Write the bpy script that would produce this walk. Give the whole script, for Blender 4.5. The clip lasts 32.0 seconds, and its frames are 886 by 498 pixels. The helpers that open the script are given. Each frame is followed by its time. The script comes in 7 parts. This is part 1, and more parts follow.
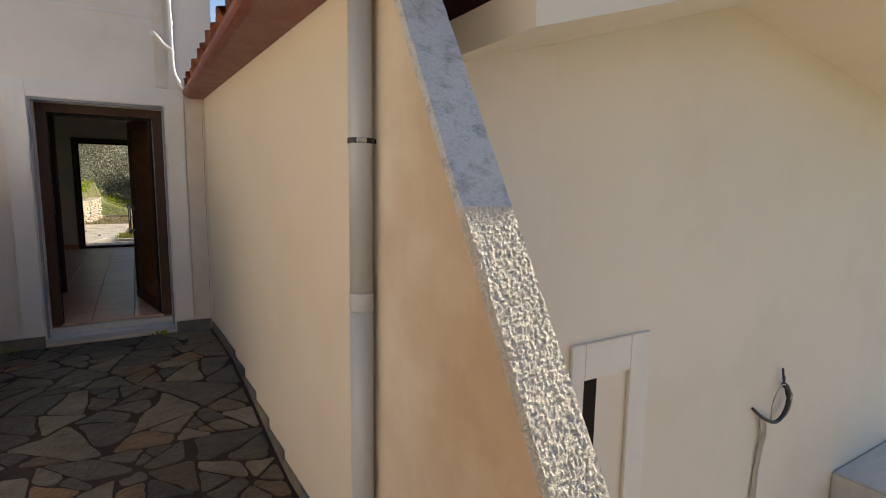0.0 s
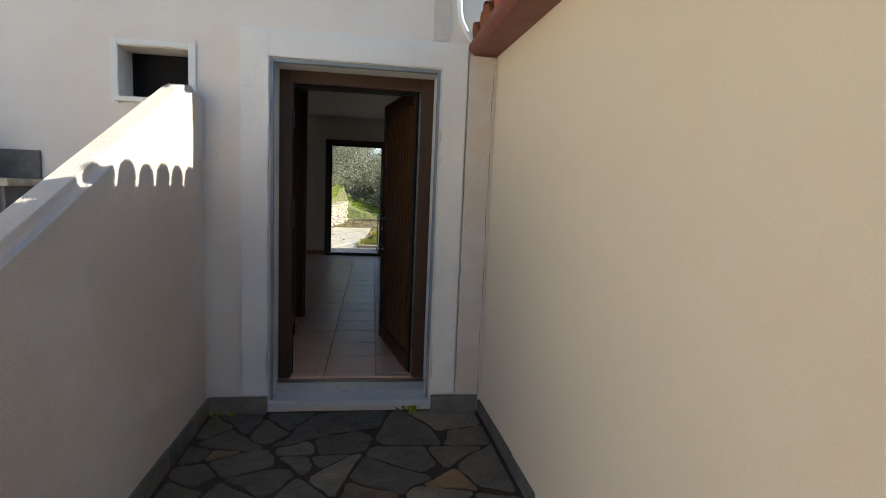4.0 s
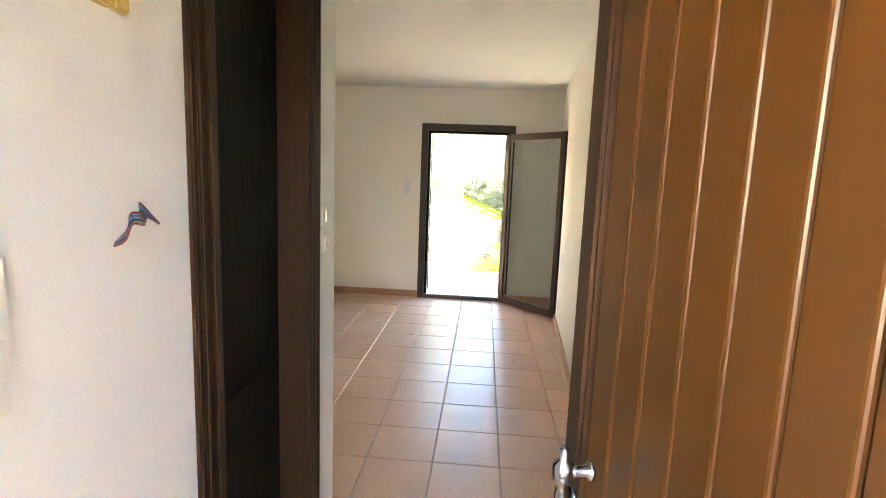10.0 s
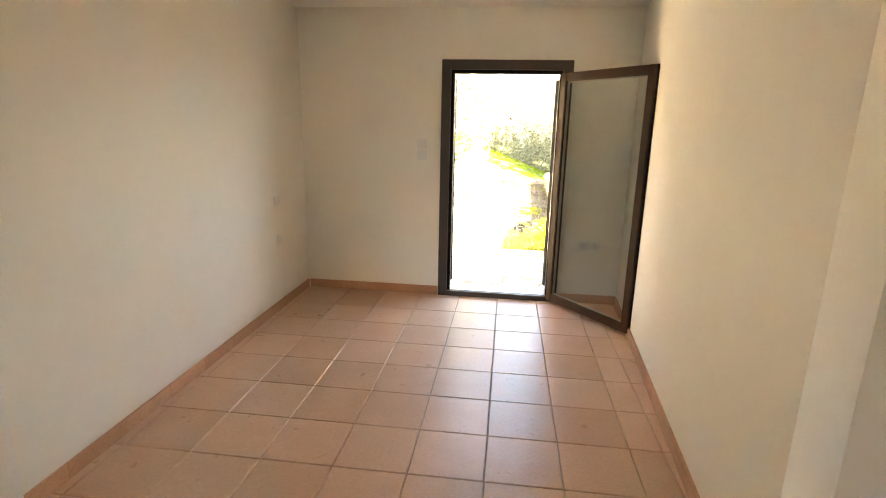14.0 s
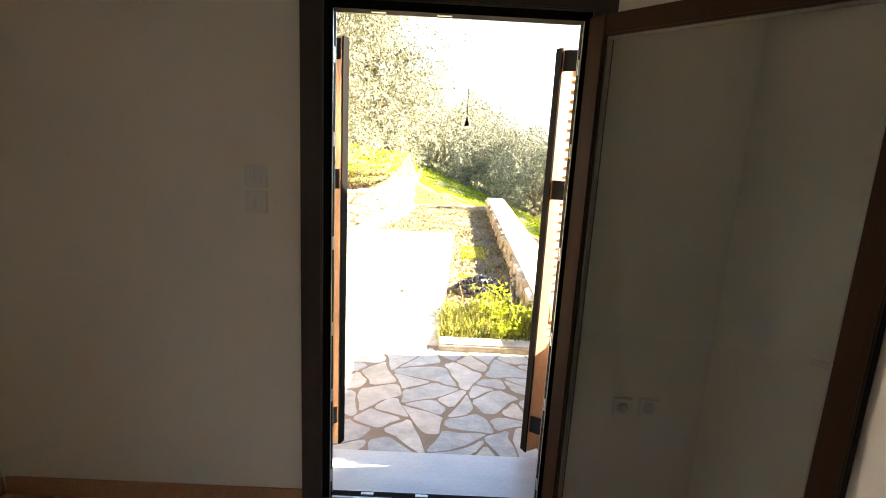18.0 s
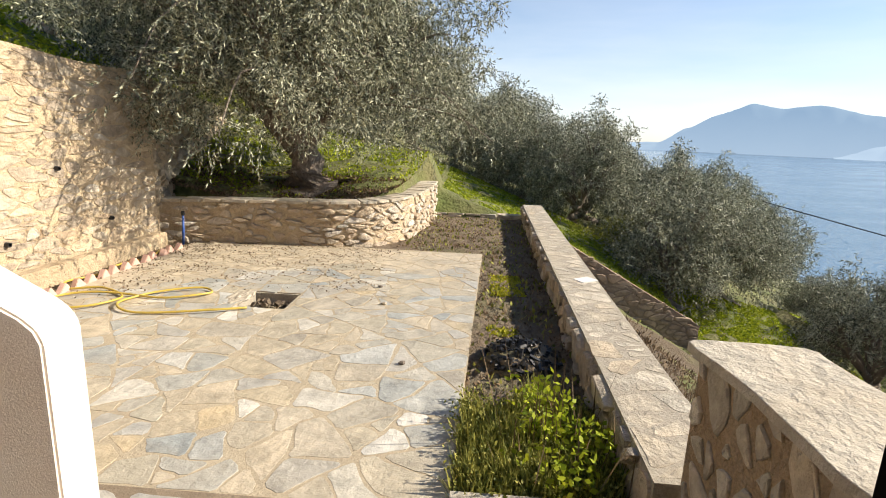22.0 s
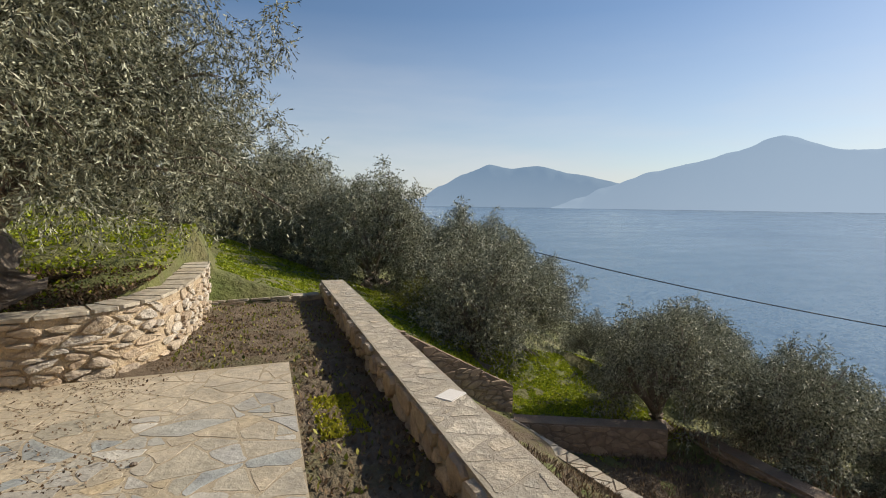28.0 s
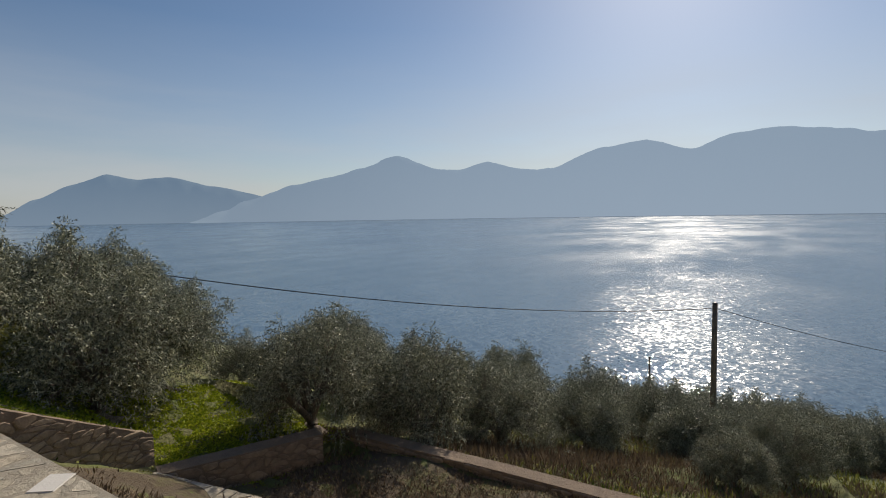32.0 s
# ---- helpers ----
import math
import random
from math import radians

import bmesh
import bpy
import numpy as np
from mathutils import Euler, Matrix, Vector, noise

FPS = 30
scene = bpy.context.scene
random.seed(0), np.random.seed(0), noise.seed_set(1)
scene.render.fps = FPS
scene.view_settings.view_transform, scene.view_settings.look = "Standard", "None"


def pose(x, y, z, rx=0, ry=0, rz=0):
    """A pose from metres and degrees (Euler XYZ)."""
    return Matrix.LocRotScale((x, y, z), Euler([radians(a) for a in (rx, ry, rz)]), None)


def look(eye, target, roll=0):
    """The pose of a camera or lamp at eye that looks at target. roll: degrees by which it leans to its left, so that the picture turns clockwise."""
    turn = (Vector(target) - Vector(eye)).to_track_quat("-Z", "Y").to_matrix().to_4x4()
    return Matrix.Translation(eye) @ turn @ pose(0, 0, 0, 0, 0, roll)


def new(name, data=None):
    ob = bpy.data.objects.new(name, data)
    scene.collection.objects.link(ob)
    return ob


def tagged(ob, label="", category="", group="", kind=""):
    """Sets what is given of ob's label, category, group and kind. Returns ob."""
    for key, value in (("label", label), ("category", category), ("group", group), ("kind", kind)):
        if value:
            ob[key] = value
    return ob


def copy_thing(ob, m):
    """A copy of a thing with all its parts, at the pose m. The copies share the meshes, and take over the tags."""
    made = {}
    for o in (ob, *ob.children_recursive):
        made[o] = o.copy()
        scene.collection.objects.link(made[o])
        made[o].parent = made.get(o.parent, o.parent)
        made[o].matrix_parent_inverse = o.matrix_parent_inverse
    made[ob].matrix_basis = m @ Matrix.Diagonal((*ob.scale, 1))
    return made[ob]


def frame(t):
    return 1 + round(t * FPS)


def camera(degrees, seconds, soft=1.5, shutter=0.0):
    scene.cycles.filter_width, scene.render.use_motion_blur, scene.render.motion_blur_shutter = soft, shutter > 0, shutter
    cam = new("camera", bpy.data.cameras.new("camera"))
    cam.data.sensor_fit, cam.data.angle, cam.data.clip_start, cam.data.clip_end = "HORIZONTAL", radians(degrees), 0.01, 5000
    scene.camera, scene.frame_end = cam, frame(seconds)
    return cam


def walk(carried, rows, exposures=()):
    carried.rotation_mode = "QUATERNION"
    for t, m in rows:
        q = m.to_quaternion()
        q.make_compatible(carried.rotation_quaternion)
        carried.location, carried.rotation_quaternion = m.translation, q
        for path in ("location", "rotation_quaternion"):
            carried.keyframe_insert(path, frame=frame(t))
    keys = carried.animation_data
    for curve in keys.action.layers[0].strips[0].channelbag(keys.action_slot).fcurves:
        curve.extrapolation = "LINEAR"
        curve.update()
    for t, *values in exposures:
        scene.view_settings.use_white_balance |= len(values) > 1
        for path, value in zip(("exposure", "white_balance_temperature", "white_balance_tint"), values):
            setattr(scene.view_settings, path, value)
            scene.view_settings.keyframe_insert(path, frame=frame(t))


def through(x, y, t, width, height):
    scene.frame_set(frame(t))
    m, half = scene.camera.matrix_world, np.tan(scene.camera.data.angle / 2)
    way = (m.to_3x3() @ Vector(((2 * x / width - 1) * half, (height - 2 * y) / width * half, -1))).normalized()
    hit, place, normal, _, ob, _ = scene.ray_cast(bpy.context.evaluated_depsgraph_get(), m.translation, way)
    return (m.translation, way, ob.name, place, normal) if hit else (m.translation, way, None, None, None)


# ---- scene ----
cam = camera(81.6, 32.0, soft=1.0)
PATH = [
    (0, (0.496, 0.734, 1.269), (1.515, 2.436, 1.013), 0.8),
    (0.5, (0.491, 0.942, 1.268), (1.301, 2.752, 1.008), 1.4),
    (1, (0.544, 1.219, 1.274), (1.08, 3.127, 1.006), 1.6),
    (1.5, (0.539, 1.465, 1.276), (0.954, 3.403, 1.013), 2.0),
    (2, (0.496, 1.771, 1.247), (0.839, 3.726, 0.998), 2.4),
    (2.5, (0.44, 2.053, 1.216), (0.747, 4.016, 0.985), 2.4),
    (3, (0.408, 2.362, 1.187), (0.704, 4.327, 0.963), 2.6),
    (5.5, (0.35, 3.753, 1.303), (0.558, 5.726, 1.051), 2.2),
    (6, (0.323, 4.048, 1.313), (0.48, 6.026, 1.062), 2.8),
    (6.5, (0.308, 4.316, 1.331), (0.435, 6.296, 1.078), 2.5),
    (7, (0.315, 4.555, 1.352), (0.436, 6.535, 1.096), 2.5),
    (7.5, (0.35, 4.828, 1.378), (0.448, 6.808, 1.117), 2.2),
    (8, (0.317, 5.112, 1.38), (0.381, 7.091, 1.102), 2.7),
    (8.5, (0.289, 5.387, 1.402), (0.327, 7.368, 1.129), 2.1),
    (9, (0.308, 5.659, 1.399), (0.317, 7.64, 1.127), 2.7),
    (9.5, (0.341, 5.895, 1.42), (0.275, 7.876, 1.151), 2.3),
    (10, (0.29, 6.18, 1.425), (0.142, 8.153, 1.135), 2.2),
    (10.5, (0.213, 6.476, 1.429), (0.064, 8.449, 1.137), 1.9),
    (11, (0.172, 6.733, 1.438), (0.035, 8.7, 1.106), 1.9),
    (11.5, (0.147, 6.945, 1.447), (-0.032, 8.895, 1.043), 2.2),
    (12, (0.128, 7.106, 1.455), (-0.171, 9.027, 0.984), 2.3),
    (12.5, (0.134, 7.128, 1.47), (-0.229, 9.024, 0.945), 2.4),
    (13, (0.147, 7.236, 1.478), (-0.194, 9.131, 0.938), 1.6),
    (13.5, (0.132, 7.447, 1.474), (-0.159, 9.361, 0.973), 1.2),
    (15.5, (0.14, 8.369, 1.456), (0.016, 10.316, 1.018), 1.7),
    (16, (0.157, 8.705, 1.463), (0.035, 10.66, 1.06), 1.7),
    (16.5, (0.143, 9.101, 1.453), (-0.006, 11.055, 1.053), 1.5),
    (17, (0.103, 9.497, 1.445), (-0.021, 11.455, 1.058), 1.6),
    (17.5, (0.08, 9.873, 1.458), (0.037, 11.832, 1.055), 3.5),
    (18, (0.058, 10.162, 1.456), (0.081, 12.12, 1.047), 3.0),
    (18.5, (0.029, 10.449, 1.46), (0.075, 12.405, 1.042), 1.7),
    (19, (0.057, 10.734, 1.473), (0.157, 12.685, 1.044), 1.5),
    (19.5, (0.054, 11.0, 1.498), (0.172, 12.946, 1.052), 2.4),
    (20, (0.032, 11.28, 1.482), (0.155, 13.223, 1.024), 2.2),
    (20.5, (0.034, 11.526, 1.47), (0.117, 13.47, 1.005), 1.9),
    (21, (0.091, 11.726, 1.484), (0.152, 13.669, 1.015), 2.9),
    (21.5, (0.145, 11.885, 1.501), (0.113, 13.83, 1.036), 2.9),
    (22, (0.131, 11.999, 1.464), (0.036, 13.951, 1.039), 2.5),
    (22.5, (0.065, 12.123, 1.413), (-0.075, 14.082, 1.038), 2.3),
    (23, (0.007, 12.249, 1.402), (-0.174, 14.211, 1.06), 2.0),
    (23.5, (-0.042, 12.373, 1.403), (-0.253, 14.337, 1.087), 2.3),
    (24, (-0.081, 12.504, 1.411), (-0.323, 14.465, 1.102), 2.1),
    (24.5, (-0.065, 12.58, 1.438), (-0.299, 14.54, 1.116), 1.5),
    (26.5, (-0.114, 13.14, 1.496), (0.079, 15.123, 1.327), 1.0),
    (27, (-0.148, 13.28, 1.507), (0.282, 15.227, 1.346), 0.9),
    (27.5, (-0.148, 13.429, 1.528), (0.441, 15.334, 1.363), 1.0),
    (28, (-0.118, 13.563, 1.555), (0.623, 15.413, 1.377), 0.7),
    (28.5, (-0.094, 13.623, 1.572), (0.788, 15.41, 1.396), 0.5),
    (29, (-0.12, 13.707, 1.581), (0.924, 15.406, 1.419), 0.1),
    (29.5, (-0.145, 13.791, 1.595), (1.01, 15.421, 1.477), -0.25),
    (30, (-0.206, 13.817, 1.612), (1.069, 15.355, 1.514), -0.35),
    (30.5, (-0.213, 13.744, 1.607), (1.175, 15.182, 1.527), -0.4),
    (31, (-0.098, 13.663, 1.615), (1.378, 15.01, 1.531), -1.0),
    (31.5, (-0.029, 13.579, 1.634), (1.569, 14.776, 1.522), -1.2),
    (32, (-0.03, 13.51, 1.661), (1.694, 14.514, 1.53), -0.9),
]
# seconds, stops, kelvin, tint
EXPOSURES = [(0.0, 0.98, 6650, 10), (1.0, 1.33, 6100, 5), (3.5, 1.37, 6050, 4), (6.0, 1.92, 5950, 1), (7.0, 2.62, 5800, 1), (8.0, 3.42, 6050, 2),
             (9.0, 4.85, 6700, 2), (10.0, 5.75, 7000, 4), (11.0, 5.65, 8300, 10), (13.0, 5.6, 8500, 10), (15.5, 5.07, 8400, 10), (16.5, 4.77, 7800, 10),
             (17.5, 4.45, 7600, 10), (18.5, 2.8, 7300, 10), (19.5, 1.75, 6500, 10), (20.5, 1.25, 6500, 10), (21.5, 1.0, 6600, 10), (24.5, 0.83, 6750, 10),
             (26.5, 0.54, 6700, 10), (28.0, 0.22, 6600, 10), (29.0, 0.04, 6700, 10), (30.0, -0.2, 6700, 10), (32.0, -0.27, 6650, 10)]
walk(cam, [(t, look(eye, target, roll)) for t, eye, target, roll in PATH], EXPOSURES)
# ---- light ----
SUN_HEADING, SUN_HEIGHT = 84.3, 30.5   # degrees to the right of +y, and above the horizon
sun_way = Vector((math.sin(radians(SUN_HEADING)) * math.cos(radians(SUN_HEIGHT)),
                  math.cos(radians(SUN_HEADING)) * math.cos(radians(SUN_HEIGHT)), math.sin(radians(SUN_HEIGHT))))
world = bpy.data.worlds.new("sky")
scene.world = world
world.use_nodes = True
wn, wl = world.node_tree.nodes, world.node_tree.links
sky = wn.new("ShaderNodeTexSky")
sky.sky_type = "NISHITA"
sky.sun_disc = False
sky.sun_elevation = radians(SUN_HEIGHT)
sky.sun_rotation = radians(SUN_HEADING)
sky.altitude, sky.air_density, sky.dust_density, sky.ozone_density = 60, 1.0, 0.40, 3.8
wn["Background"].inputs["Strength"].default_value = 0.088
# thin high haze, in long streaks low in the sky
tc = wn.new("ShaderNodeTexCoord")
wm = wn.new("ShaderNodeMapping")
wm.inputs["Scale"].default_value = (1.2, 1.2, 7.0)
wl.new(tc.outputs["Generated"], wm.inputs["Vector"])
wz = wn.new("ShaderNodeTexNoise")
wz.inputs["Scale"].default_value, wz.inputs["Detail"].default_value, wz.inputs["Roughness"].default_value = 1.6, 6, 0.55
wl.new(wm.outputs["Vector"], wz.inputs["Vector"])
wr = wn.new("ShaderNodeMapRange")
wl.new(wz.outputs["Fac"], wr.inputs[0])
for k, v in ((1, 0.38), (2, 0.72), (3, 0.42), (4, 0.85)):
    wr.inputs[k].default_value = v
wx = wn.new("ShaderNodeMix")
wx.data_type = "RGBA"
wsx = wn.new("ShaderNodeSeparateXYZ")
wl.new(tc.outputs["Generated"], wsx.inputs[0])
wlow = wn.new("ShaderNodeMapRange")
wl.new(wsx.outputs[2], wlow.inputs[0])
for k, v in ((1, 0.03), (2, 0.33), (3, 1.0), (4, 0.0)):
    wlow.inputs[k].default_value = v
wmul = wn.new("ShaderNodeMath")
wmul.operation = "MULTIPLY"
wl.new(wr.outputs[0], wmul.inputs[0])
wl.new(wlow.outputs[0], wmul.inputs[1])
wl.new(wmul.outputs[0], wx.inputs[0])
wl.new(sky.outputs["Color"], wx.inputs[6])
wx.inputs[7].default_value = (6.9, 7.05, 7.4, 1)
wl.new(wx.outputs[2], wn["Background"].inputs["Color"])
sun = new("sun", bpy.data.lights.new("sun", "SUN"))
sun.data.energy, sun.data.angle, sun.data.color = 5.0, radians(0.55), (1.0, 0.91, 0.78)
sun.matrix_world = look((40 * sun_way.x, 15 + 40 * sun_way.y, 40 * sun_way.z), (0, 15, 0))


# ---- materials ----
def mat(name, base, rough=0.7, metal=0.0, second=None, scale=6.0, amount=0.5, grain=90.0, bump=0.15, bump_scale=None,
        vary=0.0, island=0.0, stretch=(1, 1, 1), spec=0.5, stain=None, stain_scale=1.1, stain_amount=0.5, bump_dist=0.01, grain_amount=0.13, weather=None, gloss_vary=0.08):
    """A procedural surface: base colour broken by a second colour at one scale, fine grain, stains at a large scale, relief."""
    m = bpy.data.materials.new(name)
    m.use_nodes = True
    n, l = m.node_tree.nodes, m.node_tree.links
    b = n["Principled BSDF"]
    b.inputs["Metallic"].default_value = metal
    b.inputs["Specular IOR Level"].default_value = spec
    geo = n.new("ShaderNodeNewGeometry")
    mp = n.new("ShaderNodeMapping")
    mp.inputs["Scale"].default_value = stretch
    l.new(geo.outputs["Position"], mp.inputs["Vector"])

    def nz(sc, detail=6.0, rgh=0.6):
        t = n.new("ShaderNodeTexNoise")
        t.inputs["Scale"].default_value, t.inputs["Detail"].default_value, t.inputs["Roughness"].default_value = sc, detail, rgh
        l.new(mp.outputs["Vector"], t.inputs["Vector"])
        return t.outputs["Fac"]

    def mixc(a, bcol, fac, mode="MIX"):
        x = n.new("ShaderNodeMix")
        x.data_type, x.blend_type = "RGBA", mode
        for k, v in ((0, fac), (6, a), (7, bcol)):
            if hasattr(v, "links"):
                l.new(v, x.inputs[k])
            else:
                x.inputs[k].default_value = (*v, 1) if isinstance(v, tuple) else v
        return x.outputs[2]

    def ramp(v, lo, hi, a=0.0, bb=1.0):
        x = n.new("ShaderNodeMapRange")
        x.clamp = True
        l.new(v, x.inputs[0])
        for k, val in ((1, lo), (2, hi), (3, a), (4, bb)):
            x.inputs[k].default_value = val
        return x.outputs[0]

    col = base
    if second:
        col = mixc(base, second, ramp(nz(scale), 0.5 - 0.22, 0.5 + 0.22, 0, amount))
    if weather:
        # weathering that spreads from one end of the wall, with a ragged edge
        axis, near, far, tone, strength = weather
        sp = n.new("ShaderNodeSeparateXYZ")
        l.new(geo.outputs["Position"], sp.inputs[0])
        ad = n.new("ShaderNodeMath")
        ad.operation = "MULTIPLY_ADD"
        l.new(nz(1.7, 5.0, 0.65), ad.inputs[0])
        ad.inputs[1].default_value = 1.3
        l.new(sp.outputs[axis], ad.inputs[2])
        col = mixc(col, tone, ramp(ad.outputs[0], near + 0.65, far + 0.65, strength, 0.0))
    if stain:
        col = mixc(col, stain, ramp(nz(stain_scale, 5.0, 0.7), 0.5, 0.72, 0, stain_amount))
    g = ramp(nz(grain, 3.0), 0.3, 0.7, 1 - grain_amount, 1 + 0.9 * grain_amount)
    gr = n.new("ShaderNodeCombineColor")
    for k in range(3):
        l.new(g, gr.inputs[k])
    col = mixc(col, gr.outputs[0], 1.0, "MULTIPLY")
    if vary or island:
        src = n.new("ShaderNodeObjectInfo").outputs["Random"] if vary else geo.outputs["Random Per Island"]
        k = vary or island
        v = ramp(src, 0, 1, 1 - k, 1 + k)
        hs = n.new("ShaderNodeHueSaturation")
        l.new(v, hs.inputs["Value"])
        l.new(ramp(src, 0, 1, 1.0 + 0.5 * k, 1.0 - 0.5 * k), hs.inputs["Saturation"])
        l.new(col, hs.inputs["Color"]) if hasattr(col, "links") else None
        col = hs.outputs["Color"]
    l.new(col, b.inputs["Base Color"])
    l.new(ramp(nz(scale * 2.3), 0.3, 0.7, max(0.02, rough - gloss_vary), min(1.0, rough + gloss_vary)), b.inputs["Roughness"])
    if bump:
        bp = n.new("ShaderNodeBump")
        bp.inputs["Strength"].default_value, bp.inputs["Distance"].default_value = bump, bump_dist
        l.new(nz(bump_scale or grain, 5.0, 0.65), bp.inputs["Height"])
        l.new(bp.outputs["Normal"], b.inputs["Normal"])
    return m


def stone_mat(name, cols, rough=0.75, bump=0.5, bump_scale=30.0, source="object", scale=7.0, relief=0.02):
    """Stones of several natural tones, one tone to a stone."""
    m = mat(name, cols[0], rough, bump=bump, bump_scale=bump_scale, bump_dist=relief)
    n, l = m.node_tree.nodes, m.node_tree.links
    b = n["Principled BSDF"]
    rnd = n.new("ShaderNodeObjectInfo").outputs["Random"] if source == "object" else n.new("ShaderNodeNewGeometry").outputs["Random Per Island"]
    cr = n.new("ShaderNodeValToRGB")
    cr.color_ramp.interpolation = "LINEAR"
    e = cr.color_ramp.elements
    while len(e) < len(cols):
        e.new(0.5)
    for k, c in enumerate(cols):
        e[k].position, e[k].color = k / (len(cols) - 1), (*c, 1)
    l.new(rnd, cr.inputs["Fac"])
    geo = n.new("ShaderNodeNewGeometry")
    t = n.new("ShaderNodeTexNoise")
    t.inputs["Scale"].default_value, t.inputs["Detail"].default_value, t.inputs["Roughness"].default_value = scale, 8, 0.7
    l.new(geo.outputs["Position"], t.inputs["Vector"])
    mr = n.new("ShaderNodeMapRange")
    l.new(t.outputs["Fac"], mr.inputs[0])
    for k, v in ((1, 0.3), (2, 0.7), (3, 0.62), (4, 1.3)):
        mr.inputs[k].default_value = v
    hs = n.new("ShaderNodeHueSaturation")
    l.new(mr.outputs[0], hs.inputs["Value"])
    l.new(cr.outputs["Color"], hs.inputs["Color"])
    t2 = n.new("ShaderNodeTexNoise")
    t2.inputs["Scale"].default_value, t2.inputs["Detail"].default_value = scale * 0.45, 4
    l.new(geo.outputs["Position"], t2.inputs["Vector"])
    mx = n.new("ShaderNodeMix")
    mx.data_type = "RGBA"
    mr2 = n.new("ShaderNodeMapRange")
    l.new(t2.outputs["Fac"], mr2.inputs[0])
    for k, v in ((1, 0.5), (2, 0.68), (3, 0.0), (4, 0.45)):
        mr2.inputs[k].default_value = v
    l.new(mr2.outputs[0], mx.inputs[0])
    l.new(hs.outputs["Color"], mx.inputs[6])
    mx.inputs[7].default_value = (*cols[-1], 1)
    l.new(mx.outputs[2], b.inputs["Base Color"])
    return m


def leaf_mat(name, dark, light, gloss=0.45, through=0.25, bias=1.0):
    """Leaves, each of its own tone between two, thin enough to let some light through."""
    m = bpy.data.materials.new(name)
    m.use_nodes = True
    n, l = m.node_tree.nodes, m.node_tree.links
    b = n["Principled BSDF"]
    b.inputs["Roughness"].default_value = gloss
    b.inputs["Specular IOR Level"].default_value = 0.22
    geo = n.new("ShaderNodeNewGeometry")
    mx = n.new("ShaderNodeMix")
    mx.data_type = "RGBA"
    pw = n.new("ShaderNodeMath")
    pw.operation = "POWER"
    l.new(geo.outputs["Random Per Island"], pw.inputs[0])
    pw.inputs[1].default_value = bias
    l.new(pw.outputs[0], mx.inputs[0])
    mx.inputs[6].default_value, mx.inputs[7].default_value = (*dark, 1), (*light, 1)
    l.new(mx.outputs[2], b.inputs["Base Color"])
    tr = n.new("ShaderNodeBsdfTranslucent")
    l.new(mx.outputs[2], tr.inputs["Color"])
    ms = n.new("ShaderNodeMixShader")
    ms.inputs[0].default_value = through
    l.new(b.outputs[0], ms.inputs[1])
    l.new(tr.outputs[0], ms.inputs[2])
    l.new(ms.outputs[0], n["Material Output"].inputs["Surface"])
    return m


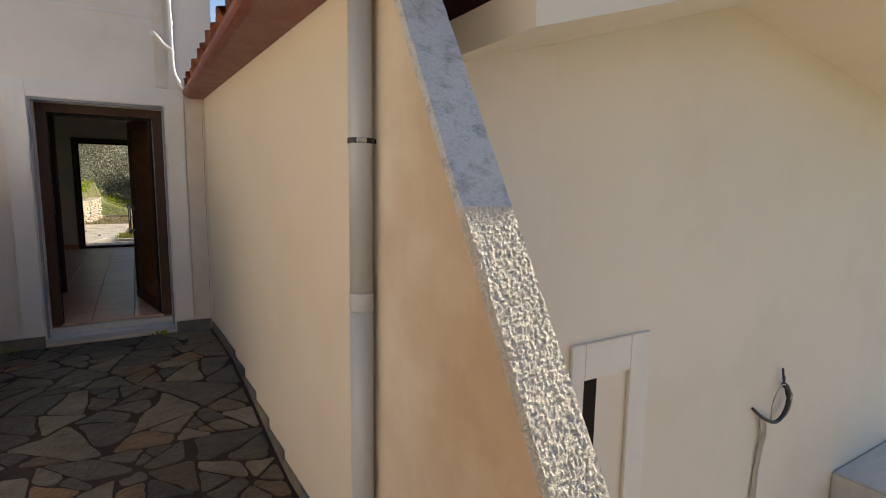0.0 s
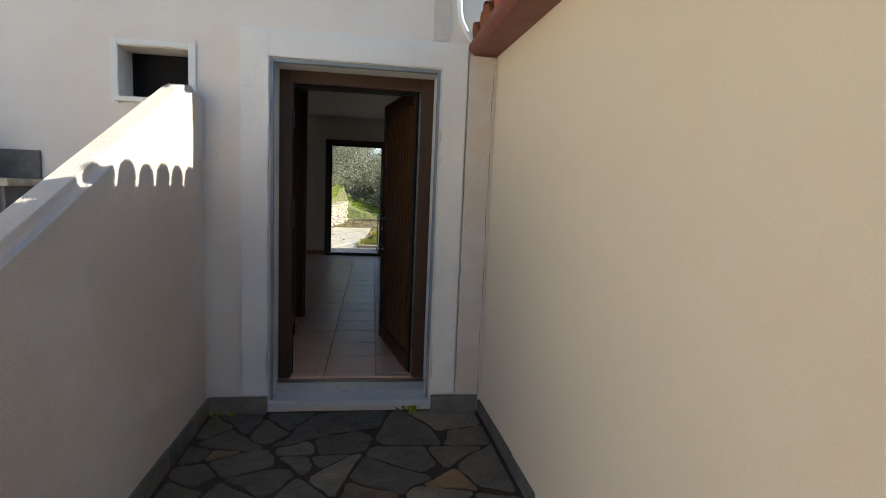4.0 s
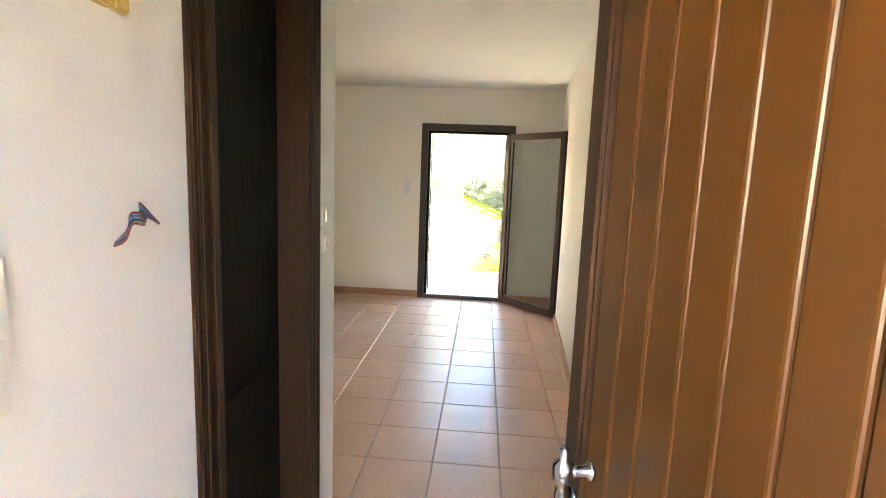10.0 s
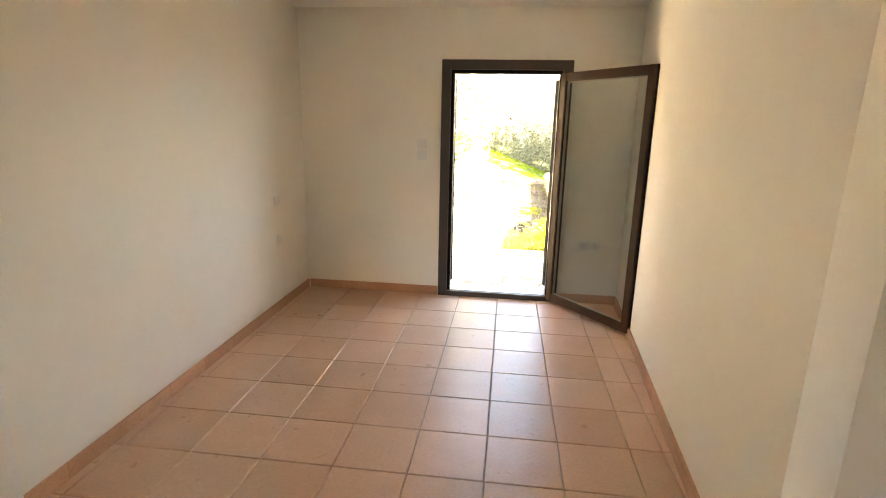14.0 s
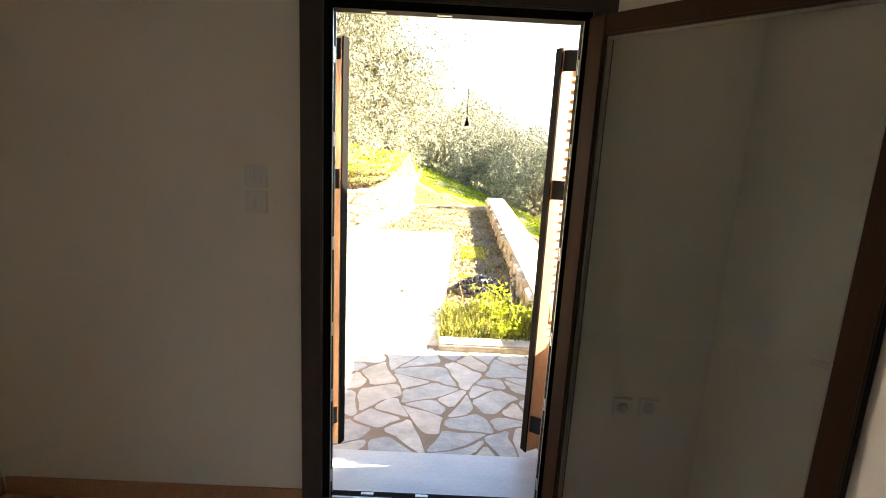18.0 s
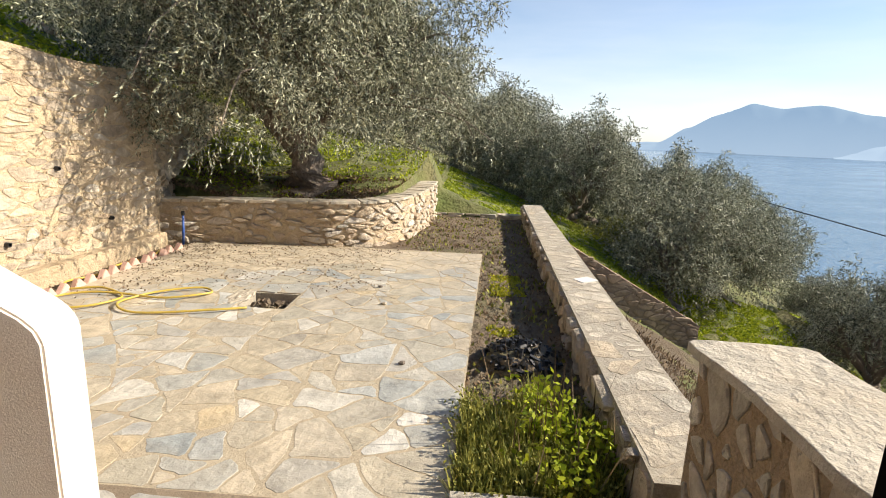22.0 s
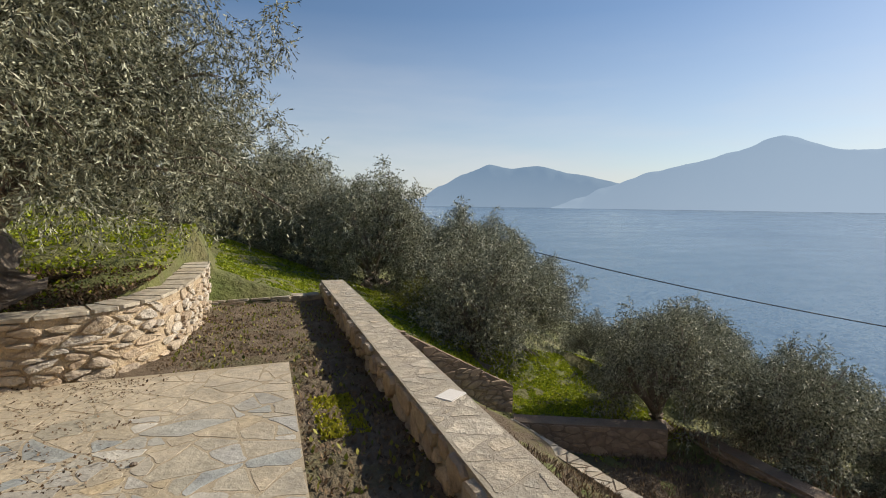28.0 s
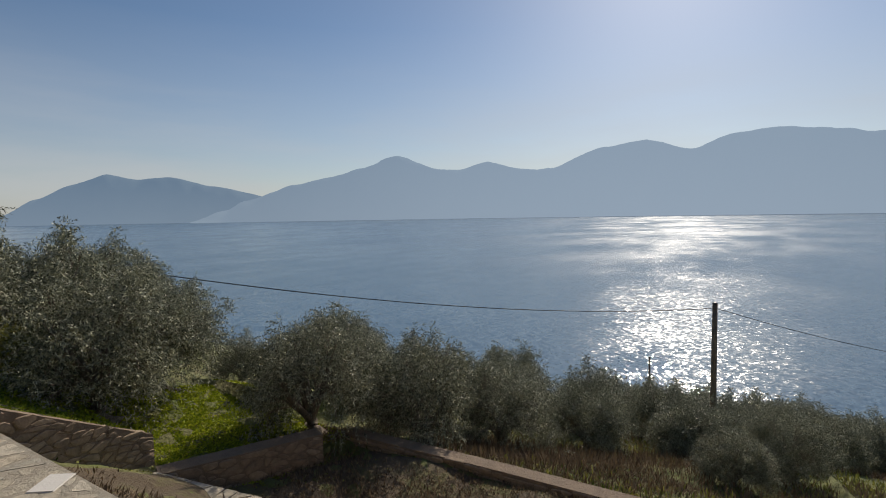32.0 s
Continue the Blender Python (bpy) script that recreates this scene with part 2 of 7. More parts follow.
M = {
    "white_plaster": mat("white_plaster", (0.72, 0.65, 0.57), 0.9, second=(0.66, 0.58, 0.50), scale=1.1, amount=0.6, grain=220, grain_amount=0.05, bump=0.35, bump_scale=160, stain=(0.60, 0.47, 0.36), stain_scale=0.8, stain_amount=0.45),
    "rough_plaster": mat("rough_plaster", (0.70, 0.61, 0.51), 0.95, second=(0.60, 0.48, 0.37), scale=1.6, amount=0.7, grain=150, grain_amount=0.05, bump=0.8, bump_scale=110, stain=(0.74, 0.70, 0.64), stain_scale=1.4, stain_amount=0.7, bump_dist=0.015),
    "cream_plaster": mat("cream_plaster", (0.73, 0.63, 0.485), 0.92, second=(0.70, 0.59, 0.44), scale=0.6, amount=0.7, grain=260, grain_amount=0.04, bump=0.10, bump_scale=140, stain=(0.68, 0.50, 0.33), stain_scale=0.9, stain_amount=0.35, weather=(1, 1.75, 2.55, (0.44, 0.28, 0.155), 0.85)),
    "roughcast": mat("roughcast", (0.74, 0.655, 0.53), 0.95, second=(0.52, 0.45, 0.36), scale=70, amount=0.35, grain=90, bump=1.0, bump_scale=90, bump_dist=0.02, stain=(0.36, 0.32, 0.27), stain_scale=5, stain_amount=0.25),
    "cement": mat("cement", (0.56, 0.55, 0.53), 0.9, second=(0.46, 0.455, 0.45), scale=4, amount=0.8, grain=110, bump=0.5, bump_scale=60, bump_dist=0.01, stain=(0.12, 0.118, 0.11), stain_scale=16, stain_amount=0.6, stretch=(1, 1, 1.6)),
    "white_band": mat("white_band", (0.72, 0.685, 0.635), 0.85, second=(0.64, 0.60, 0.54), scale=3, amount=0.6, grain=160, grain_amount=0.05, bump=0.3, bump_scale=60, stain=(0.55, 0.54, 0.53), stain_scale=4.0, stain_amount=0.35),
    "wall_paint": mat("wall_paint", (0.91, 0.875, 0.79), 0.75, second=(0.90, 0.86, 0.765), scale=0.8, amount=0.6, grain=260, grain_amount=0.025, bump=0.06, bump_scale=120, stain=(0.83, 0.77, 0.66), stain_scale=1.5, stain_amount=0.3),
    "hall_paint": mat("hall_paint", (0.87, 0.87, 0.86), 0.7, second=(0.84, 0.84, 0.83), scale=1.2, amount=0.6, grain=240, grain_amount=0.03, bump=0.08, bump_scale=110),
    "ceiling_paint": mat("ceiling_paint", (0.92, 0.895, 0.83), 0.85, second=(0.91, 0.88, 0.81), scale=0.9, amount=0.6, grain=240, grain_amount=0.02, bump=0.04),
    "court_plaster": mat("court_plaster", (0.70, 0.635, 0.53), 0.85, second=(0.66, 0.60, 0.51), scale=0.8, amount=0.7, grain=200, grain_amount=0.03, bump=0.1, stain=(0.60, 0.53, 0.43), stain_scale=0.9, stain_amount=0.4),
    "terracotta": mat("terracotta", (0.66, 0.385, 0.235), 0.34, second=(0.71, 0.445, 0.295), scale=5, amount=0.8, grain=60, grain_amount=0.06, bump=0.12, bump_scale=24, vary=0.07, stain=(0.73, 0.48, 0.33), stain_scale=3, stain_amount=0.5, bump_dist=0.006),
    "grout": mat("grout", (0.47, 0.36, 0.27), 0.9, second=(0.38, 0.28, 0.20), scale=5, amount=0.7, bump=0.2),
    "skirting_tile": mat("skirting_tile", (0.55, 0.28, 0.15), 0.4, second=(0.60, 0.33, 0.19), scale=8, amount=0.7, bump=0.1, vary=0.05),
    "door_wood": mat("door_wood", (0.095, 0.037, 0.0082), 0.32, second=(0.080, 0.030, 0.0066), scale=3.0, amount=0.7, grain=26, grain_amount=0.05, bump=0.0, stretch=(5, 5, 0.5), gloss_vary=0.01, spec=0.5),
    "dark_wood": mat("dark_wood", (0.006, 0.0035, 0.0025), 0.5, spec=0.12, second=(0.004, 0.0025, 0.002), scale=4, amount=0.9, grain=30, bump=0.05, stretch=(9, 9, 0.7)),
    "frame_brown": mat("frame_brown", (0.060, 0.026, 0.010), 0.45, spec=0.3, gloss_vary=0.03, second=(0.040, 0.017, 0.007), scale=4, amount=0.8, grain=30, bump=0.05, stretch=(8, 8, 0.7)),
    "window_brown": mat("window_brown", (0.055, 0.034, 0.024), 0.42, second=(0.040, 0.025, 0.018), scale=5, amount=0.7, bump=0.04),
    "shutter_wood": mat("shutter_wood", (0.46, 0.275, 0.165), 0.5, second=(0.41, 0.195, 0.088), scale=4, amount=0.8, grain=30, bump=0.1, stretch=(8, 8, 1.5)),
    "rubber": mat("rubber", (0.010, 0.010, 0.011), 0.6, bump=0.0, spec=0.15),
    "black_frame": mat("black_frame", (0.006, 0.0055, 0.005), 0.65, second=(0.009, 0.0075, 0.0065), scale=6, amount=0.6, bump=0.03, spec=0.04),
    "iron": mat("iron", (0.020, 0.021, 0.023), 0.45, metal=0.3, second=(0.035, 0.034, 0.033), scale=20, amount=0.5, bump=0.15),
    "chrome": mat("chrome", (0.55, 0.55, 0.56), 0.22, metal=1.0, second=(0.48, 0.48, 0.50), scale=20, amount=0.4, bump=0.0),
    "steel": mat("steel", (0.55, 0.54, 0.50), 0.35, metal=1.0, bump=0.02),
    "white_plastic": mat("white_plastic", (0.82, 0.81, 0.78), 0.45, second=(0.81, 0.80, 0.765), scale=3, amount=0.4, bump=0.0, grain_amount=0.01, gloss_vary=0.01),
    "yellow_plastic": mat("yellow_plastic", (0.62, 0.47, 0.16), 0.5, second=(0.66, 0.52, 0.22), scale=9, amount=0.6, bump=0.03),
    "grey_plastic": mat("grey_plastic", (0.44, 0.45, 0.44), 0.42, second=(0.49, 0.485, 0.465), scale=1.5, amount=0.7, grain=200, grain_amount=0.03, bump=0.02, stain=(0.36, 0.35, 0.33), stain_scale=2, stain_amount=0.3, stretch=(3, 3, 0.6)),
    "strip_grey": mat("strip_grey", (0.20, 0.23, 0.26), 0.5, second=(0.26, 0.28, 0.30), scale=9, amount=0.7, bump=0.1),
    "brown_paint": mat("brown_paint", (0.19, 0.050, 0.030), 0.45, second=(0.23, 0.066, 0.038), scale=3, amount=0.7, bump=0.04),
    "roof_tile": mat("roof_tile", (0.45, 0.20, 0.11), 0.85, second=(0.36, 0.17, 0.10), scale=5, amount=0.8, bump=0.3, vary=0.15),
    "marble": mat("marble", (0.50, 0.51, 0.52), 0.35, second=(0.40, 0.42, 0.44), scale=3, amount=0.9, bump=0.05, stretch=(1, 4, 4)),
    "slate": stone_mat("slate", [(0.070, 0.078, 0.080), (0.13, 0.122, 0.105), (0.22, 0.185, 0.13), (0.095, 0.102, 0.10), (0.17, 0.15, 0.12), (0.11, 0.10, 0.085)], 0.6, 0.7, 22),
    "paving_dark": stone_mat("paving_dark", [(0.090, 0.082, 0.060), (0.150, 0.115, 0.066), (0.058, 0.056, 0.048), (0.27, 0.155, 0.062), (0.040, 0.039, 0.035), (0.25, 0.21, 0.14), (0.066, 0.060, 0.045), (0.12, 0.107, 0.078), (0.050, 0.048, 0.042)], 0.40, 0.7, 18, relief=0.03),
    "paving_light": stone_mat("paving_light", [(0.44, 0.39, 0.295), (0.49, 0.39, 0.245), (0.38, 0.38, 0.345), (0.51, 0.43, 0.31), (0.39, 0.355, 0.275), (0.60, 0.565, 0.49), (0.31, 0.33, 0.32), (0.46, 0.385, 0.27), (0.42, 0.405, 0.365), (0.37, 0.33, 0.26)], 0.5, 0.6, 20, scale=6.0),
    "paving_near": stone_mat("paving_near", [(0.37, 0.36, 0.33), (0.44, 0.41, 0.35), (0.31, 0.32, 0.315), (0.46, 0.41, 0.32), (0.53, 0.49, 0.42), (0.35, 0.345, 0.325)], 0.5, 0.6, 20, scale=6.0),
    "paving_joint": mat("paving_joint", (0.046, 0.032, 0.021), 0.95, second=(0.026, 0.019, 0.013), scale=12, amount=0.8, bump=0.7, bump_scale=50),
    "joint_brown": mat("joint_brown", (0.26, 0.20, 0.135), 0.95, second=(0.18, 0.135, 0.09), scale=7, amount=0.8, bump=0.6, bump_scale=60),
    "terrace_joint": mat("terrace_joint", (0.44, 0.37, 0.26), 0.95, second=(0.34, 0.275, 0.185), scale=5, amount=0.8, bump=0.6, bump_scale=60),
    "rubble": stone_mat("rubble", [(0.47, 0.36, 0.235), (0.54, 0.43, 0.29), (0.37, 0.275, 0.18), (0.50, 0.42, 0.31), (0.31, 0.245, 0.175), (0.53, 0.455, 0.355)], 0.9, 0.9, 15, relief=0.05),
    "rubble_joined": stone_mat("rubble_joined", [(0.47, 0.36, 0.235), (0.54, 0.43, 0.29), (0.37, 0.275, 0.18), (0.50, 0.42, 0.31), (0.31, 0.245, 0.175), (0.53, 0.455, 0.355)], 0.9, 1.0, 15, source="island", relief=0.05),
    "rubble_dark": stone_mat("rubble_dark", [(0.35, 0.255, 0.175), (0.28, 0.205, 0.14), (0.40, 0.30, 0.205), (0.24, 0.18, 0.125)], 0.9, 0.8, 24),
    "rubble_dark_joined": stone_mat("rubble_dark_joined", [(0.35, 0.255, 0.175), (0.28, 0.205, 0.14), (0.40, 0.30, 0.205), (0.24, 0.18, 0.125)], 0.9, 0.8, 24, source="island"),
    "mortar_dark": mat("mortar_dark", (0.27, 0.20, 0.14), 0.95, second=(0.19, 0.14, 0.10), scale=4, amount=0.8, bump=0.9, bump_scale=20, bump_dist=0.04),
    "white_stone": stone_mat("white_stone", [(0.56, 0.48, 0.38), (0.50, 0.40, 0.28), (0.62, 0.56, 0.47), (0.42, 0.32, 0.22), (0.58, 0.47, 0.33)], 0.9, 1.0, 14, relief=0.06),
    "stub_mortar": mat("stub_mortar", (0.36, 0.255, 0.15), 0.95, second=(0.27, 0.185, 0.105), scale=6, amount=0.8, bump=1.0, bump_scale=22, bump_dist=0.04, stain=(0.46, 0.36, 0.24), stain_scale=3.0, stain_amount=0.6),
    "wall_mortar": mat("wall_mortar", (0.54, 0.43, 0.285), 0.95, second=(0.42, 0.31, 0.19), scale=4, amount=0.8, bump=1.0, bump_scale=14, bump_dist=0.06, stain=(0.30, 0.21, 0.13), stain_scale=2.2, stain_amount=0.6),
    "coping": stone_mat("coping", [(0.46, 0.395, 0.30), (0.40, 0.345, 0.26), (0.54, 0.475, 0.37), (0.35, 0.315, 0.25), (0.49, 0.40, 0.28)], 0.9, 0.8, 18, relief=0.03),
    "coping_mortar": mat("coping_mortar", (0.39, 0.345, 0.27), 0.95, second=(0.29, 0.245, 0.18), scale=6, amount=0.8, bump=0.8, bump_scale=28, bump_dist=0.02),
    "soil": mat("soil", (0.135, 0.095, 0.060), 0.95, second=(0.21, 0.16, 0.105), scale=9, amount=0.9, grain=45, bump=1.0, bump_scale=28, bump_dist=0.04, stain=(0.10, 0.12, 0.03), stain_scale=1.3, stain_amount=0.6),
    "ground": mat("ground", (0.125, 0.150, 0.028), 0.95, second=(0.15, 0.115, 0.065), scale=0.9, amount=0.8, grain=14, bump=1.0, bump_scale=5, bump_dist=0.12, stain=(0.07, 0.10, 0.018), stain_scale=0.35, stain_amount=0.8),
    "soil_dry": mat("soil_dry", (0.135, 0.098, 0.058), 0.95, second=(0.085, 0.060, 0.037), scale=4, amount=0.9, grain=30, bump=1.0, bump_scale=14, bump_dist=0.06, stain=(0.16, 0.18, 0.035), stain_scale=0.7, stain_amount=0.8),
    "tread_stone": stone_mat("tread_stone", [(0.42, 0.37, 0.28), (0.36, 0.33, 0.27), (0.46, 0.385, 0.27), (0.38, 0.36, 0.32)], 0.6, 0.5, 26),
    "bark": mat("bark", (0.27, 0.215, 0.165), 0.95, second=(0.13, 0.105, 0.08), scale=6, amount=0.9, grain=30, bump=1.0, bump_scale=10, stretch=(2, 2, 0.6), bump_dist=0.05),
    "olive_leaf": leaf_mat("olive_leaf", (0.030, 0.037, 0.016), (0.56, 0.56, 0.40), 0.5, 0.06, 1.2),
    "grass_leaf": leaf_mat("grass_leaf", (0.12, 0.18, 0.010), (0.46, 0.50, 0.035), 0.6, 0.35),
    "weed_leaf": leaf_mat("weed_leaf", (0.075, 0.098, 0.018), (0.38, 0.355, 0.080), 0.6, 0.28),
    "fallen_leaf": leaf_mat("fallen_leaf", (0.08, 0.055, 0.036), (0.23, 0.16, 0.10), 0.85, 0.05),
    "dry_leaf": leaf_mat("dry_leaf", (0.075, 0.052, 0.032), (0.27, 0.185, 0.105), 0.8, 0.12),
    "moss": leaf_mat("moss", (0.25, 0.26, 0.02), (0.45, 0.42, 0.04), 0.8, 0.3),
    "yellow_hose": mat("yellow_hose", (0.50, 0.36, 0.06), 0.45, second=(0.42, 0.30, 0.06), scale=10, amount=0.6, bump=0.05),
    "pink_tile": mat("pink_tile", (0.62, 0.40, 0.32), 0.85, second=(0.55, 0.36, 0.28), scale=8, amount=0.7, bump=0.3, vary=0.1),
    "blue_plastic": mat("blue_plastic", (0.03, 0.09, 0.32), 0.45, bump=0.0),
    "red_wire": mat("red_wire", (0.16, 0.05, 0.045), 0.5, bump=0.0),
    "black_wire": mat("black_wire", (0.02, 0.02, 0.022), 0.5, bump=0.0),
    "blue_wire": mat("blue_wire", (0.05, 0.16, 0.35), 0.5, bump=0.0),
    "pale_wire": mat("pale_wire", (0.45, 0.42, 0.38), 0.6, bump=0.0),
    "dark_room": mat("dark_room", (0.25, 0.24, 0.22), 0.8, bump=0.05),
}


def glass_mat():
    m = bpy.data.materials.new("glass")
    m.use_nodes = True
    b = m.node_tree.nodes["Principled BSDF"]
    b.inputs["Base Color"].default_value = (0.93, 0.96, 0.94, 1)
    b.inputs["Transmission Weight"].default_value = 1.0
    b.inputs["Roughness"].default_value = 0.02
    b.inputs["IOR"].default_value = 1.45
    return m


M["glass"] = glass_mat()


def water_mat():
    m = bpy.data.materials.new("sea_water")
    m.use_nodes = True
    n, l = m.node_tree.nodes, m.node_tree.links
    b = n["Principled BSDF"]
    b.inputs["Base Color"].default_value = (0.100, 0.170, 0.240, 1)
    b.inputs["Roughness"].default_value = 0.16
    b.inputs["IOR"].default_value = 1.33
    geo = n.new("ShaderNodeNewGeometry")
    def vec(kind, x, y):
        q = n.new("ShaderNodeVectorMath")
        q.operation = kind
        for k, v in enumerate((x, y)):
            if hasattr(v, "links"):
                l.new(v, q.inputs[k])
            elif v is not None:
                q.inputs[k].default_value = v
        return q.outputs[0]

    def wave(size, slope):
        """Small facets of the water, each tilted its own way."""
        t = n.new("ShaderNodeTexVoronoi")
        t.voronoi_dimensions = "2D"
        t.inputs["Scale"].default_value = 1.0 / size
        l.new(geo.outputs["Position"], t.inputs["Vector"])
        return vec("MULTIPLY", vec("SUBTRACT", t.outputs["Color"], (0.5, 0.5, 0.5)), (slope, slope, 0.0))

    tilt = vec("ADD", vec("ADD", wave(0.25, 0.16), wave(0.7, 0.15)), wave(2.0, 0.05))
    l.new(vec("NORMALIZE", vec("ADD", tilt, (0.0, 0.0, 1.0)), None), b.inputs["Normal"])
    streak = []
    for sc, st in ((0.012, (0.6, 1, 1)), (0.045, (0.7, 1.2, 1))):
        mp = n.new("ShaderNodeMapping")
        mp.inputs["Scale"].default_value = st
        l.new(geo.outputs["Position"], mp.inputs["Vector"])
        t = n.new("ShaderNodeTexNoise")
        t.inputs["Scale"].default_value, t.inputs["Detail"].default_value = sc, 4
        l.new(mp.outputs["Vector"], t.inputs["Vector"])
        streak.append(t.outputs["Fac"])
    ad = n.new("ShaderNodeMath")
    ad.operation = "MULTIPLY_ADD"
    l.new(streak[1], ad.inputs[0])
    ad.inputs[1].default_value = 0.5
    l.new(streak[0], ad.inputs[2])
    mr = n.new("ShaderNodeMapRange")
    l.new(ad.outputs[0], mr.inputs[0])
    for k, v in ((1, 0.58), (2, 0.92), (3, 0.10), (4, 0.25)):
        mr.inputs[k].default_value = v
    l.new(mr.outputs[0], b.inputs["Roughness"])
    return m


M["water"] = water_mat()


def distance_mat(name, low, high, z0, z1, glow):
    """Far hills, sea haze painted in as glow: pale at the foot, bluer above."""
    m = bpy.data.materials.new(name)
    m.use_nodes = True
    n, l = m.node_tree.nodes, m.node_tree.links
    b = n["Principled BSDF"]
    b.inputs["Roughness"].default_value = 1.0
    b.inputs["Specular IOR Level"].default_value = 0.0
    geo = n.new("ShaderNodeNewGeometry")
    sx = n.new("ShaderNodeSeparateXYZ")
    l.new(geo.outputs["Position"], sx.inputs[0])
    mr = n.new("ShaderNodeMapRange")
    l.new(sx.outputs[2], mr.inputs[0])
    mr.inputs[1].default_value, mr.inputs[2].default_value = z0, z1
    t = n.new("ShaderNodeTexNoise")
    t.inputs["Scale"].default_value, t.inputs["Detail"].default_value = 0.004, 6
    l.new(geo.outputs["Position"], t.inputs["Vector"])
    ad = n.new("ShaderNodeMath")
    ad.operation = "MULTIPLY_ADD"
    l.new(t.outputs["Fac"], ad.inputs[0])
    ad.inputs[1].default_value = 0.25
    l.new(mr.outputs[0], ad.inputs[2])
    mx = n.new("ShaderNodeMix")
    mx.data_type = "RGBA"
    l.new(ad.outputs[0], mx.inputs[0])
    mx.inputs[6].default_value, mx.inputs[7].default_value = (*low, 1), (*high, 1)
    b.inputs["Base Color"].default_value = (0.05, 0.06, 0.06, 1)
    # painted haze grows paler towards the sun's heading, all in the emission colour
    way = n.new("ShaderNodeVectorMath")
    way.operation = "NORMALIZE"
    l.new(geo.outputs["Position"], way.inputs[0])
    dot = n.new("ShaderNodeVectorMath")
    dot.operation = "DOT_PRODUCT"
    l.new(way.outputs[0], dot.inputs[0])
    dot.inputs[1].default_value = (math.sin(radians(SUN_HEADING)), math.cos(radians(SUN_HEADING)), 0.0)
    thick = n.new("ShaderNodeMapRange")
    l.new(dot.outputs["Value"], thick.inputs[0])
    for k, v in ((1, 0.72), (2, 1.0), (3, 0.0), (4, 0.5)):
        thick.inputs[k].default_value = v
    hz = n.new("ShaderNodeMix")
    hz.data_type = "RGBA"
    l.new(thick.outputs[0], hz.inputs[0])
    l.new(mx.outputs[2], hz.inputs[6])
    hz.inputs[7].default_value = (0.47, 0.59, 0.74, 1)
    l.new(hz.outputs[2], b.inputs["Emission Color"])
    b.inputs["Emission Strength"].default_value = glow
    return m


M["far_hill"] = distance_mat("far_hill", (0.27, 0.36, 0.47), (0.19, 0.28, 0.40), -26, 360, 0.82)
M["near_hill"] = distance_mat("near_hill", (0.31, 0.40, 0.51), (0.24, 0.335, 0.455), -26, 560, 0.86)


# ---- builders ----
def link(name, bm, material, parent=None, label="", smooth=False):
    me = bpy.data.meshes.new(name)
    bm.to_mesh(me)
    bm.free()
    if smooth:
        me.shade_smooth()
    me.materials.append(M[material])
    ob = new(name, me)
    if parent:
        ob.parent = parent
    if label:
        ob["label"] = label
    return ob


part = link


def from_arrays(name, verts, faces, material, parent=None, smooth=False):
    me = bpy.data.meshes.new(name)
    me.from_pydata(verts, [], faces)
    if smooth:
        me.shade_smooth()
    me.materials.append(M[material])
    ob = new(name, me)
    if parent:
        ob.parent = parent
    return ob


def thing(name, at, label, category, group="", turn=0.0):
    ob = new(name)
    ob.empty_display_size = 0.05
    ob.matrix_world = pose(*at, 0, 0, turn)
    return tagged(ob, label, category, group)


def box(bm, x0, x1, y0, y1, z0, z1, m=None):
    vs = [bm.verts.new((x, y, z)) for z in (z0, z1) for x, y in ((x0, y0), (x1, y0), (x1, y1), (x0, y1))]
    if m:
        for v in vs:
            v.co = m @ v.co
    for f in ((3, 2, 1, 0), (4, 5, 6, 7), (0, 1, 5, 4), (1, 2, 6, 5), (2, 3, 7, 6), (3, 0, 4, 7)):
        bm.faces.new([vs[k] for k in f])
    return vs


def bevel(bm, width, segments=2):
    bmesh.ops.bevel(bm, geom=list(bm.edges), offset=width, segments=segments, affect="EDGES", clamp_overlap=True)
    return bm


def boxes(*rows, m=None, bev=0.0):
    bm = bmesh.new()
    for r in rows:
        box(bm, *r, m=m)
    if bev:
        bevel(bm, bev)
    return bm


def prism(bm, poly, axis, lo, hi):
    """A polygon given in the two other axes, drawn out along one axis."""
    def at(p, v):
        return {"x": (v, p[0], p[1]), "y": (p[0], v, p[1]), "z": (p[0], p[1], v)}[axis]
    a = [bm.verts.new(at(p, lo)) for p in poly]
    b = [bm.verts.new(at(p, hi)) for p in poly]
    bm.faces.new(a[::-1])
    bm.faces.new(b)
    for k in range(len(poly)):
        j = (k + 1) % len(poly)
        bm.faces.new((a[k], a[j], b[j], b[k]))
    bmesh.ops.recalc_face_normals(bm, faces=bm.faces)
    return bm


def lathe(bm, profile, m=Matrix(), steps=14):
    """A turned shape: rows of radius and height."""
    rings = []
    for r, z in profile:
        rings.append([bm.verts.new(m @ Vector((r * math.cos(2 * math.pi * k / steps), r * math.sin(2 * math.pi * k / steps), z))) for k in range(steps)])
    for a, b in zip(rings, rings[1:]):
        for k in range(steps):
            j = (k + 1) % steps
            bm.faces.new((a[k], a[j], b[j], b[k]))
    bm.faces.new(rings[0][::-1])
    bm.faces.new(rings[-1])
    return bm


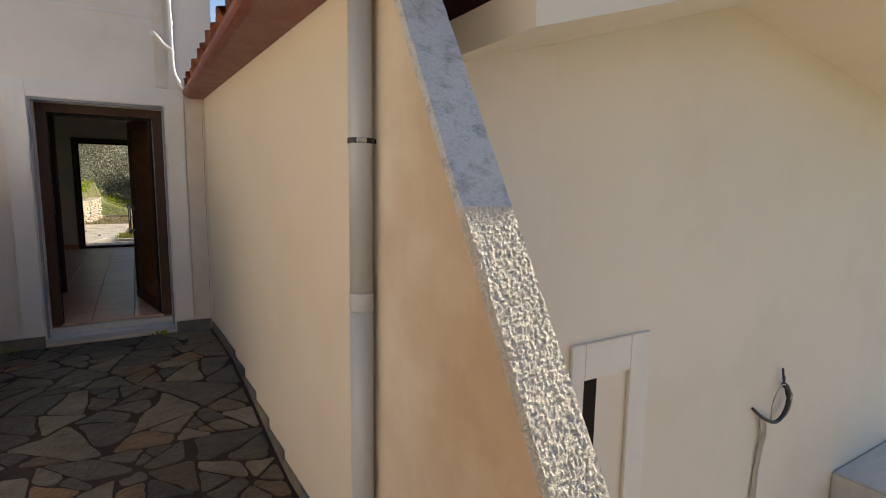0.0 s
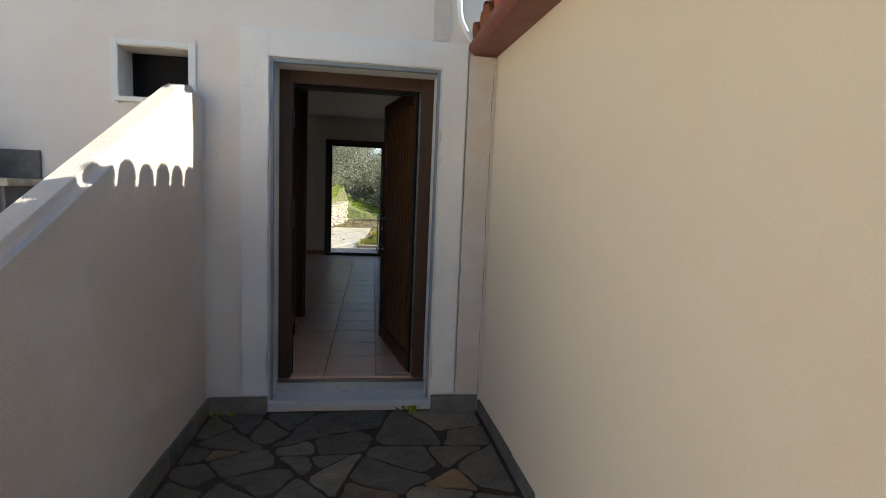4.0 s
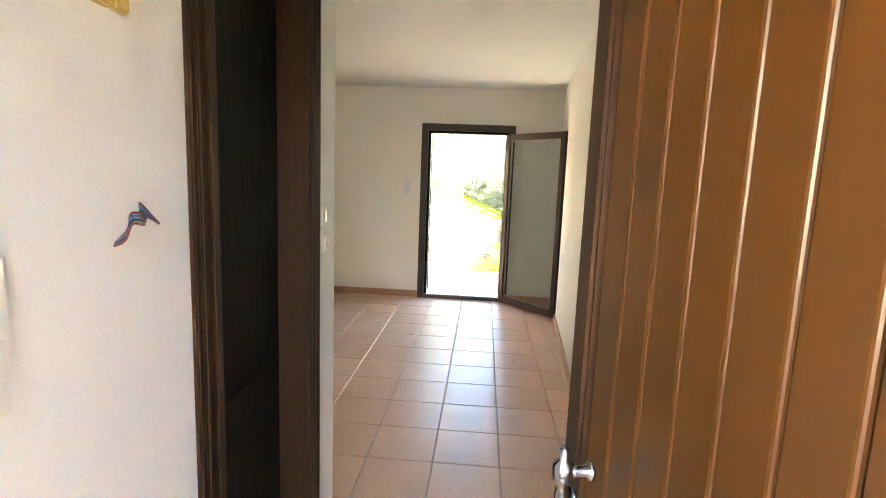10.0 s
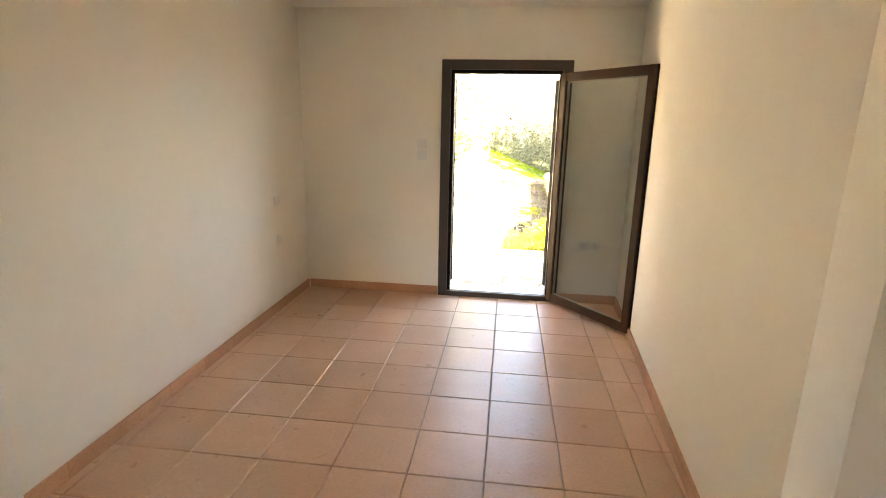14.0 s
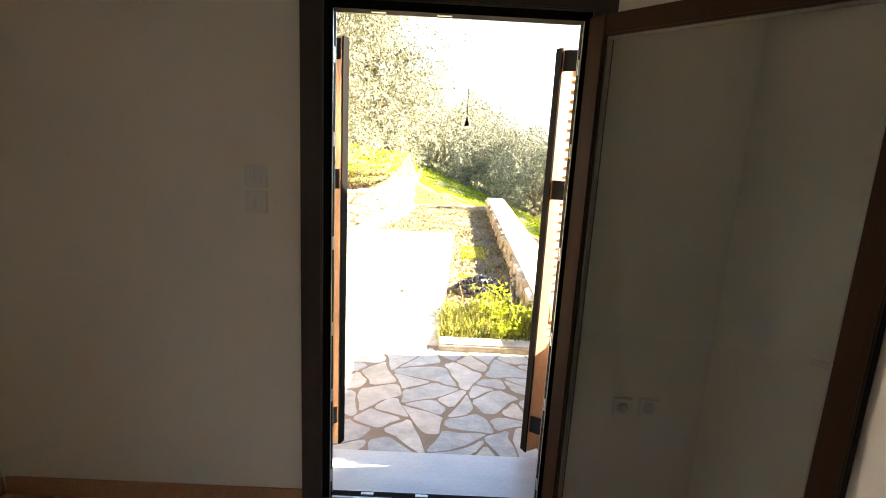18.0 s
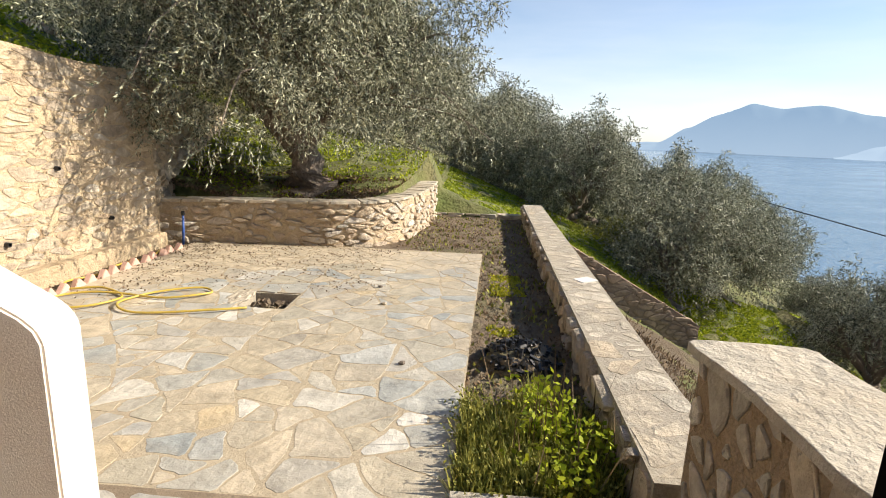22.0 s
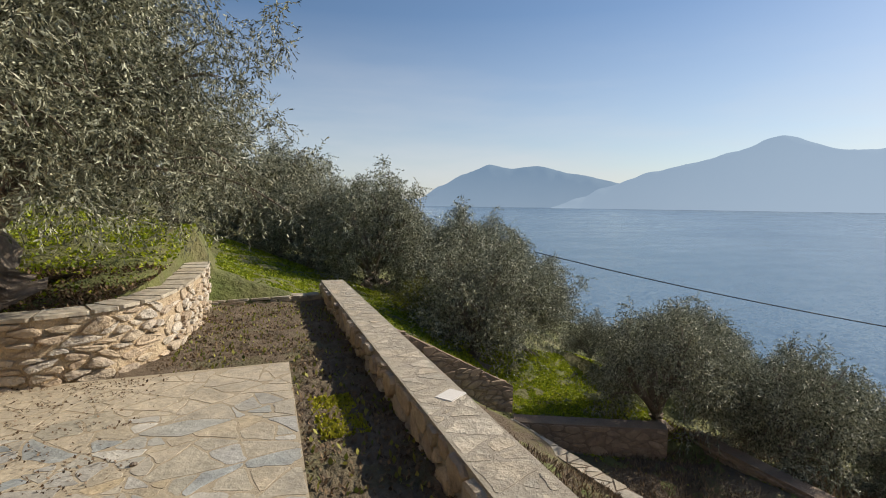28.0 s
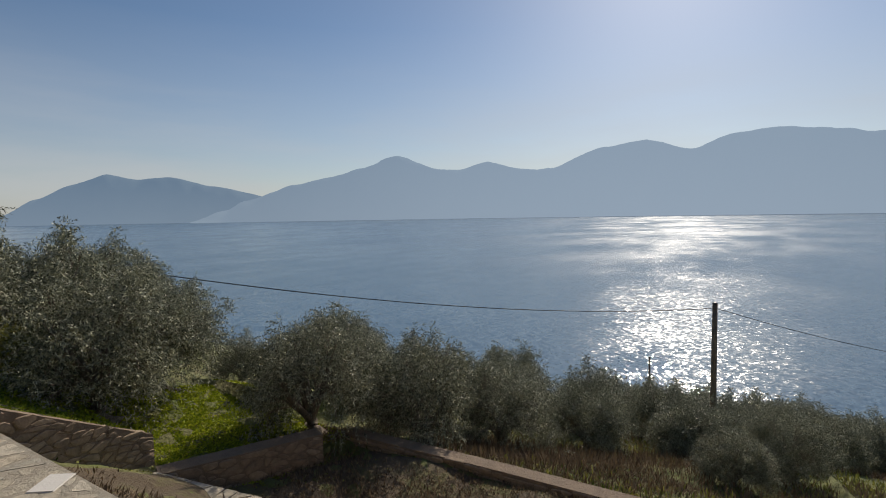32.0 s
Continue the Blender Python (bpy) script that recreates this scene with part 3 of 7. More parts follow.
def tube(bm, points, radius, steps=8):
    """A round tube along a line of points."""
    pts = [Vector(p) for p in points]
    rings = []
    for k, p in enumerate(pts):
        d = (pts[min(k + 1, len(pts) - 1)] - pts[max(k - 1, 0)]).normalized()
        side = d.cross(Vector((0, 0, 1)))
        if side.length < 0.05:
            side = d.cross(Vector((1, 0, 0)))
        side.normalize()
        up = side.cross(d)
        r = radius(k / (len(pts) - 1)) if callable(radius) else radius
        rings.append([bm.verts.new(p + r * (math.cos(2 * math.pi * a / steps) * side + math.sin(2 * math.pi * a / steps) * up)) for a in range(steps)])
    for a, b in zip(rings, rings[1:]):
        for k in range(steps):
            j = (k + 1) % steps
            bm.faces.new((a[k], a[j], b[j], b[k]))
    bm.faces.new(rings[0][::-1])
    bm.faces.new(rings[-1])
    bmesh.ops.recalc_face_normals(bm, faces=bm.faces)
    return bm


def curve_points(pts, n=8):
    """A smooth line through the points."""
    p = [Vector(q) for q in pts]
    out = []
    for k in range(len(p) - 1):
        a, b, c, d = p[max(k - 1, 0)], p[k], p[k + 1], p[min(k + 2, len(p) - 1)]
        for s in range(n):
            t = s / n
            out.append(0.5 * (2 * b + (c - a) * t + (2 * a - 5 * b + 4 * c - d) * t * t + (3 * b - a - 3 * c + d) * t ** 3))
    return out + [p[-1]]


def structure(ob, label, category):
    return tagged(ob, label, category, kind="structure")
# ---- the house: walls, floors, ceilings ----
PASS_Z = -0.13          # paving of the passage
TERR_Z = -0.09          # paving of the terrace
CEIL = 2.36
FRONT, FRONT_IN = 5.95, 6.27      # front wall, outer and inner face
BACK_IN, BACK = 11.97, 12.27      # wall with the terrace door
DX0, DX1, DTOP = -0.185, 0.745, 1.885   # front door opening
TX0, TX1, TTOP = -0.40, 0.585, 1.945    # terrace door opening

wall_front = structure(link("wall_front", boxes(
    (-4.2, -0.97, FRONT, FRONT_IN, -0.6, 6.0), (-0.97, -0.61, FRONT, FRONT_IN, -0.6, 1.635), (-0.97, -0.61, FRONT, FRONT_IN, 1.90, 6.0),
    (-0.61, DX0, FRONT, FRONT_IN, -0.6, 6.0), (DX0, DX1, FRONT, FRONT_IN, DTOP, 6.0), (DX0, DX1, FRONT, FRONT_IN, -0.6, -0.075),
    (DX1, 1.16, FRONT, FRONT_IN, -0.6, 6.0)), "white_plaster"),
    "whitewashed outer wall with a doorway and a small window", "wall")
# the plaster bands round the doorway, patched and chipped
door_band = structure(link("trim_door", boxes(
    (-0.345, DX0 - 0.012, FRONT - 0.022, FRONT, -0.03, 2.045), (DX1 + 0.012, 0.905, FRONT - 0.022, FRONT, -0.03, 2.045),
    (DX0 - 0.012, DX1 + 0.012, FRONT - 0.022, FRONT, DTOP + 0.012, 2.045), bev=0.004), "white_band"),
    "white plaster band round the doorway, chipped at its inner edge", "trim")
window_band = structure(link("trim_window", boxes(
    (-1.005, -0.965, FRONT - 0.012, FRONT, 1.60, 1.935), (-0.615, -0.575, FRONT - 0.012, FRONT, 1.60, 1.935),
    (-0.965, -0.615, FRONT - 0.012, FRONT, 1.905, 1.935), (-0.985, -0.595, FRONT - 0.03, FRONT + 0.04, 1.612, 1.637), bev=0.003), "white_band"),
    "rough white plaster edge and sill of the small window", "trim")
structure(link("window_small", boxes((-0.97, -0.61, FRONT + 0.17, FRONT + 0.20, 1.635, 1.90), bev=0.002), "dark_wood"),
          "dark closed shutter deep in the small window", "window")

# an upright strip of bare plaster and the corner strip beside the doorway
structure(link("trim_corner", boxes((0.912, 1.075, FRONT - 0.035, FRONT, PASS_Z, 1.98), bev=0.006), "rough_plaster"),
          "rough plaster corner strip beside the doorway", "trim")
bm = bmesh.new()
tube(bm, [(1.052 + 0.010 * noise.noise(Vector((0, 3.0, 5 * z))) + 0.005 * noise.noise(Vector((4, 1, 31 * z))), FRONT - 0.0352, z) for z in np.arange(-0.1, 1.96, 0.02)], lambda f: 0.0016 + 0.0008 * math.sin(37 * f), 5)
part("crack", bm, "joint_brown", bpy.data.objects["trim_corner"], "thin jagged crack in the plaster")
structure(link("trim_channel", boxes((0.70, 0.79, FRONT - 0.012, FRONT, 2.05, 5.9), bev=0.003), "rough_plaster"),
          "patched vertical plaster channel above the doorway", "trim")
structure(link("trim_joint", boxes((-3.0, 0.70, FRONT - 0.006, FRONT, 2.62, 2.635), bev=0.002), "white_band"),
          "thin horizontal plaster joint", "trim")

# wall of the neighbouring building, with its raking top and sloping end
WR = 1.07
def wall_x(y):
    """Face of the neighbour's wall: it stands a little askew."""
    return WR + 0.0405 * (FRONT - y)
def pass_z(x, y):
    """The paving of the passage falls away towards the wall's foot."""
    return PASS_Z - 0.18 * min(max((x + 0.54) / 1.68, 0.0), 1.2) * min(max((5.0 - y) / 1.0, 0.0), 1.5)
bm = bmesh.new()
prism(bm, [(0.332, -1.5), (2.349, 2.03), (FRONT - 0.002, 2.0), (FRONT - 0.002, -1.5)], "x", WR, WR + 0.155)
for v in bm.verts:
    v.co.x += wall_x(v.co.y) - WR
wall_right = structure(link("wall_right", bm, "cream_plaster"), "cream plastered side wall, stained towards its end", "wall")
# the end face: cement patch above, coarse roughcast below
def slope_pt(s):
    return (1.734 + s * 0.3446, 0.954 + s * 0.603)
bm = bmesh.new()
n_ = Vector((0, -0.603, 0.3446)).normalized()
def rough_slope(bm, s0, s1, thick, rows, cols, amp, freq):
    """A skin of render on the sloping end, uneven, with its edges turned down onto the wall."""
    grid = []
    for r in range(rows + 1):
        y, z = slope_pt(s0 + (s1 - s0) * r / rows)
        row = []
        for c in range(-1, cols + 2):
            x = wall_x(y) - 0.004 + 0.163 * min(max(c, 0), cols) / cols
            p = Vector((x, y, z))
            d = thick + amp * (noise.noise(p * freq) + 0.5 * noise.noise(p * freq * 2.1)) if 0 <= c <= cols else -0.02
            row.append(bm.verts.new(p + n_ * d))
        grid.append(row)
    for a, b in zip(grid, grid[1:]):
        for c in range(len(a) - 1):
            bm.faces.new((a[c], a[c + 1], b[c + 1], b[c]))
    for row in (grid[0], grid[-1]):
        low = [bm.verts.new(v.co - n_ * 0.04) for v in row]
        for c in range(len(row) - 1):
            bm.faces.new((row[c], low[c], low[c + 1], row[c + 1]))
    bmesh.ops.recalc_face_normals(bm, faces=bm.faces)
rough_slope(bm, 0.41, 1.75, 0.012, 60, 12, 0.004, 16)
structure(link("trim_cement", bm, "cement"), "grey cement patch on the sloping wall end", "trim")
bm = bmesh.new()
rough_slope(bm, -2.4, 0.41, 0.014, 320, 26, 0.0046, 105)
structure(link("trim_roughcast", bm, "roughcast"), "coarse cream roughcast on the sloping wall end", "trim")

# eave of the neighbour's roof: brown board and gutter, tile ends above it
EAVE_X, EAVE_Z = 0.955, 1.965
verge = thing("roof_eave", (EAVE_X, FRONT, EAVE_Z), "red-brown painted eave board and gutter of the neighbour's roof", "roof edge")
EY = -(FRONT - 2.0)
bm = bmesh.new()
box(bm, 0.0, WR - EAVE_X + 0.17, EY, 0.12, 0.02, 0.045)
box(bm, 0.03, 0.05, EY, 0.12, 0.045, 0.12)
bevel(bm, 0.004)
part("board", bm, "brown_paint", verge)
bm = bmesh.new()
prof = [(0.055 * math.cos(a), 0.055 * math.sin(a)) for a in np.linspace(math.pi, 2 * math.pi, 9)]
inner = [(0.048 * math.cos(a), 0.048 * math.sin(a)) for a in np.linspace(2 * math.pi, math.pi, 9)]
prism(bm, [(x + 0.005, z + 0.075) for x, z in prof + inner], "y", EY, 0.11)
part("gutter", bm, "brown_paint", verge, "half-round brown gutter", smooth=False)
roof = thing("tiled_roof", (EAVE_X, 4.0, EAVE_Z + 0.10), "low roof of curved terracotta tiles", "roof")
def half_tile(name):
    bm = bmesh.new()
    rows = []
    for x in (0.0, 0.42):
        rows.append([bm.verts.new((x, 0.075 * math.cos(math.pi * k / 8) * (1 - 0.1 * x), 0.062 * math.sin(math.pi * k / 8))) for k in range(9)])
    for k in range(8):
        bm.faces.new((rows[0][k], rows[0][k + 1], rows[1][k + 1], rows[1][k]))
    bmesh.ops.solidify(bm, geom=list(bm.faces), thickness=0.014)
    return link(name, bm, "roof_tile", roof, smooth=True)
first_tile = half_tile("tile")
count = 0
for r in range(3):
    for k in range(23):
        o = first_tile if count == 0 else first_tile.copy()
        if count:
            scene.collection.objects.link(o)
            o.parent = roof
        count += 1
        o.matrix_basis = pose(-0.03 + 0.36 * r + 0.012 * math.sin(k * 2.3), 1.86 - 0.168 * k, 0.015 + 0.075 * r + 0.006 * math.sin(k * 1.9), 0, -13, 2 * math.sin(k * 3.1))
link("deck", boxes((0.02, 3.0, -1.9, 1.95, -0.03, 0.0), m=pose(0, 0, 0.01, 0, -12, 0)), "brown_paint", roof)

# rain pipe on the side wall
pipe = thing("rain_pipe", (wall_x(2.40) - 0.052, 2.40, pass_z(1.15, 2.4)), "pale grey plastic rain pipe with a metal clamp", "pipe")
bm = bmesh.new()
tube(bm, [(0, 0, 0.0), (0, 0, 1.28)], 0.0415, 20)
part("pipe_length", bm, "grey_plastic", pipe, smooth=True)
bm = bmesh.new()
tube(bm, [(0, 0, 1.27), (0, 0, 2.42)], 0.0405, 20)
part("pipe_length", bm, "grey_plastic", pipe, smooth=True)
bm = bmesh.new()
lathe(bm, [(0.0415, 1.22), (0.0430, 1.225), (0.0430, 1.28), (0.0412, 1.285)], steps=20)
part("socket", bm, "grey_plastic", pipe, smooth=True)
bm = bmesh.new()
lathe(bm, [(0.0415, 1.798), (0.0445, 1.798), (0.0445, 1.816), (0.0415, 1.816)], steps=20)
box(bm, 0.035, 0.055, -0.012, 0.012, 1.80, 1.815)
clamp = part("clamp", bm, "iron", pipe, "rusty metal pipe clamp")
bm = bmesh.new()
lathe(bm, [(0.006, 0), (0.009, 0.0), (0.009, 0.03), (0.006, 0.03)], pose(-0.03, -0.047, 1.807, 0, 90, 0), 8)
part("screw", bm, "steel", clamp)

# conduit above the doorway
conduit = thing("conduit", (0.80, FRONT - 0.02, 2.05), "white plastic conduit fixed to the wall", "conduit")
bm = bmesh.new()
tube(bm, curve_points([(0.13, -0.02, -0.02), (0.075, -0.015, 0.07), (0.04, -0.01, 0.18), (0.035, -0.01, 0.5), (0.03, -0.01, 1.1), (0.03, -0.01, 2.4)], 6), 0.014)
part("tube", bm, "white_plastic", conduit, smooth=True)
bm = bmesh.new()
tube(bm, curve_points([(0.035, -0.012, 0.33), (-0.02, -0.02, 0.36), (-0.07, -0.03, 0.42), (-0.10, -0.02, 0.45), (-0.115, 0.0, 0.43)], 5), 0.014)
part("branch", bm, "white_plastic", conduit, smooth=True)
for z in (0.30, 0.55, 0.95):
    bm = bmesh.new()
    lathe(bm, [(0.018, -0.015), (0.019, -0.01), (0.019, 0.01), (0.018, 0.015)], pose(0.036, -0.01, z), 10)
    part("coupling", bm, "white_plastic", conduit, smooth=True)

# threshold and the slate strips along the foot of the walls
threshold = structure(link("threshold", boxes((DX0 - 0.01, DX1 + 0.01, FRONT - 0.03, FRONT_IN, -0.10, -0.062), bev=0.004), "marble"),
                      "pale grey marble doorstep", "threshold")
structure(link("door_sill", boxes((DX0, DX1, 6.085, 6.16, -0.062, -0.012), bev=0.004), "steel"), "metal door sill strip", "sill")

# parapet of the outside stair
PX0, PX1 = -0.69, -0.54
bm = bmesh.new()
prism(bm, [(4.16, PASS_Z - 0.3), (4.16, 0.875), (4.175, 0.915), (4.215, 0.945), (FRONT - 0.27, 1.655), (FRONT - 0.18, 1.69), (FRONT - 0.09, 1.70), (FRONT - 0.002, 1.665), (FRONT - 0.002, PASS_Z - 0.3)], "x", PX0, PX1)
bmesh.ops.bevel(bm, geom=[e for e in bm.edges if abs(e.verts[0].co.x - e.verts[1].co.x) < 0.01 and max(e.verts[0].co.z, e.verts[1].co.z) > 0.5], offset=0.035, segments=5, affect="EDGES")
structure(link("wall_stair", bm, "rough_plaster", smooth=True), "white plastered sloping parapet of the outside stair, worn on top", "wall")
for p in bpy.data.objects["wall_stair"].data.polygons:
    p.use_smooth = p.area < 0.08

# outside stair: slate treads and risers
stair = thing("outside_stair", (-1.43, 4.2, PASS_Z), "outside stair with grey slate treads and risers", "stair")
for k in range(6):
    z1 = 0.172 + 0.190 * k
    y0 = -0.032 + 0.30 * k
    y1 = FRONT - 4.2 - 0.002
    part("step", boxes((-0.75, 0.735, y0 + 0.02, min(y0 + 0.34, y1) if k < 5 else y1, z1 - 0.22, z1 - 0.035)), "slate", stair)
    cuts = [-0.75]
    while cuts[-1] < 0.60:
        cuts.append(cuts[-1] + 0.17 + 0.17 * ((0.37 + 0.618 * len(cuts) + 0.41 * k) % 1))
    cuts[-1] = 0.735
    for xa, xb in zip(cuts, cuts[1:]):
        part("riser", boxes((xa, xb - 0.005, y0 + 0.004, y0 + 0.02, z1 - 0.190, z1 - 0.036), bev=0.002), "slate", stair)
    for j in range(3):
        xa, xb = -0.75 + 0.495 * j, -0.75 + 0.495 * (j + 1) - 0.006
        part("tread", boxes((xa, xb, y0 - 0.012, min(y0 + 0.325, y1) if k < 5 else y1, z1 - 0.035, z1), bev=0.004), "tread_stone", stair)
for k in range(6):
    x1 = 0.075 - 0.255 * k
    x0 = x1 - 0.255 if k < 5 else -2.4
    z1 = 1.312 + 0.176 * k
    yb = FRONT - 4.2 - 0.003
    part("step", boxes((x0, x1 - 0.02, 1.478, yb, z1 - 0.5, z1 - 0.035)), "slate", stair)
    part("tread", boxes((x0, x1 + 0.02, 1.445, yb, z1 - 0.035, z1), bev=0.004), "tread_stone", stair)
    part("riser", boxes((x1 - 0.02, x1 - 0.004, 1.46, yb, z1 - 0.176, z1 - 0.036), bev=0.002), "slate", stair)
    part("cladding_stone", boxes((x0 + 0.002, x1 - 0.022, 1.462, 1.478, z1 - 0.176, z1 - 0.036), bev=0.002), "slate", stair)
    part("skirting_stone", boxes((x0 + 0.001, x1 - 0.002, yb - 0.014, yb, z1, z1 + 0.15), bev=0.002), "slate", stair)
structure(link("wall_left_outside", boxes((-4.4, -4.2, -4, FRONT, -0.6, 2.6), (-3.2, -2.36, -4.0, 4.78, -0.6, 1.9)), "white_plaster"), "whitewashed wall beyond the outside stair", "wall")
structure(link("wall_behind", boxes((-3.2, WR + 0.6, -4.2, -4.0, -0.8, 3.0)), "white_plaster"), "whitewashed wall closing the passage", "wall")
structure(link("wall_right_near", boxes((WR + 0.24, WR + 0.44, -4.0, 0.5, -1.5, 0.15)), "cream_plaster"), "low cream plastered wall along the passage", "wall")

# neighbour's lower house beyond the side wall
NY = 3.05
bm = bmesh.new()
prism(bm, [(2.6, -3.4), (2.6, 2.10), (4.36, 2.62), (12.5, 1.40), (12.5, -3.4)], "y", NY, NY + 3.0)
lower_house = thing("lower_house", (6, NY, -3.3), "cream plastered house on the lower court, with a gable", "house")
w = link("wall", bm, "court_plaster", lower_house)
w.matrix_parent_inverse = Matrix.Translation((-6, -NY, 3.3))
bm = bmesh.new()
prism(bm, [(1.7, 1.80), (4.36, 2.585), (13, 1.29), (13, 1.45), (4.36, 2.75), (1.7, 1.96)], "y", NY - 0.9, NY + 3.4)
w = link("roof", bm, "court_plaster", lower_house, "roof with a cream plastered soffit")
w.matrix_parent_inverse = Matrix.Translation((-6, -NY, 3.3))
w = link("side_wall", boxes((1.75, 2.585, NY - 0.05, NY + 0.15, -3.4, 2.04)), "white_plaster", lower_house, "white plastered wing of the wall")
w.matrix_parent_inverse = Matrix.Translation((-6, -NY, 3.3))
w = link("window_surround", boxes((2.84, 2.96, NY - 0.03, NY, -2.2, 0.24), (3.405, 3.61, NY - 0.03, NY, -2.2, 0.24), (2.96, 3.405, NY - 0.03, NY, -0.01, 0.24), bev=0.005), "white_band", lower_house)
w.matrix_parent_inverse = Matrix.Translation((-6, -NY, 3.3))
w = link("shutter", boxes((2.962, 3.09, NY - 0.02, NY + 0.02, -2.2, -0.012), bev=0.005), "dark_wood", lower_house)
w.matrix_parent_inverse = Matrix.Translation((-6, -NY, 3.3))
lamp = thing("soffit_lamp", (2.47, NY - 0.30, 2.17), "dark broken lamp housing under the soffit", "lamp")
bm = bmesh.new()
lathe(bm, [(0.02, 0.0), (0.07, -0.005), (0.085, -0.04), (0.07, -0.085), (0.03, -0.10)], steps=14)
part("housing", bm, "iron", lamp, smooth=True)
bm = bmesh.new()
lathe(bm, [(0.03, 0.0), (0.03, 0.03)], steps=10)
part("mount", bm, "iron", lamp)
cable = thing("cable_coil", (5.10, NY, -0.70), "bundle of loose cables hanging from a hole in the wall", "cable")
arc = [(0.0, -0.01, 0.02), (0.12, -0.05, -0.08), (0.28, -0.07, -0.15), (0.42, -0.07, -0.12), (0.52, -0.06, -0.02), (0.50, -0.05, 0.12), (0.43, -0.05, 0.17)]
bm = bmesh.new()
tube(bm, curve_points(arc, 5), lambda f: 0.012 + 0.014 * f, 8)
part("cable", bm, "black_wire", cable, "thick black taped cable", smooth=True)
for k, tail in enumerate(((0.36, -0.06, 0.34), (0.40, -0.06, 0.26))):
    bm = bmesh.new()
    tube(bm, [arc[-1], tail], 0.010, 6)
    part("cable_end", bm, "black_wire", cable)
for k in range(4):
    bm = bmesh.new()
    tube(bm, curve_points([(0.01, -0.01, 0.02), (0.10, -0.03, -0.06), (0.14 + 0.03 * k, -0.03, -0.22), (0.12 + 0.02 * k, -0.02, -0.55), (0.08 + 0.03 * k, -0.02, -0.95)], 5), 0.009, 6)
    part("cable", bm, "pale_wire", cable, smooth=True)
bm = bmesh.new()
tube(bm, curve_points([(0.24, -0.06, -0.13), (0.22, -0.07, 0.05), (0.32, -0.07, 0.17), (0.43, -0.06, 0.17), (0.56, -0.07, 0.05), (0.50, -0.07, -0.12), (0.38, -0.06, -0.16)], 5), 0.007, 6)
part("cable", bm, "pale_wire", cable, "thin pale wire looped round the bundle", smooth=True)
structure(link("court_floor", boxes((WR + 0.27, 13.5, -6, 8.0, -3.6, -3.4)), "terrace_joint"), "concrete floor of the lower court", "floor")
structure(link("court_ledge", boxes((6.87, 13, NY - 1.2, NY - 0.002, -3.4, -1.80), bev=0.02), "marble"), "low grey ledge along the lower house", "ledge")

# ---- inside ----
structure(link("floor", boxes((-1.75, 1.35, FRONT_IN - 0.12, BACK_IN + 0.03, -0.3, -0.012)), "grout"), "grouted floor under terracotta tiles", "floor")
structure(link("ceiling", boxes((-1.9, 1.5, FRONT_IN, BACK_IN, CEIL, CEIL + 0.2)), "ceiling_paint"), "plain cream ceiling", "ceiling")
HX = -0.235           # face of the hall's left wall
HD0, HD1 = 7.12, 7.69   # side doorway in it
HEND = 7.965
structure(link("wall_hall_left", boxes((HX - 0.13, HX, FRONT_IN, HD0, 0, CEIL), (HX - 0.13, HX, HD0, HD1, 2.02, CEIL), (HX - 0.13, HX, HD1, HEND, 0, CEIL)), "hall_paint"),
          "white painted hall wall with a side doorway", "wall")
structure(link("wall_room_return", boxes((-1.75, HX - 0.13, HEND - 0.12, HEND, 0, CEIL)), "wall_paint"), "cream painted wall of the room", "wall")
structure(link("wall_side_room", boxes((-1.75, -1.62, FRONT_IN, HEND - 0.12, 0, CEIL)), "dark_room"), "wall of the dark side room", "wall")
structure(link("wall_room_left", boxes((-1.80, -1.62, HEND, BACK_IN, 0, CEIL)), "wall_paint"), "cream painted side wall of the room", "wall")
bm = bmesh.new()
prism(bm, [(0.905, 8.95), (1.11, BACK_IN), (1.5, BACK_IN), (1.5, 8.95)], "z", 0, CEIL)
structure(link("wall_room_right", bm, "wall_paint"), "cream painted side wall of the room", "wall")
structure(link("wall_hall_right", boxes((1.035, 1.5, FRONT_IN, 8.95, 0, 1.90)), "wall_paint"), "cream painted recessed hall wall", "wall")
structure(link("beam", boxes((0.905, 1.5, FRONT_IN, 8.95, 1.90, CEIL)), "wall_paint"), "cream painted beam above the recess", "beam")
structure(link("wall_back", boxes((-1.9, TX0, BACK_IN, BACK, -0.5, CEIL + 0.2), (TX1, 1.5, BACK_IN, BACK, -0.5, CEIL + 0.2), (TX0, TX1, BACK_IN, BACK, TTOP, CEIL + 0.2),
                                  (TX0, TX1, BACK_IN, BACK, -0.5, -0.02)), "wall_paint"),
          "cream painted wall with the terrace door", "wall")
structure(link("wall_back_outside", boxes((-4.2, TX0 - 0.09, BACK, BACK + 0.08, -0.5, 6.0), (TX1 + 0.09, 1.5, BACK, BACK + 0.08, -0.5, 6.0), (TX0 - 0.09, TX1 + 0.09, BACK, BACK + 0.08, TTOP + 0.08, 6.0)), "white_plaster"),
          "whitewashed outer wall towards the terrace", "wall")
structure(link("wall_house_left", boxes((-4.2, -4.0, FRONT_IN, BACK, -0.5, 6.0), (1.5, 1.62, FRONT_IN, BACK + 0.08, -3.4, 2.56), (-1.9, -1.8, FRONT_IN, BACK_IN, -0.3, 2.56)), "white_plaster"), "whitewashed house wall", "wall")
structure(link("roof_slab", boxes((-4.2, 1.62, FRONT_IN, BACK, 2.56, 2.75)), "white_plaster"), "flat roof slab of the house", "roof")

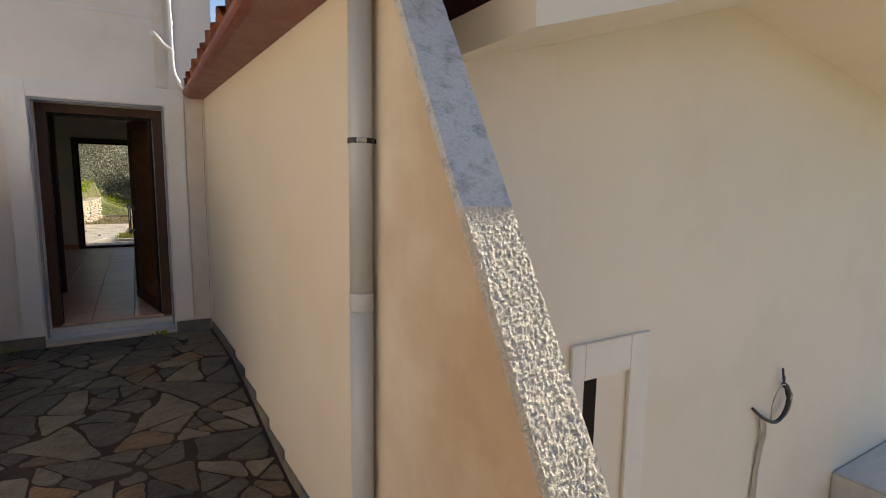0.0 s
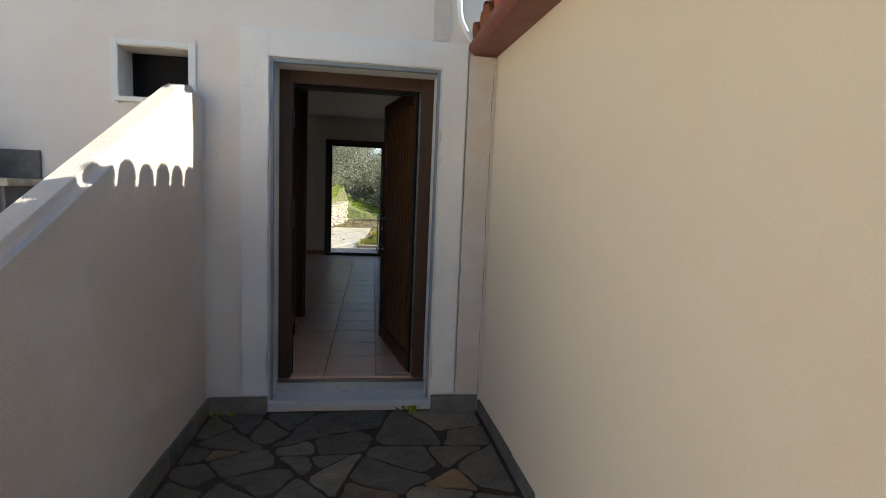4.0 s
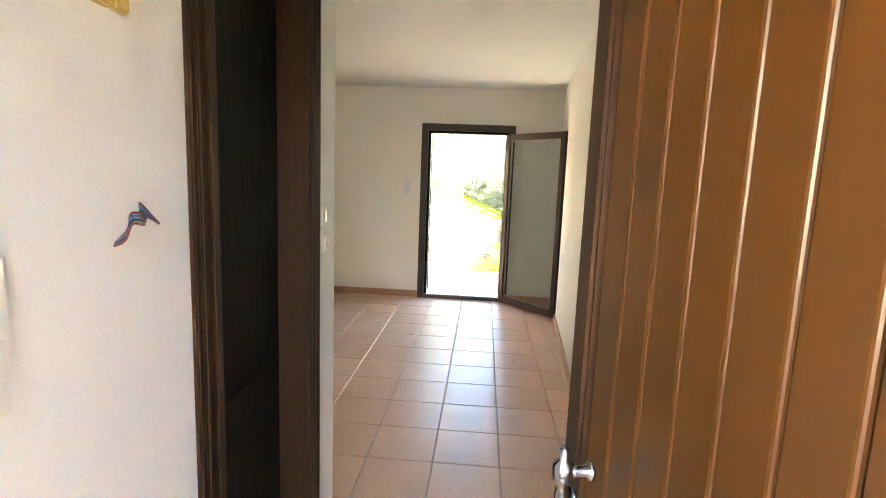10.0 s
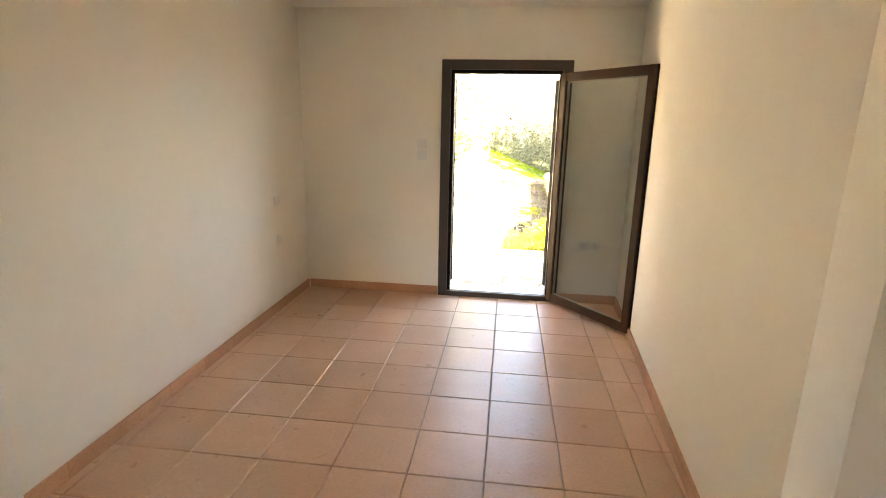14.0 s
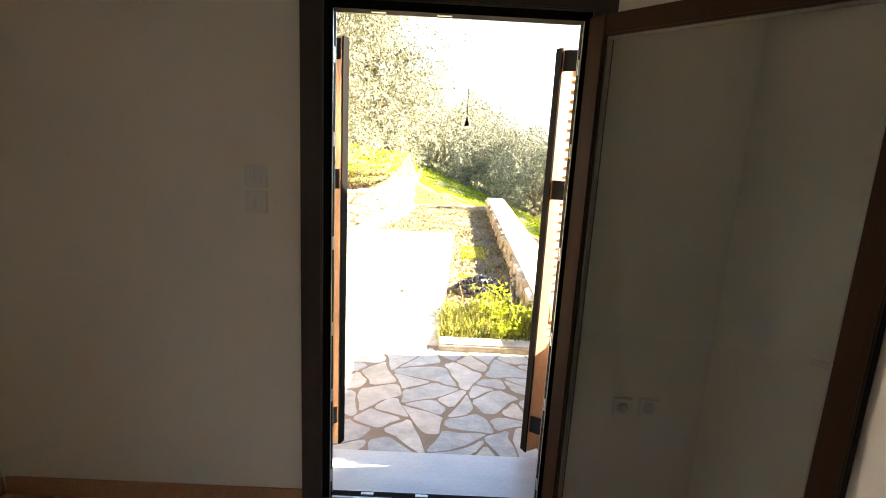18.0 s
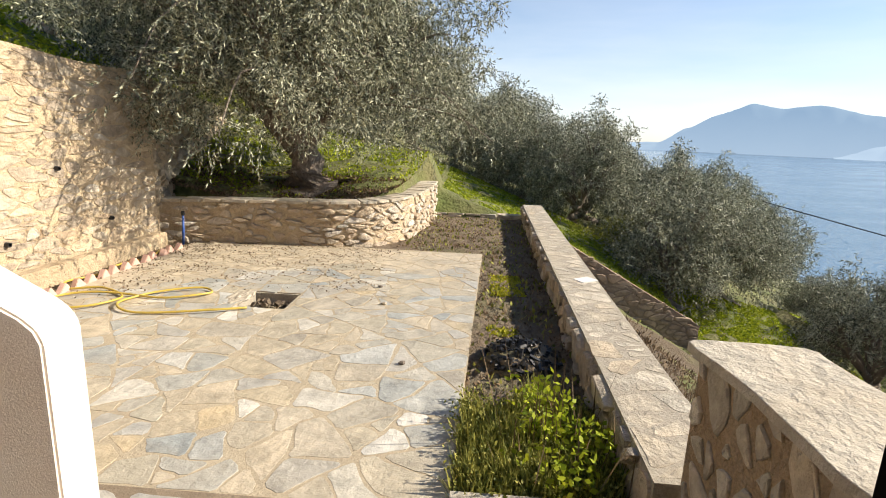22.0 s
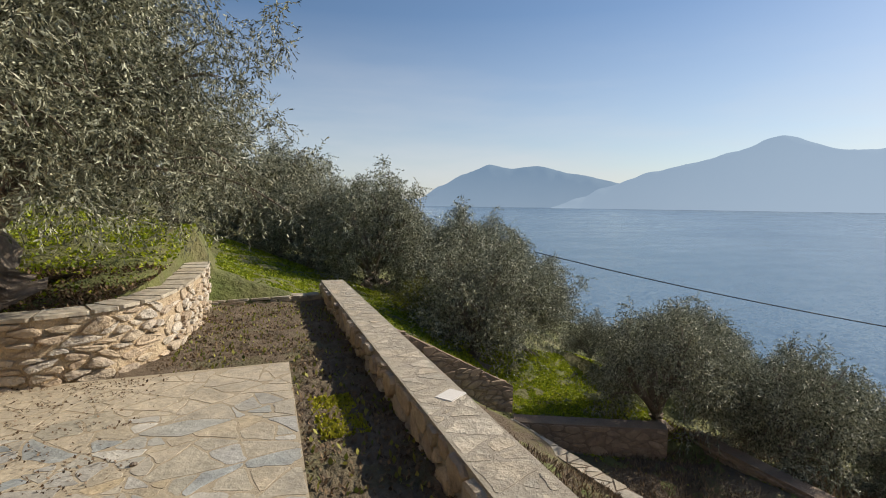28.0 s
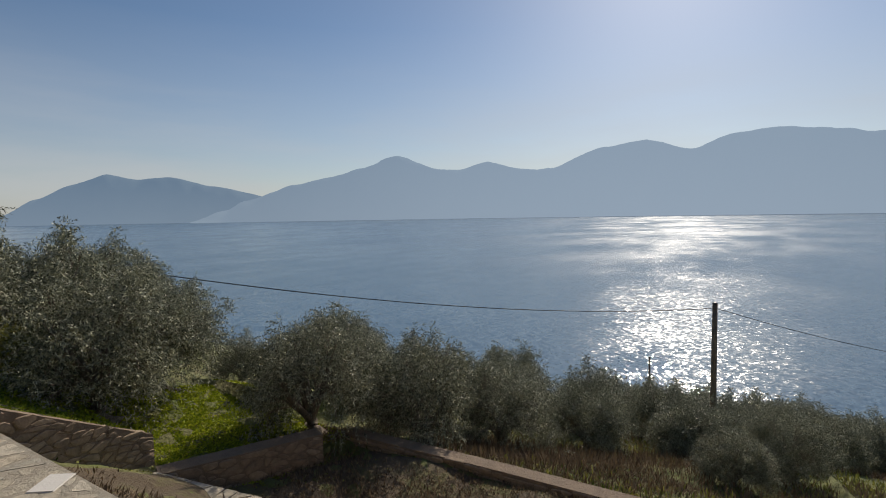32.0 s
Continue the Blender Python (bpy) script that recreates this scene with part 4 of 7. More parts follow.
# floor tiles, laid from the terrace door towards the hall
PITCH, TILE_X, TILE_Y = 0.333, 0.10, 11.55
tile_floor = bpy.data.objects["floor"]
tile_meshes = {}
def floor_tile(x0, x1, y0, y1):
    key = (round(x1 - x0, 3), round(y1 - y0, 3))
    if key not in tile_meshes:
        bm = bmesh.new()
        w, h = key[0] / 2 - 0.0022, key[1] / 2 - 0.0022
        lo = [bm.verts.new((sx * w, sy * h, -0.012)) for sx, sy in ((-1, -1), (1, -1), (1, 1), (-1, 1))]
        mid = [bm.verts.new((sx * w, sy * h, -0.003)) for sx, sy in ((-1, -1), (1, -1), (1, 1), (-1, 1))]
        top = [bm.verts.new((sx * (w - 0.003), sy * (h - 0.003), 0.0)) for sx, sy in ((-1, -1), (1, -1), (1, 1), (-1, 1))]
        bm.faces.new(top)
        for a, b in ((lo, mid), (mid, top)):
            for k in range(4):
                j = (k + 1) % 4
                bm.faces.new((a[k], a[j], b[j], b[k]))
        me = bpy.data.meshes.new("floor_tile")
        bm.to_mesh(me)
        bm.free()
        me.materials.append(M["terracotta"])
        tile_meshes[key] = me
    ob = new("floor_tile", tile_meshes[key])
    ob.location = ((x0 + x1) / 2, (y0 + y1) / 2, 0)
    ob.parent = tile_floor
def lay_tiles(xa, xb, ya, yb):
    for i in range(-8, 6):
        for j in range(-3, 20):
            x0, y1 = TILE_X + PITCH * i, TILE_Y - PITCH * j
            a, b, c, d = max(x0, xa), min(x0 + PITCH, xb), max(y1 - PITCH, ya), min(y1, yb)
            if b - a > 0.03 and d - c > 0.03:
                floor_tile(a, b, c, d)

# terracotta skirting along the room walls
skirt = structure(link("baseboard", boxes((-1.62, -1.617, HEND, BACK_IN, 0, 0.02)), "skirting_tile"), "terracotta tile skirting", "skirting")
def skirting(ax, ay, bx, by, side, h=0.075, t=0.010):
    a, b = Vector((ax, ay, 0)), Vector((bx, by, 0))
    d = b - a
    n = max(1, round(d.length / 0.333))
    u = d.normalized()
    out = Vector((-u.y, u.x, 0)) * side
    for k in range(n):
        p, q = a + d * (k / n) + u * 0.001, a + d * ((k + 1) / n) - u * 0.001
        bm = bmesh.new()
        prism(bm, [(p.x, p.y), (q.x, q.y), (q.x + out.x * t, q.y + out.y * t), (p.x + out.x * t, p.y + out.y * t)], "z", 0.001, h)
        part("skirting_tile", bm, "skirting_tile", skirt)
skirting(-1.617, HEND + 0.01, -1.617, BACK_IN - 0.01, -1)
skirting(-1.60, BACK_IN, TX0 - 0.03, BACK_IN, -1)
skirting(TX1 + 0.04, BACK_IN, 1.10, BACK_IN, -1)
skirting(0.940, 9.45, 1.105, BACK_IN - 0.02, 1, t=0.014)
skirting(0.905, 8.96, 0.938, 9.45, 1)
skirting(0.905, 8.95, 1.03, 8.95, -1)
skirting(1.035, FRONT_IN + 0.02, 1.035, 8.93, 1)
skirting(HX, FRONT_IN + 0.02, HX, HD0 - 0.07, -1, h=0.075)
skirting(HX, HD1 + 0.07, HX, HEND, -1)
skirting(-1.6, HEND, HX - 0.01, HEND, 1)
# ---- doors and fittings ----
def casing(bm, y, x0, x1, ztop, w, t, zlow=0.0):
    """An upright frame round a doorway in a wall that runs along x."""
    box(bm, x0, x0 + w, y, y + t, zlow, ztop)
    box(bm, x1 - w, x1, y, y + t, zlow, ztop)
    box(bm, x0 + w, x1 - w, y, y + t, ztop - w, ztop)

# front door: brown frame, leaf of upright boards standing open into the hall
front_door = structure(new("door_front"), "open wooden front door of upright boards in a brown frame", "door")
front_door.location = (0, 6.17, 0)
bm = bmesh.new()
casing(bm, -0.02, DX0 + 0.003, DX1 - 0.003, DTOP - 0.003, 0.078, 0.10, -0.01)
bevel(bm, 0.006)
dframe = part("door_frame", bm, "frame_brown", front_door)
bm = bmesh.new()
box(bm, DX0 + 0.081, DX0 + 0.085, 0.05, 0.070, 0, DTOP - 0.10)
box(bm, DX1 - 0.099, DX1 - 0.081, 0.05, 0.078, 0, DTOP - 0.10)
box(bm, DX0 + 0.097, DX1 - 0.099, 0.05, 0.078, DTOP - 0.10, DTOP - 0.081)
part("gasket", bm, "rubber", front_door, "black rubber seal round the frame")
bm = bmesh.new()
box(bm, DX0, DX0 + 0.008, -0.175, -0.022, -0.06, DTOP - 0.008)
box(bm, DX1 - 0.008, DX1, -0.175, -0.022, -0.06, DTOP - 0.008)
box(bm, DX0, DX1, -0.175, -0.022, DTOP - 0.008, DTOP)
bevel(bm, 0.002)
part("reveal_lining", bm, "white_plastic", front_door, "white lining of the doorway")
for x0, x1 in ((DX0 - 0.005, DX0 + 0.010), (DX1 - 0.010, DX1 + 0.005)):
    bm = bmesh.new()
    box(bm, x0, x1, -0.224, -0.186, -0.06, DTOP + 0.010)
    part("edge_strip", bevel(bm, 0.002), "strip_grey", front_door, "grey metal edge strip")
bm = bmesh.new()
box(bm, DX0 + 0.0115, DX1 - 0.0115, -0.224, -0.186, DTOP - 0.010, DTOP + 0.010)
part("edge_strip", bevel(bm, 0.002), "strip_grey", front_door, "grey metal edge strip")
for z, h in ((0.95, 0.16), (0.32, 0.10), (1.55, 0.10)):
    bm = bmesh.new()
    box(bm, DX0 + 0.081, DX0 + 0.088, 0.008, 0.042, z, z + h)
    sp_ = part("strike_plate", bevel(bm, 0.001), "iron", front_door, "black lock strike plate")
    for dz in (0.02, h - 0.02):
        bm = bmesh.new()
        lathe(bm, [(0.005, 0.0), (0.004, 0.002)], pose(DX0 + 0.088, 0.025, z + dz, 0, 90, 0), 8)
        part("screw", bm, "steel", sp_)

LEAF_W, LEAF_H = 0.86, 1.83
hinge = Vector((DX1 - 0.088, 0.055, 0.01))
leaf_turn = 101.5
leaf = new("door_leaf")
leaf.parent = front_door
leaf.matrix_basis = Matrix.Translation(hinge) @ pose(0, 0, 0, 0, 0, leaf_turn)
# in the leaf's own space x runs from the hinge to the free edge, +y is the side seen from outside
def lbox(bm, x0, x1, z0, z1, y0, y1):
    return box(bm, x0, x1, y0, y1, z0, z1)
bm = bmesh.new()
lbox(bm, 0, LEAF_W, 0, LEAF_H, -0.034, 0.0)
core = part("core", bm, "door_wood", leaf)
bm = bmesh.new()
lbox(bm, 0, 0.030, 0, LEAF_H, 0.0, 0.030)
lbox(bm, LEAF_W - 0.06, LEAF_W, 0, LEAF_H, 0.0, 0.030)
lbox(bm, 0.030, LEAF_W - 0.06, LEAF_H - 0.09, LEAF_H, 0.0, 0.030)
lbox(bm, 0.030, LEAF_W - 0.06, 0, 0.11, 0.0, 0.030)
bevel(bm, 0.007)
part("leaf_frame", bm, "frame_brown", leaf)
nb = 10
for k in range(nb):
    a = 0.033 + k * (LEAF_W - 0.096) / nb
    b = 0.033 + (k + 1) * (LEAF_W - 0.096) / nb - 0.0015
    bm = bmesh.new()
    lbox(bm, a, b, 0.112, LEAF_H - 0.092, 0.0, 0.016)
    bevel(bm, 0.006, 3)
    part("board", bm, "door_wood", leaf)
bm = bmesh.new()
lbox(bm, -0.018, 0.0, 0, LEAF_H, -0.03, 0.02)
part("hinge_seal", bm, "rubber", leaf, "black rubber seal on the hinge side")
bm = bmesh.new()
lbox(bm, -0.020, -0.018, 0, LEAF_H, -0.012, 0.006)
part("alu_strip", bm, "steel", leaf, "bare aluminium strip along the hinge edge")
bm = bmesh.new()
lbox(bm, LEAF_W, LEAF_W + 0.006, 0.55, 1.05, -0.024, -0.004)
part("lock_plate", bm, "steel", leaf)
bm = bmesh.new()
lathe(bm, [(0.004, -0.03), (0.010, -0.02), (0.007, -0.008), (0.017, 0.0), (0.017, 0.025), (0.010, 0.032), (0.012, 0.05), (0.012, 0.21), (0.010, 0.225), (0.017, 0.232), (0.017, 0.258), (0.007, 0.266), (0.010, 0.278), (0.004, 0.288)], pose(LEAF_W - 0.115, 0.075, 0.715), 16)
for z in (0.727, 0.960):
    lathe(bm, [(0.016, 0.0), (0.016, 0.006), (0.009, 0.010), (0.009, 0.05)], pose(LEAF_W - 0.115, 0.028, z, -90), 14)
part("pull_handle", bm, "chrome", leaf, "chrome turned pull handle", smooth=True)
bm = bmesh.new()
lathe(bm, [(0.020, 0.0), (0.022, 0.004), (0.018, 0.008), (0.006, 0.009)], pose(LEAF_W - 0.055, 0.03, 0.875, -90), 16)
part("lock_rose", bm, "chrome", leaf, smooth=True)

# side doorway off the hall: dark wooden lining and casing, dark door ajar
side_door = structure(new("door_side"), "dark stained wooden side door, closed, in its casing", "door")
side_door.location = (HX, HD0, 0)
W = HD1 - HD0
bm = bmesh.new()
box(bm, -0.15, 0.012, 0.0, 0.03, 0, 2.03)
box(bm, -0.15, 0.012, W - 0.03, W, 0, 2.03)
box(bm, -0.15, 0.012, 0.03, W - 0.03, 2.0, 2.03)
bevel(bm, 0.003)
part("lining", bm, "frame_brown", side_door)
for a, b in ((-0.065, 0.01), (W - 0.01, W + 0.065)):
    bm = bmesh.new()
    box(bm, 0.0, 0.014, a, b, 0, 2.095)
    box(bm, 0.014, 0.022, a + 0.012, a + 0.028, 0, 2.095)
    box(bm, 0.014, 0.022, b - 0.028, b - 0.012, 0, 2.095)
    bevel(bm, 0.004)
    part("casing", bm, "frame_brown", side_door)
bm = bmesh.new()
box(bm, 0.0, 0.014, 0.01, W - 0.01, 2.02, 2.095)
bevel(bm, 0.004)
part("casing", bm, "frame_brown", side_door)
bm = bmesh.new()
box(bm, -0.145, -0.122, W - 0.036, W - 0.03, 0, 2.0)
box(bm, -0.145, -0.122, 0.03, 0.036, 0, 2.0)
part("stop", bm, "dark_wood", side_door)
sl = new("side_leaf")
sl.parent = side_door
sl.matrix_basis = pose(-0.118, 0.034, 0.005, 0, 0, 90)
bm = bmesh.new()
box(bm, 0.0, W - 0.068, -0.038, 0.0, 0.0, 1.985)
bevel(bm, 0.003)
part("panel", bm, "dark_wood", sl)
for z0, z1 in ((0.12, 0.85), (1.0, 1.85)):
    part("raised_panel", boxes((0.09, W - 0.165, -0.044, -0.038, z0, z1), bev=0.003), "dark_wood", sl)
bm = bmesh.new()
box(bm, -0.073, -0.066, W - 0.0315, W - 0.0285, 1.16, 1.22)
part("strike_plate", bm, "iron", side_door, "small dark strike plate")

def switch(name, at, turn, label, kind="switch", size=0.08):
    """A wall plate, its face towards -y before the turn."""
    t = thing(name, at, label, kind, turn=turn)
    bm = boxes((-size / 2, size / 2, -0.012, 0.0, -size / 2, size / 2), bev=0.004)
    part("plate", bm, "white_plastic", t)
    if kind == "switch":
        bm = bmesh.new()
        box(bm, -size * 0.28, -0.001, -0.018, -0.012, -size * 0.28, size * 0.28)
        part("rocker", bevel(bm, 0.002), "white_plastic", t)
        bm = bmesh.new()
        box(bm, 0.001, size * 0.28, -0.016, -0.012, -size * 0.28, size * 0.28)
        part("rocker", bevel(bm, 0.002), "white_plastic", t)
    else:
        bm = bmesh.new()
        lathe(bm, [(size * 0.30, 0.0), (size * 0.30, 0.004), (size * 0.25, 0.004), (size * 0.24, -0.004)], pose(0, -0.012, 0, 90), 18)
        part("socket_ring", bm, "white_plastic", t, smooth=True)
        bm = bmesh.new()
        for x in (-0.0095, 0.0095):
            lathe(bm, [(0.0028, 0.0), (0.0028, 0.001)], pose(x, -0.0085, 0, 90), 8)
        part("pin_hole", bm, "iron", t)
    return t

# on the hall wall (faces +x: turned a quarter)
switch("light_switch", (HX, 6.645, 1.275), 90, "white plastic double light switch on the hall wall", size=0.09)
switch("light_switch", (HX, 6.640, 1.185), 90, "white plastic double light switch on the hall wall", size=0.09)
switch("light_switch", (HX, 7.835, 1.275), 90, "white plastic light switch beside the dark casing", size=0.075)
switch("power_socket", (HX, 7.835, 1.185), 90, "white plastic wall socket beside the dark casing", "socket", size=0.075)
switch("light_switch", (-0.585, BACK_IN, 1.305), 0, "white plastic light switch beside the terrace door", size=0.08)
switch("light_switch", (-0.585, BACK_IN, 1.215), 0, "white plastic light switch beside the terrace door", size=0.08)
switch("light_switch", (-1.62, 11.38, 0.87), 90, "small white light switch on the room wall", size=0.07)
switch("power_socket", (-1.62, 11.40, 0.565), 90, "small white wall socket on the room wall", "socket", size=0.07)
switch("power_socket", (0.80, BACK_IN, 0.50), 0, "white wall socket behind the glazed door", "socket", size=0.075)
switch("power_socket", (0.90, BACK_IN, 0.50), 0, "white wall socket behind the glazed door", "socket", size=0.075)

fuse = thing("fuse_box", (HX, 6.79, 1.79), "yellow framed flush fuse box on the hall wall", "fuse box", turn=90)
bm = bmesh.new()
for r in ((-0.12, -0.09, -0.014, 0, -0.16, 0.16), (0.09, 0.12, -0.014, 0, -0.16, 0.16), (-0.09, 0.09, -0.014, 0, -0.16, -0.125), (-0.09, 0.09, -0.014, 0, 0.125, 0.16)):
    box(bm, *r)
part("frame", bevel(bm, 0.003), "yellow_plastic", fuse)
part("lid", boxes((-0.088, 0.088, -0.010, -0.001, -0.123, 0.123), bev=0.003), "white_plastic", fuse)
part("opening", boxes((-0.045, 0.045, -0.012, -0.009, -0.055, 0.065), bev=0.002), "grey_plastic", fuse)

wires = thing("loose_wires", (HX, 6.87, 1.325), "loose coloured wires sticking out of the hall wall", "wires")
for k, mm in enumerate(("red_wire", "black_wire", "blue_wire", "red_wire")):
    bm = bmesh.new()
    dz = 0.005 * k
    tube(bm, curve_points([(-0.005, 0, -0.022), (0.016, 0.003 * k, -0.012 + dz), (0.026, 0.004, 0.012 + dz), (0.032, 0.022 + 0.003 * k, 0.010 + dz), (0.030, 0.016, 0.026 + dz), (0.034, 0.040 + 0.004 * k, 0.016 - 0.5 * dz)], 5), 0.0022, 6)
    part("wire", bm, mm, wires, smooth=True)

# terrace door: dark brown frame, one glazed leaf folded into the room
terrace_door = structure(new("door_terrace"), "dark brown terrace door with its glazed leaf open into the room", "door")
terrace_door.location = (0, BACK_IN, 0)
FX0, FX1, FTOP = TX0 - 0.025, TX1 + 0.02, TTOP + 0.025
bm = bmesh.new()
casing(bm, -0.030, FX0, FX1, FTOP, 0.075, 0.030, -0.0)
box(bm, FX0 + 0.075, FX1 - 0.075, -0.030, 0.0, 0.0, 0.045)
bevel(bm, 0.004)
part("door_frame", bm, "window_brown", terrace_door)
bm = bmesh.new()
casing(bm, 0.0, TX0 + 0.002, TX1 - 0.002, TTOP - 0.002, 0.075, 0.06, -0.015)
box(bm, TX0 + 0.075, TX1 - 0.075, 0.0, 0.06, -0.015, 0.030)
part("rebate", bm, "black_frame", terrace_door)
for x in (TX0 + 0.0770, TX1 - 0.0790):
    for y in (0.004, 0.050):
        part("metal_edge", boxes((x, x + 0.002, y, y + 0.003, 0.031, TTOP - 0.079)), "steel", terrace_door, "thin bright metal edge")
bm = bmesh.new()
box(bm, TX0 + 0.085, TX1 - 0.085, 0.012, 0.02, 0.031, 0.035)
part("sill_rail", bm, "steel", terrace_door)
for x in (TX0 + 0.0775, TX1 - 0.0805):
    for z in (0.10, 0.45, 0.72, 1.05, 1.42, 1.70):
        bm = bmesh.new()
        box(bm, x, x + 0.003, 0.015, 0.03, z, z + 0.05)
        part("strike_plate", bevel(bm, 0.001), "steel", terrace_door)
for x in (TX0 + 0.2, TX0 + 0.42):
    part("strike_plate", boxes((x, x + 0.05, 0.015, 0.03, 0.0455, 0.05), bev=0.001), "steel", terrace_door)
    part("strike_plate", boxes((x, x + 0.05, 0.015, 0.03, TTOP - 0.081, TTOP - 0.078), bev=0.001), "steel", terrace_door)
part("jamb_lining", boxes((TX1 - 0.004, TX1, 0.061, BACK - BACK_IN, -0.015, TTOP - 0.012), bev=0.001), "black_frame", terrace_door)
part("jamb_lining", boxes((TX0, TX0 + 0.004, 0.061, BACK - BACK_IN - 0.06, -0.015, TTOP - 0.012), bev=0.001), "black_frame", terrace_door)
part("jamb_lining", boxes((TX1 + 0.084, TX1 + 0.089, BACK - BACK_IN + 0.002, BACK - BACK_IN + 0.078, -0.015, TTOP + 0.07), bev=0.001), "black_frame", terrace_door)
part("head_lining", boxes((TX0 + 0.008, TX1 - 0.008, 0.061, BACK - BACK_IN + 0.078, TTOP - 0.010, TTOP - 0.002), bev=0.002), "window_brown", terrace_door)
structure(link("door_sill_terrace", boxes((TX0 + 0.0, TX1 - 0.0, BACK_IN + 0.06, BACK + 0.12, -0.065, -0.018), bev=0.004), "marble"), "white marble outer sill", "sill")

GW, GH = 0.865, 1.84
gl = new("glazed_leaf")
gl.parent = terrace_door
gl.matrix_basis = pose(TX1 - 0.055, -0.035, 0.03, 0, 0, 180 + 128)
bm = bmesh.new()
box(bm, 0, 0.065, -0.03, 0.03, 0, GH)
box(bm, GW - 0.065, GW, -0.03, 0.03, 0, GH)
box(bm, 0.065, GW - 0.065, -0.03, 0.03, 0, 0.065)
box(bm, 0.065, GW - 0.065, -0.03, 0.03, GH - 0.065, GH)
bevel(bm, 0.006)
part("leaf_frame", bm, "frame_brown", gl)
bm = bmesh.new()
box(bm, 0.060, GW - 0.060, -0.006, 0.006, 0.06, GH - 0.06)
pane = part("pane", bm, "glass", gl, "clear double glazing")
pane.visible_shadow = False
bm = bmesh.new()
for r in ((0.065, 0.072, -0.012, 0.012, 0.065, GH - 0.065), (GW - 0.072, GW - 0.065, -0.012, 0.012, 0.065, GH - 0.065)):
    box(bm, *r)
box(bm, 0.072, GW - 0.072, -0.012, 0.012, 0.065, 0.072)
box(bm, 0.072, GW - 0.072, -0.012, 0.012, GH - 0.072, GH - 0.065)
part("glazing_bead", bm, "steel", gl)
bm = bmesh.new()
box(bm, GW, GW + 0.010, -0.020, 0.012, 0.0, GH)
part("edge_seal", bm, "rubber", gl)
bm = bmesh.new()
box(bm, GW + 0.010, GW + 0.013, -0.010, 0.004, 0.1, 1.75)
part("lock_bar", bm, "steel", gl)
bm = bmesh.new()
box(bm, GW - 0.045, GW - 0.02, 0.03, 0.038, 0.86, 0.98)
box(bm, GW - 0.125, GW - 0.025, 0.055, 0.066, 0.915, 0.932)
box(bm, GW - 0.042, GW - 0.023, 0.036, 0.066, 0.915, 0.932)
part("handle", bevel(bm, 0.002), "steel", gl, "metal lever handle")
for z in (0.2, 1.6):
    bm = bmesh.new()
    box(bm, -0.02, 0.004, 0.012, 0.035, z, z + 0.09)
    part("hinge", bevel(bm, 0.003), "steel", gl)

# louvred shutters, folded back outside the terrace door
def shutter(x, side, ang):
    t = thing("shutter", (x, BACK + 0.15, 0.0), "brown louvred wooden shutter folded open outside the door", "shutter", "shutters of the terrace door", turn=ang)
    w, h, z0 = 0.44, 1.86, 0.0
    for a, b, c, d in ((0, 0.062, z0, h), (w - 0.062, w, z0, h), (0.062, w - 0.062, h - 0.075, h), (0.062, w - 0.062, z0, 0.11), (0.062, w - 0.062, 0.66, 0.74)):
        bm = bmesh.new()
        box(bm, a, b, -0.018, 0.018, c, d)
        part("rail", bevel(bm, 0.004), "shutter_wood", t)
    for k in range(25):
        z = 0.765 + k * (h - 0.075 - 0.77) / 25
        bm = bmesh.new()
        box(bm, 0.060, w - 0.060, -0.004, 0.004, 0.0, 0.048, m=Matrix.Translation((0, 0, z)) @ pose(0, 0, 0, 26 * side, 0, 0))
        part("louvre", bm, "shutter_wood", t)
    for k in range(14):
        z = 0.122 + k * 0.0385
        bm = bmesh.new()
        box(bm, 0.060, w - 0.060, -0.006, 0.006, 0.0, 0.037, m=Matrix.Translation((0, 0, z)) @ pose(0, 0, 0, 14 * side, 0, 0))
        part("slat", bm, "shutter_wood", t)
    bm = bmesh.new()
    box(bm, -0.007, 0.0, -0.02, 0.02, z0, h)
    box(bm, w, w + 0.007, -0.02, 0.02, z0, h)
    part("edge_strip", bm, "black_frame", t)
    # cranked iron hinges: a plate from the leaf's edge to the pin, two arms from the pin to the door frame
    turn_back = Matrix.Rotation(radians(-ang), 3, "Z")
    out = -1 if x < 0 else 1
    pin = turn_back @ Vector((0.078 * out, -0.045, 0))
    foot = turn_back @ Vector((0.125 * out, -0.120, 0))
    def flat(bm, p, q, z0, z1, thick=0.003):
        d = (q - p).normalized()
        side_ = Vector((-d.y, d.x, 0)) * thick
        prism(bm, [(p + side_).xy[:], (q + side_).xy[:], (q - side_).xy[:], (p - side_).xy[:]], "z", z0, z1)
        return bm
    for z in (0.15, 1.275, 1.81):
        strap = part("hinge_strap", flat(bmesh.new(), Vector((0, 0, 0)), pin, z - 0.042, z + 0.042), "iron", t, "black iron hinge plate")
        for dz in (-0.025, 0.025):
            bm = bmesh.new()
            bmesh.ops.create_uvsphere(bm, u_segments=8, v_segments=5, radius=0.006, matrix=Matrix.Translation(pin * 0.12 + Vector((0, 0, z + dz))))
            part("screw", bm, "steel", strap)
        bm = bmesh.new()
        tube(bm, [pin + Vector((0, 0, z - 0.115)), pin + Vector((0, 0, z + 0.095))], 0.008, 8)
        part("hinge_pin", bm, "iron", t, "black iron hinge pin")
        for dz in (-0.085, 0.068):
            part("hinge_arm", flat(bmesh.new(), pin, foot, z + dz - 0.024, z + dz + 0.024), "iron", t, "black iron hinge arm to the door frame")
    return t
SHUT_L = shutter(-0.365, 1, 154)
SHUT_R = shutter(0.530, -1, 26)
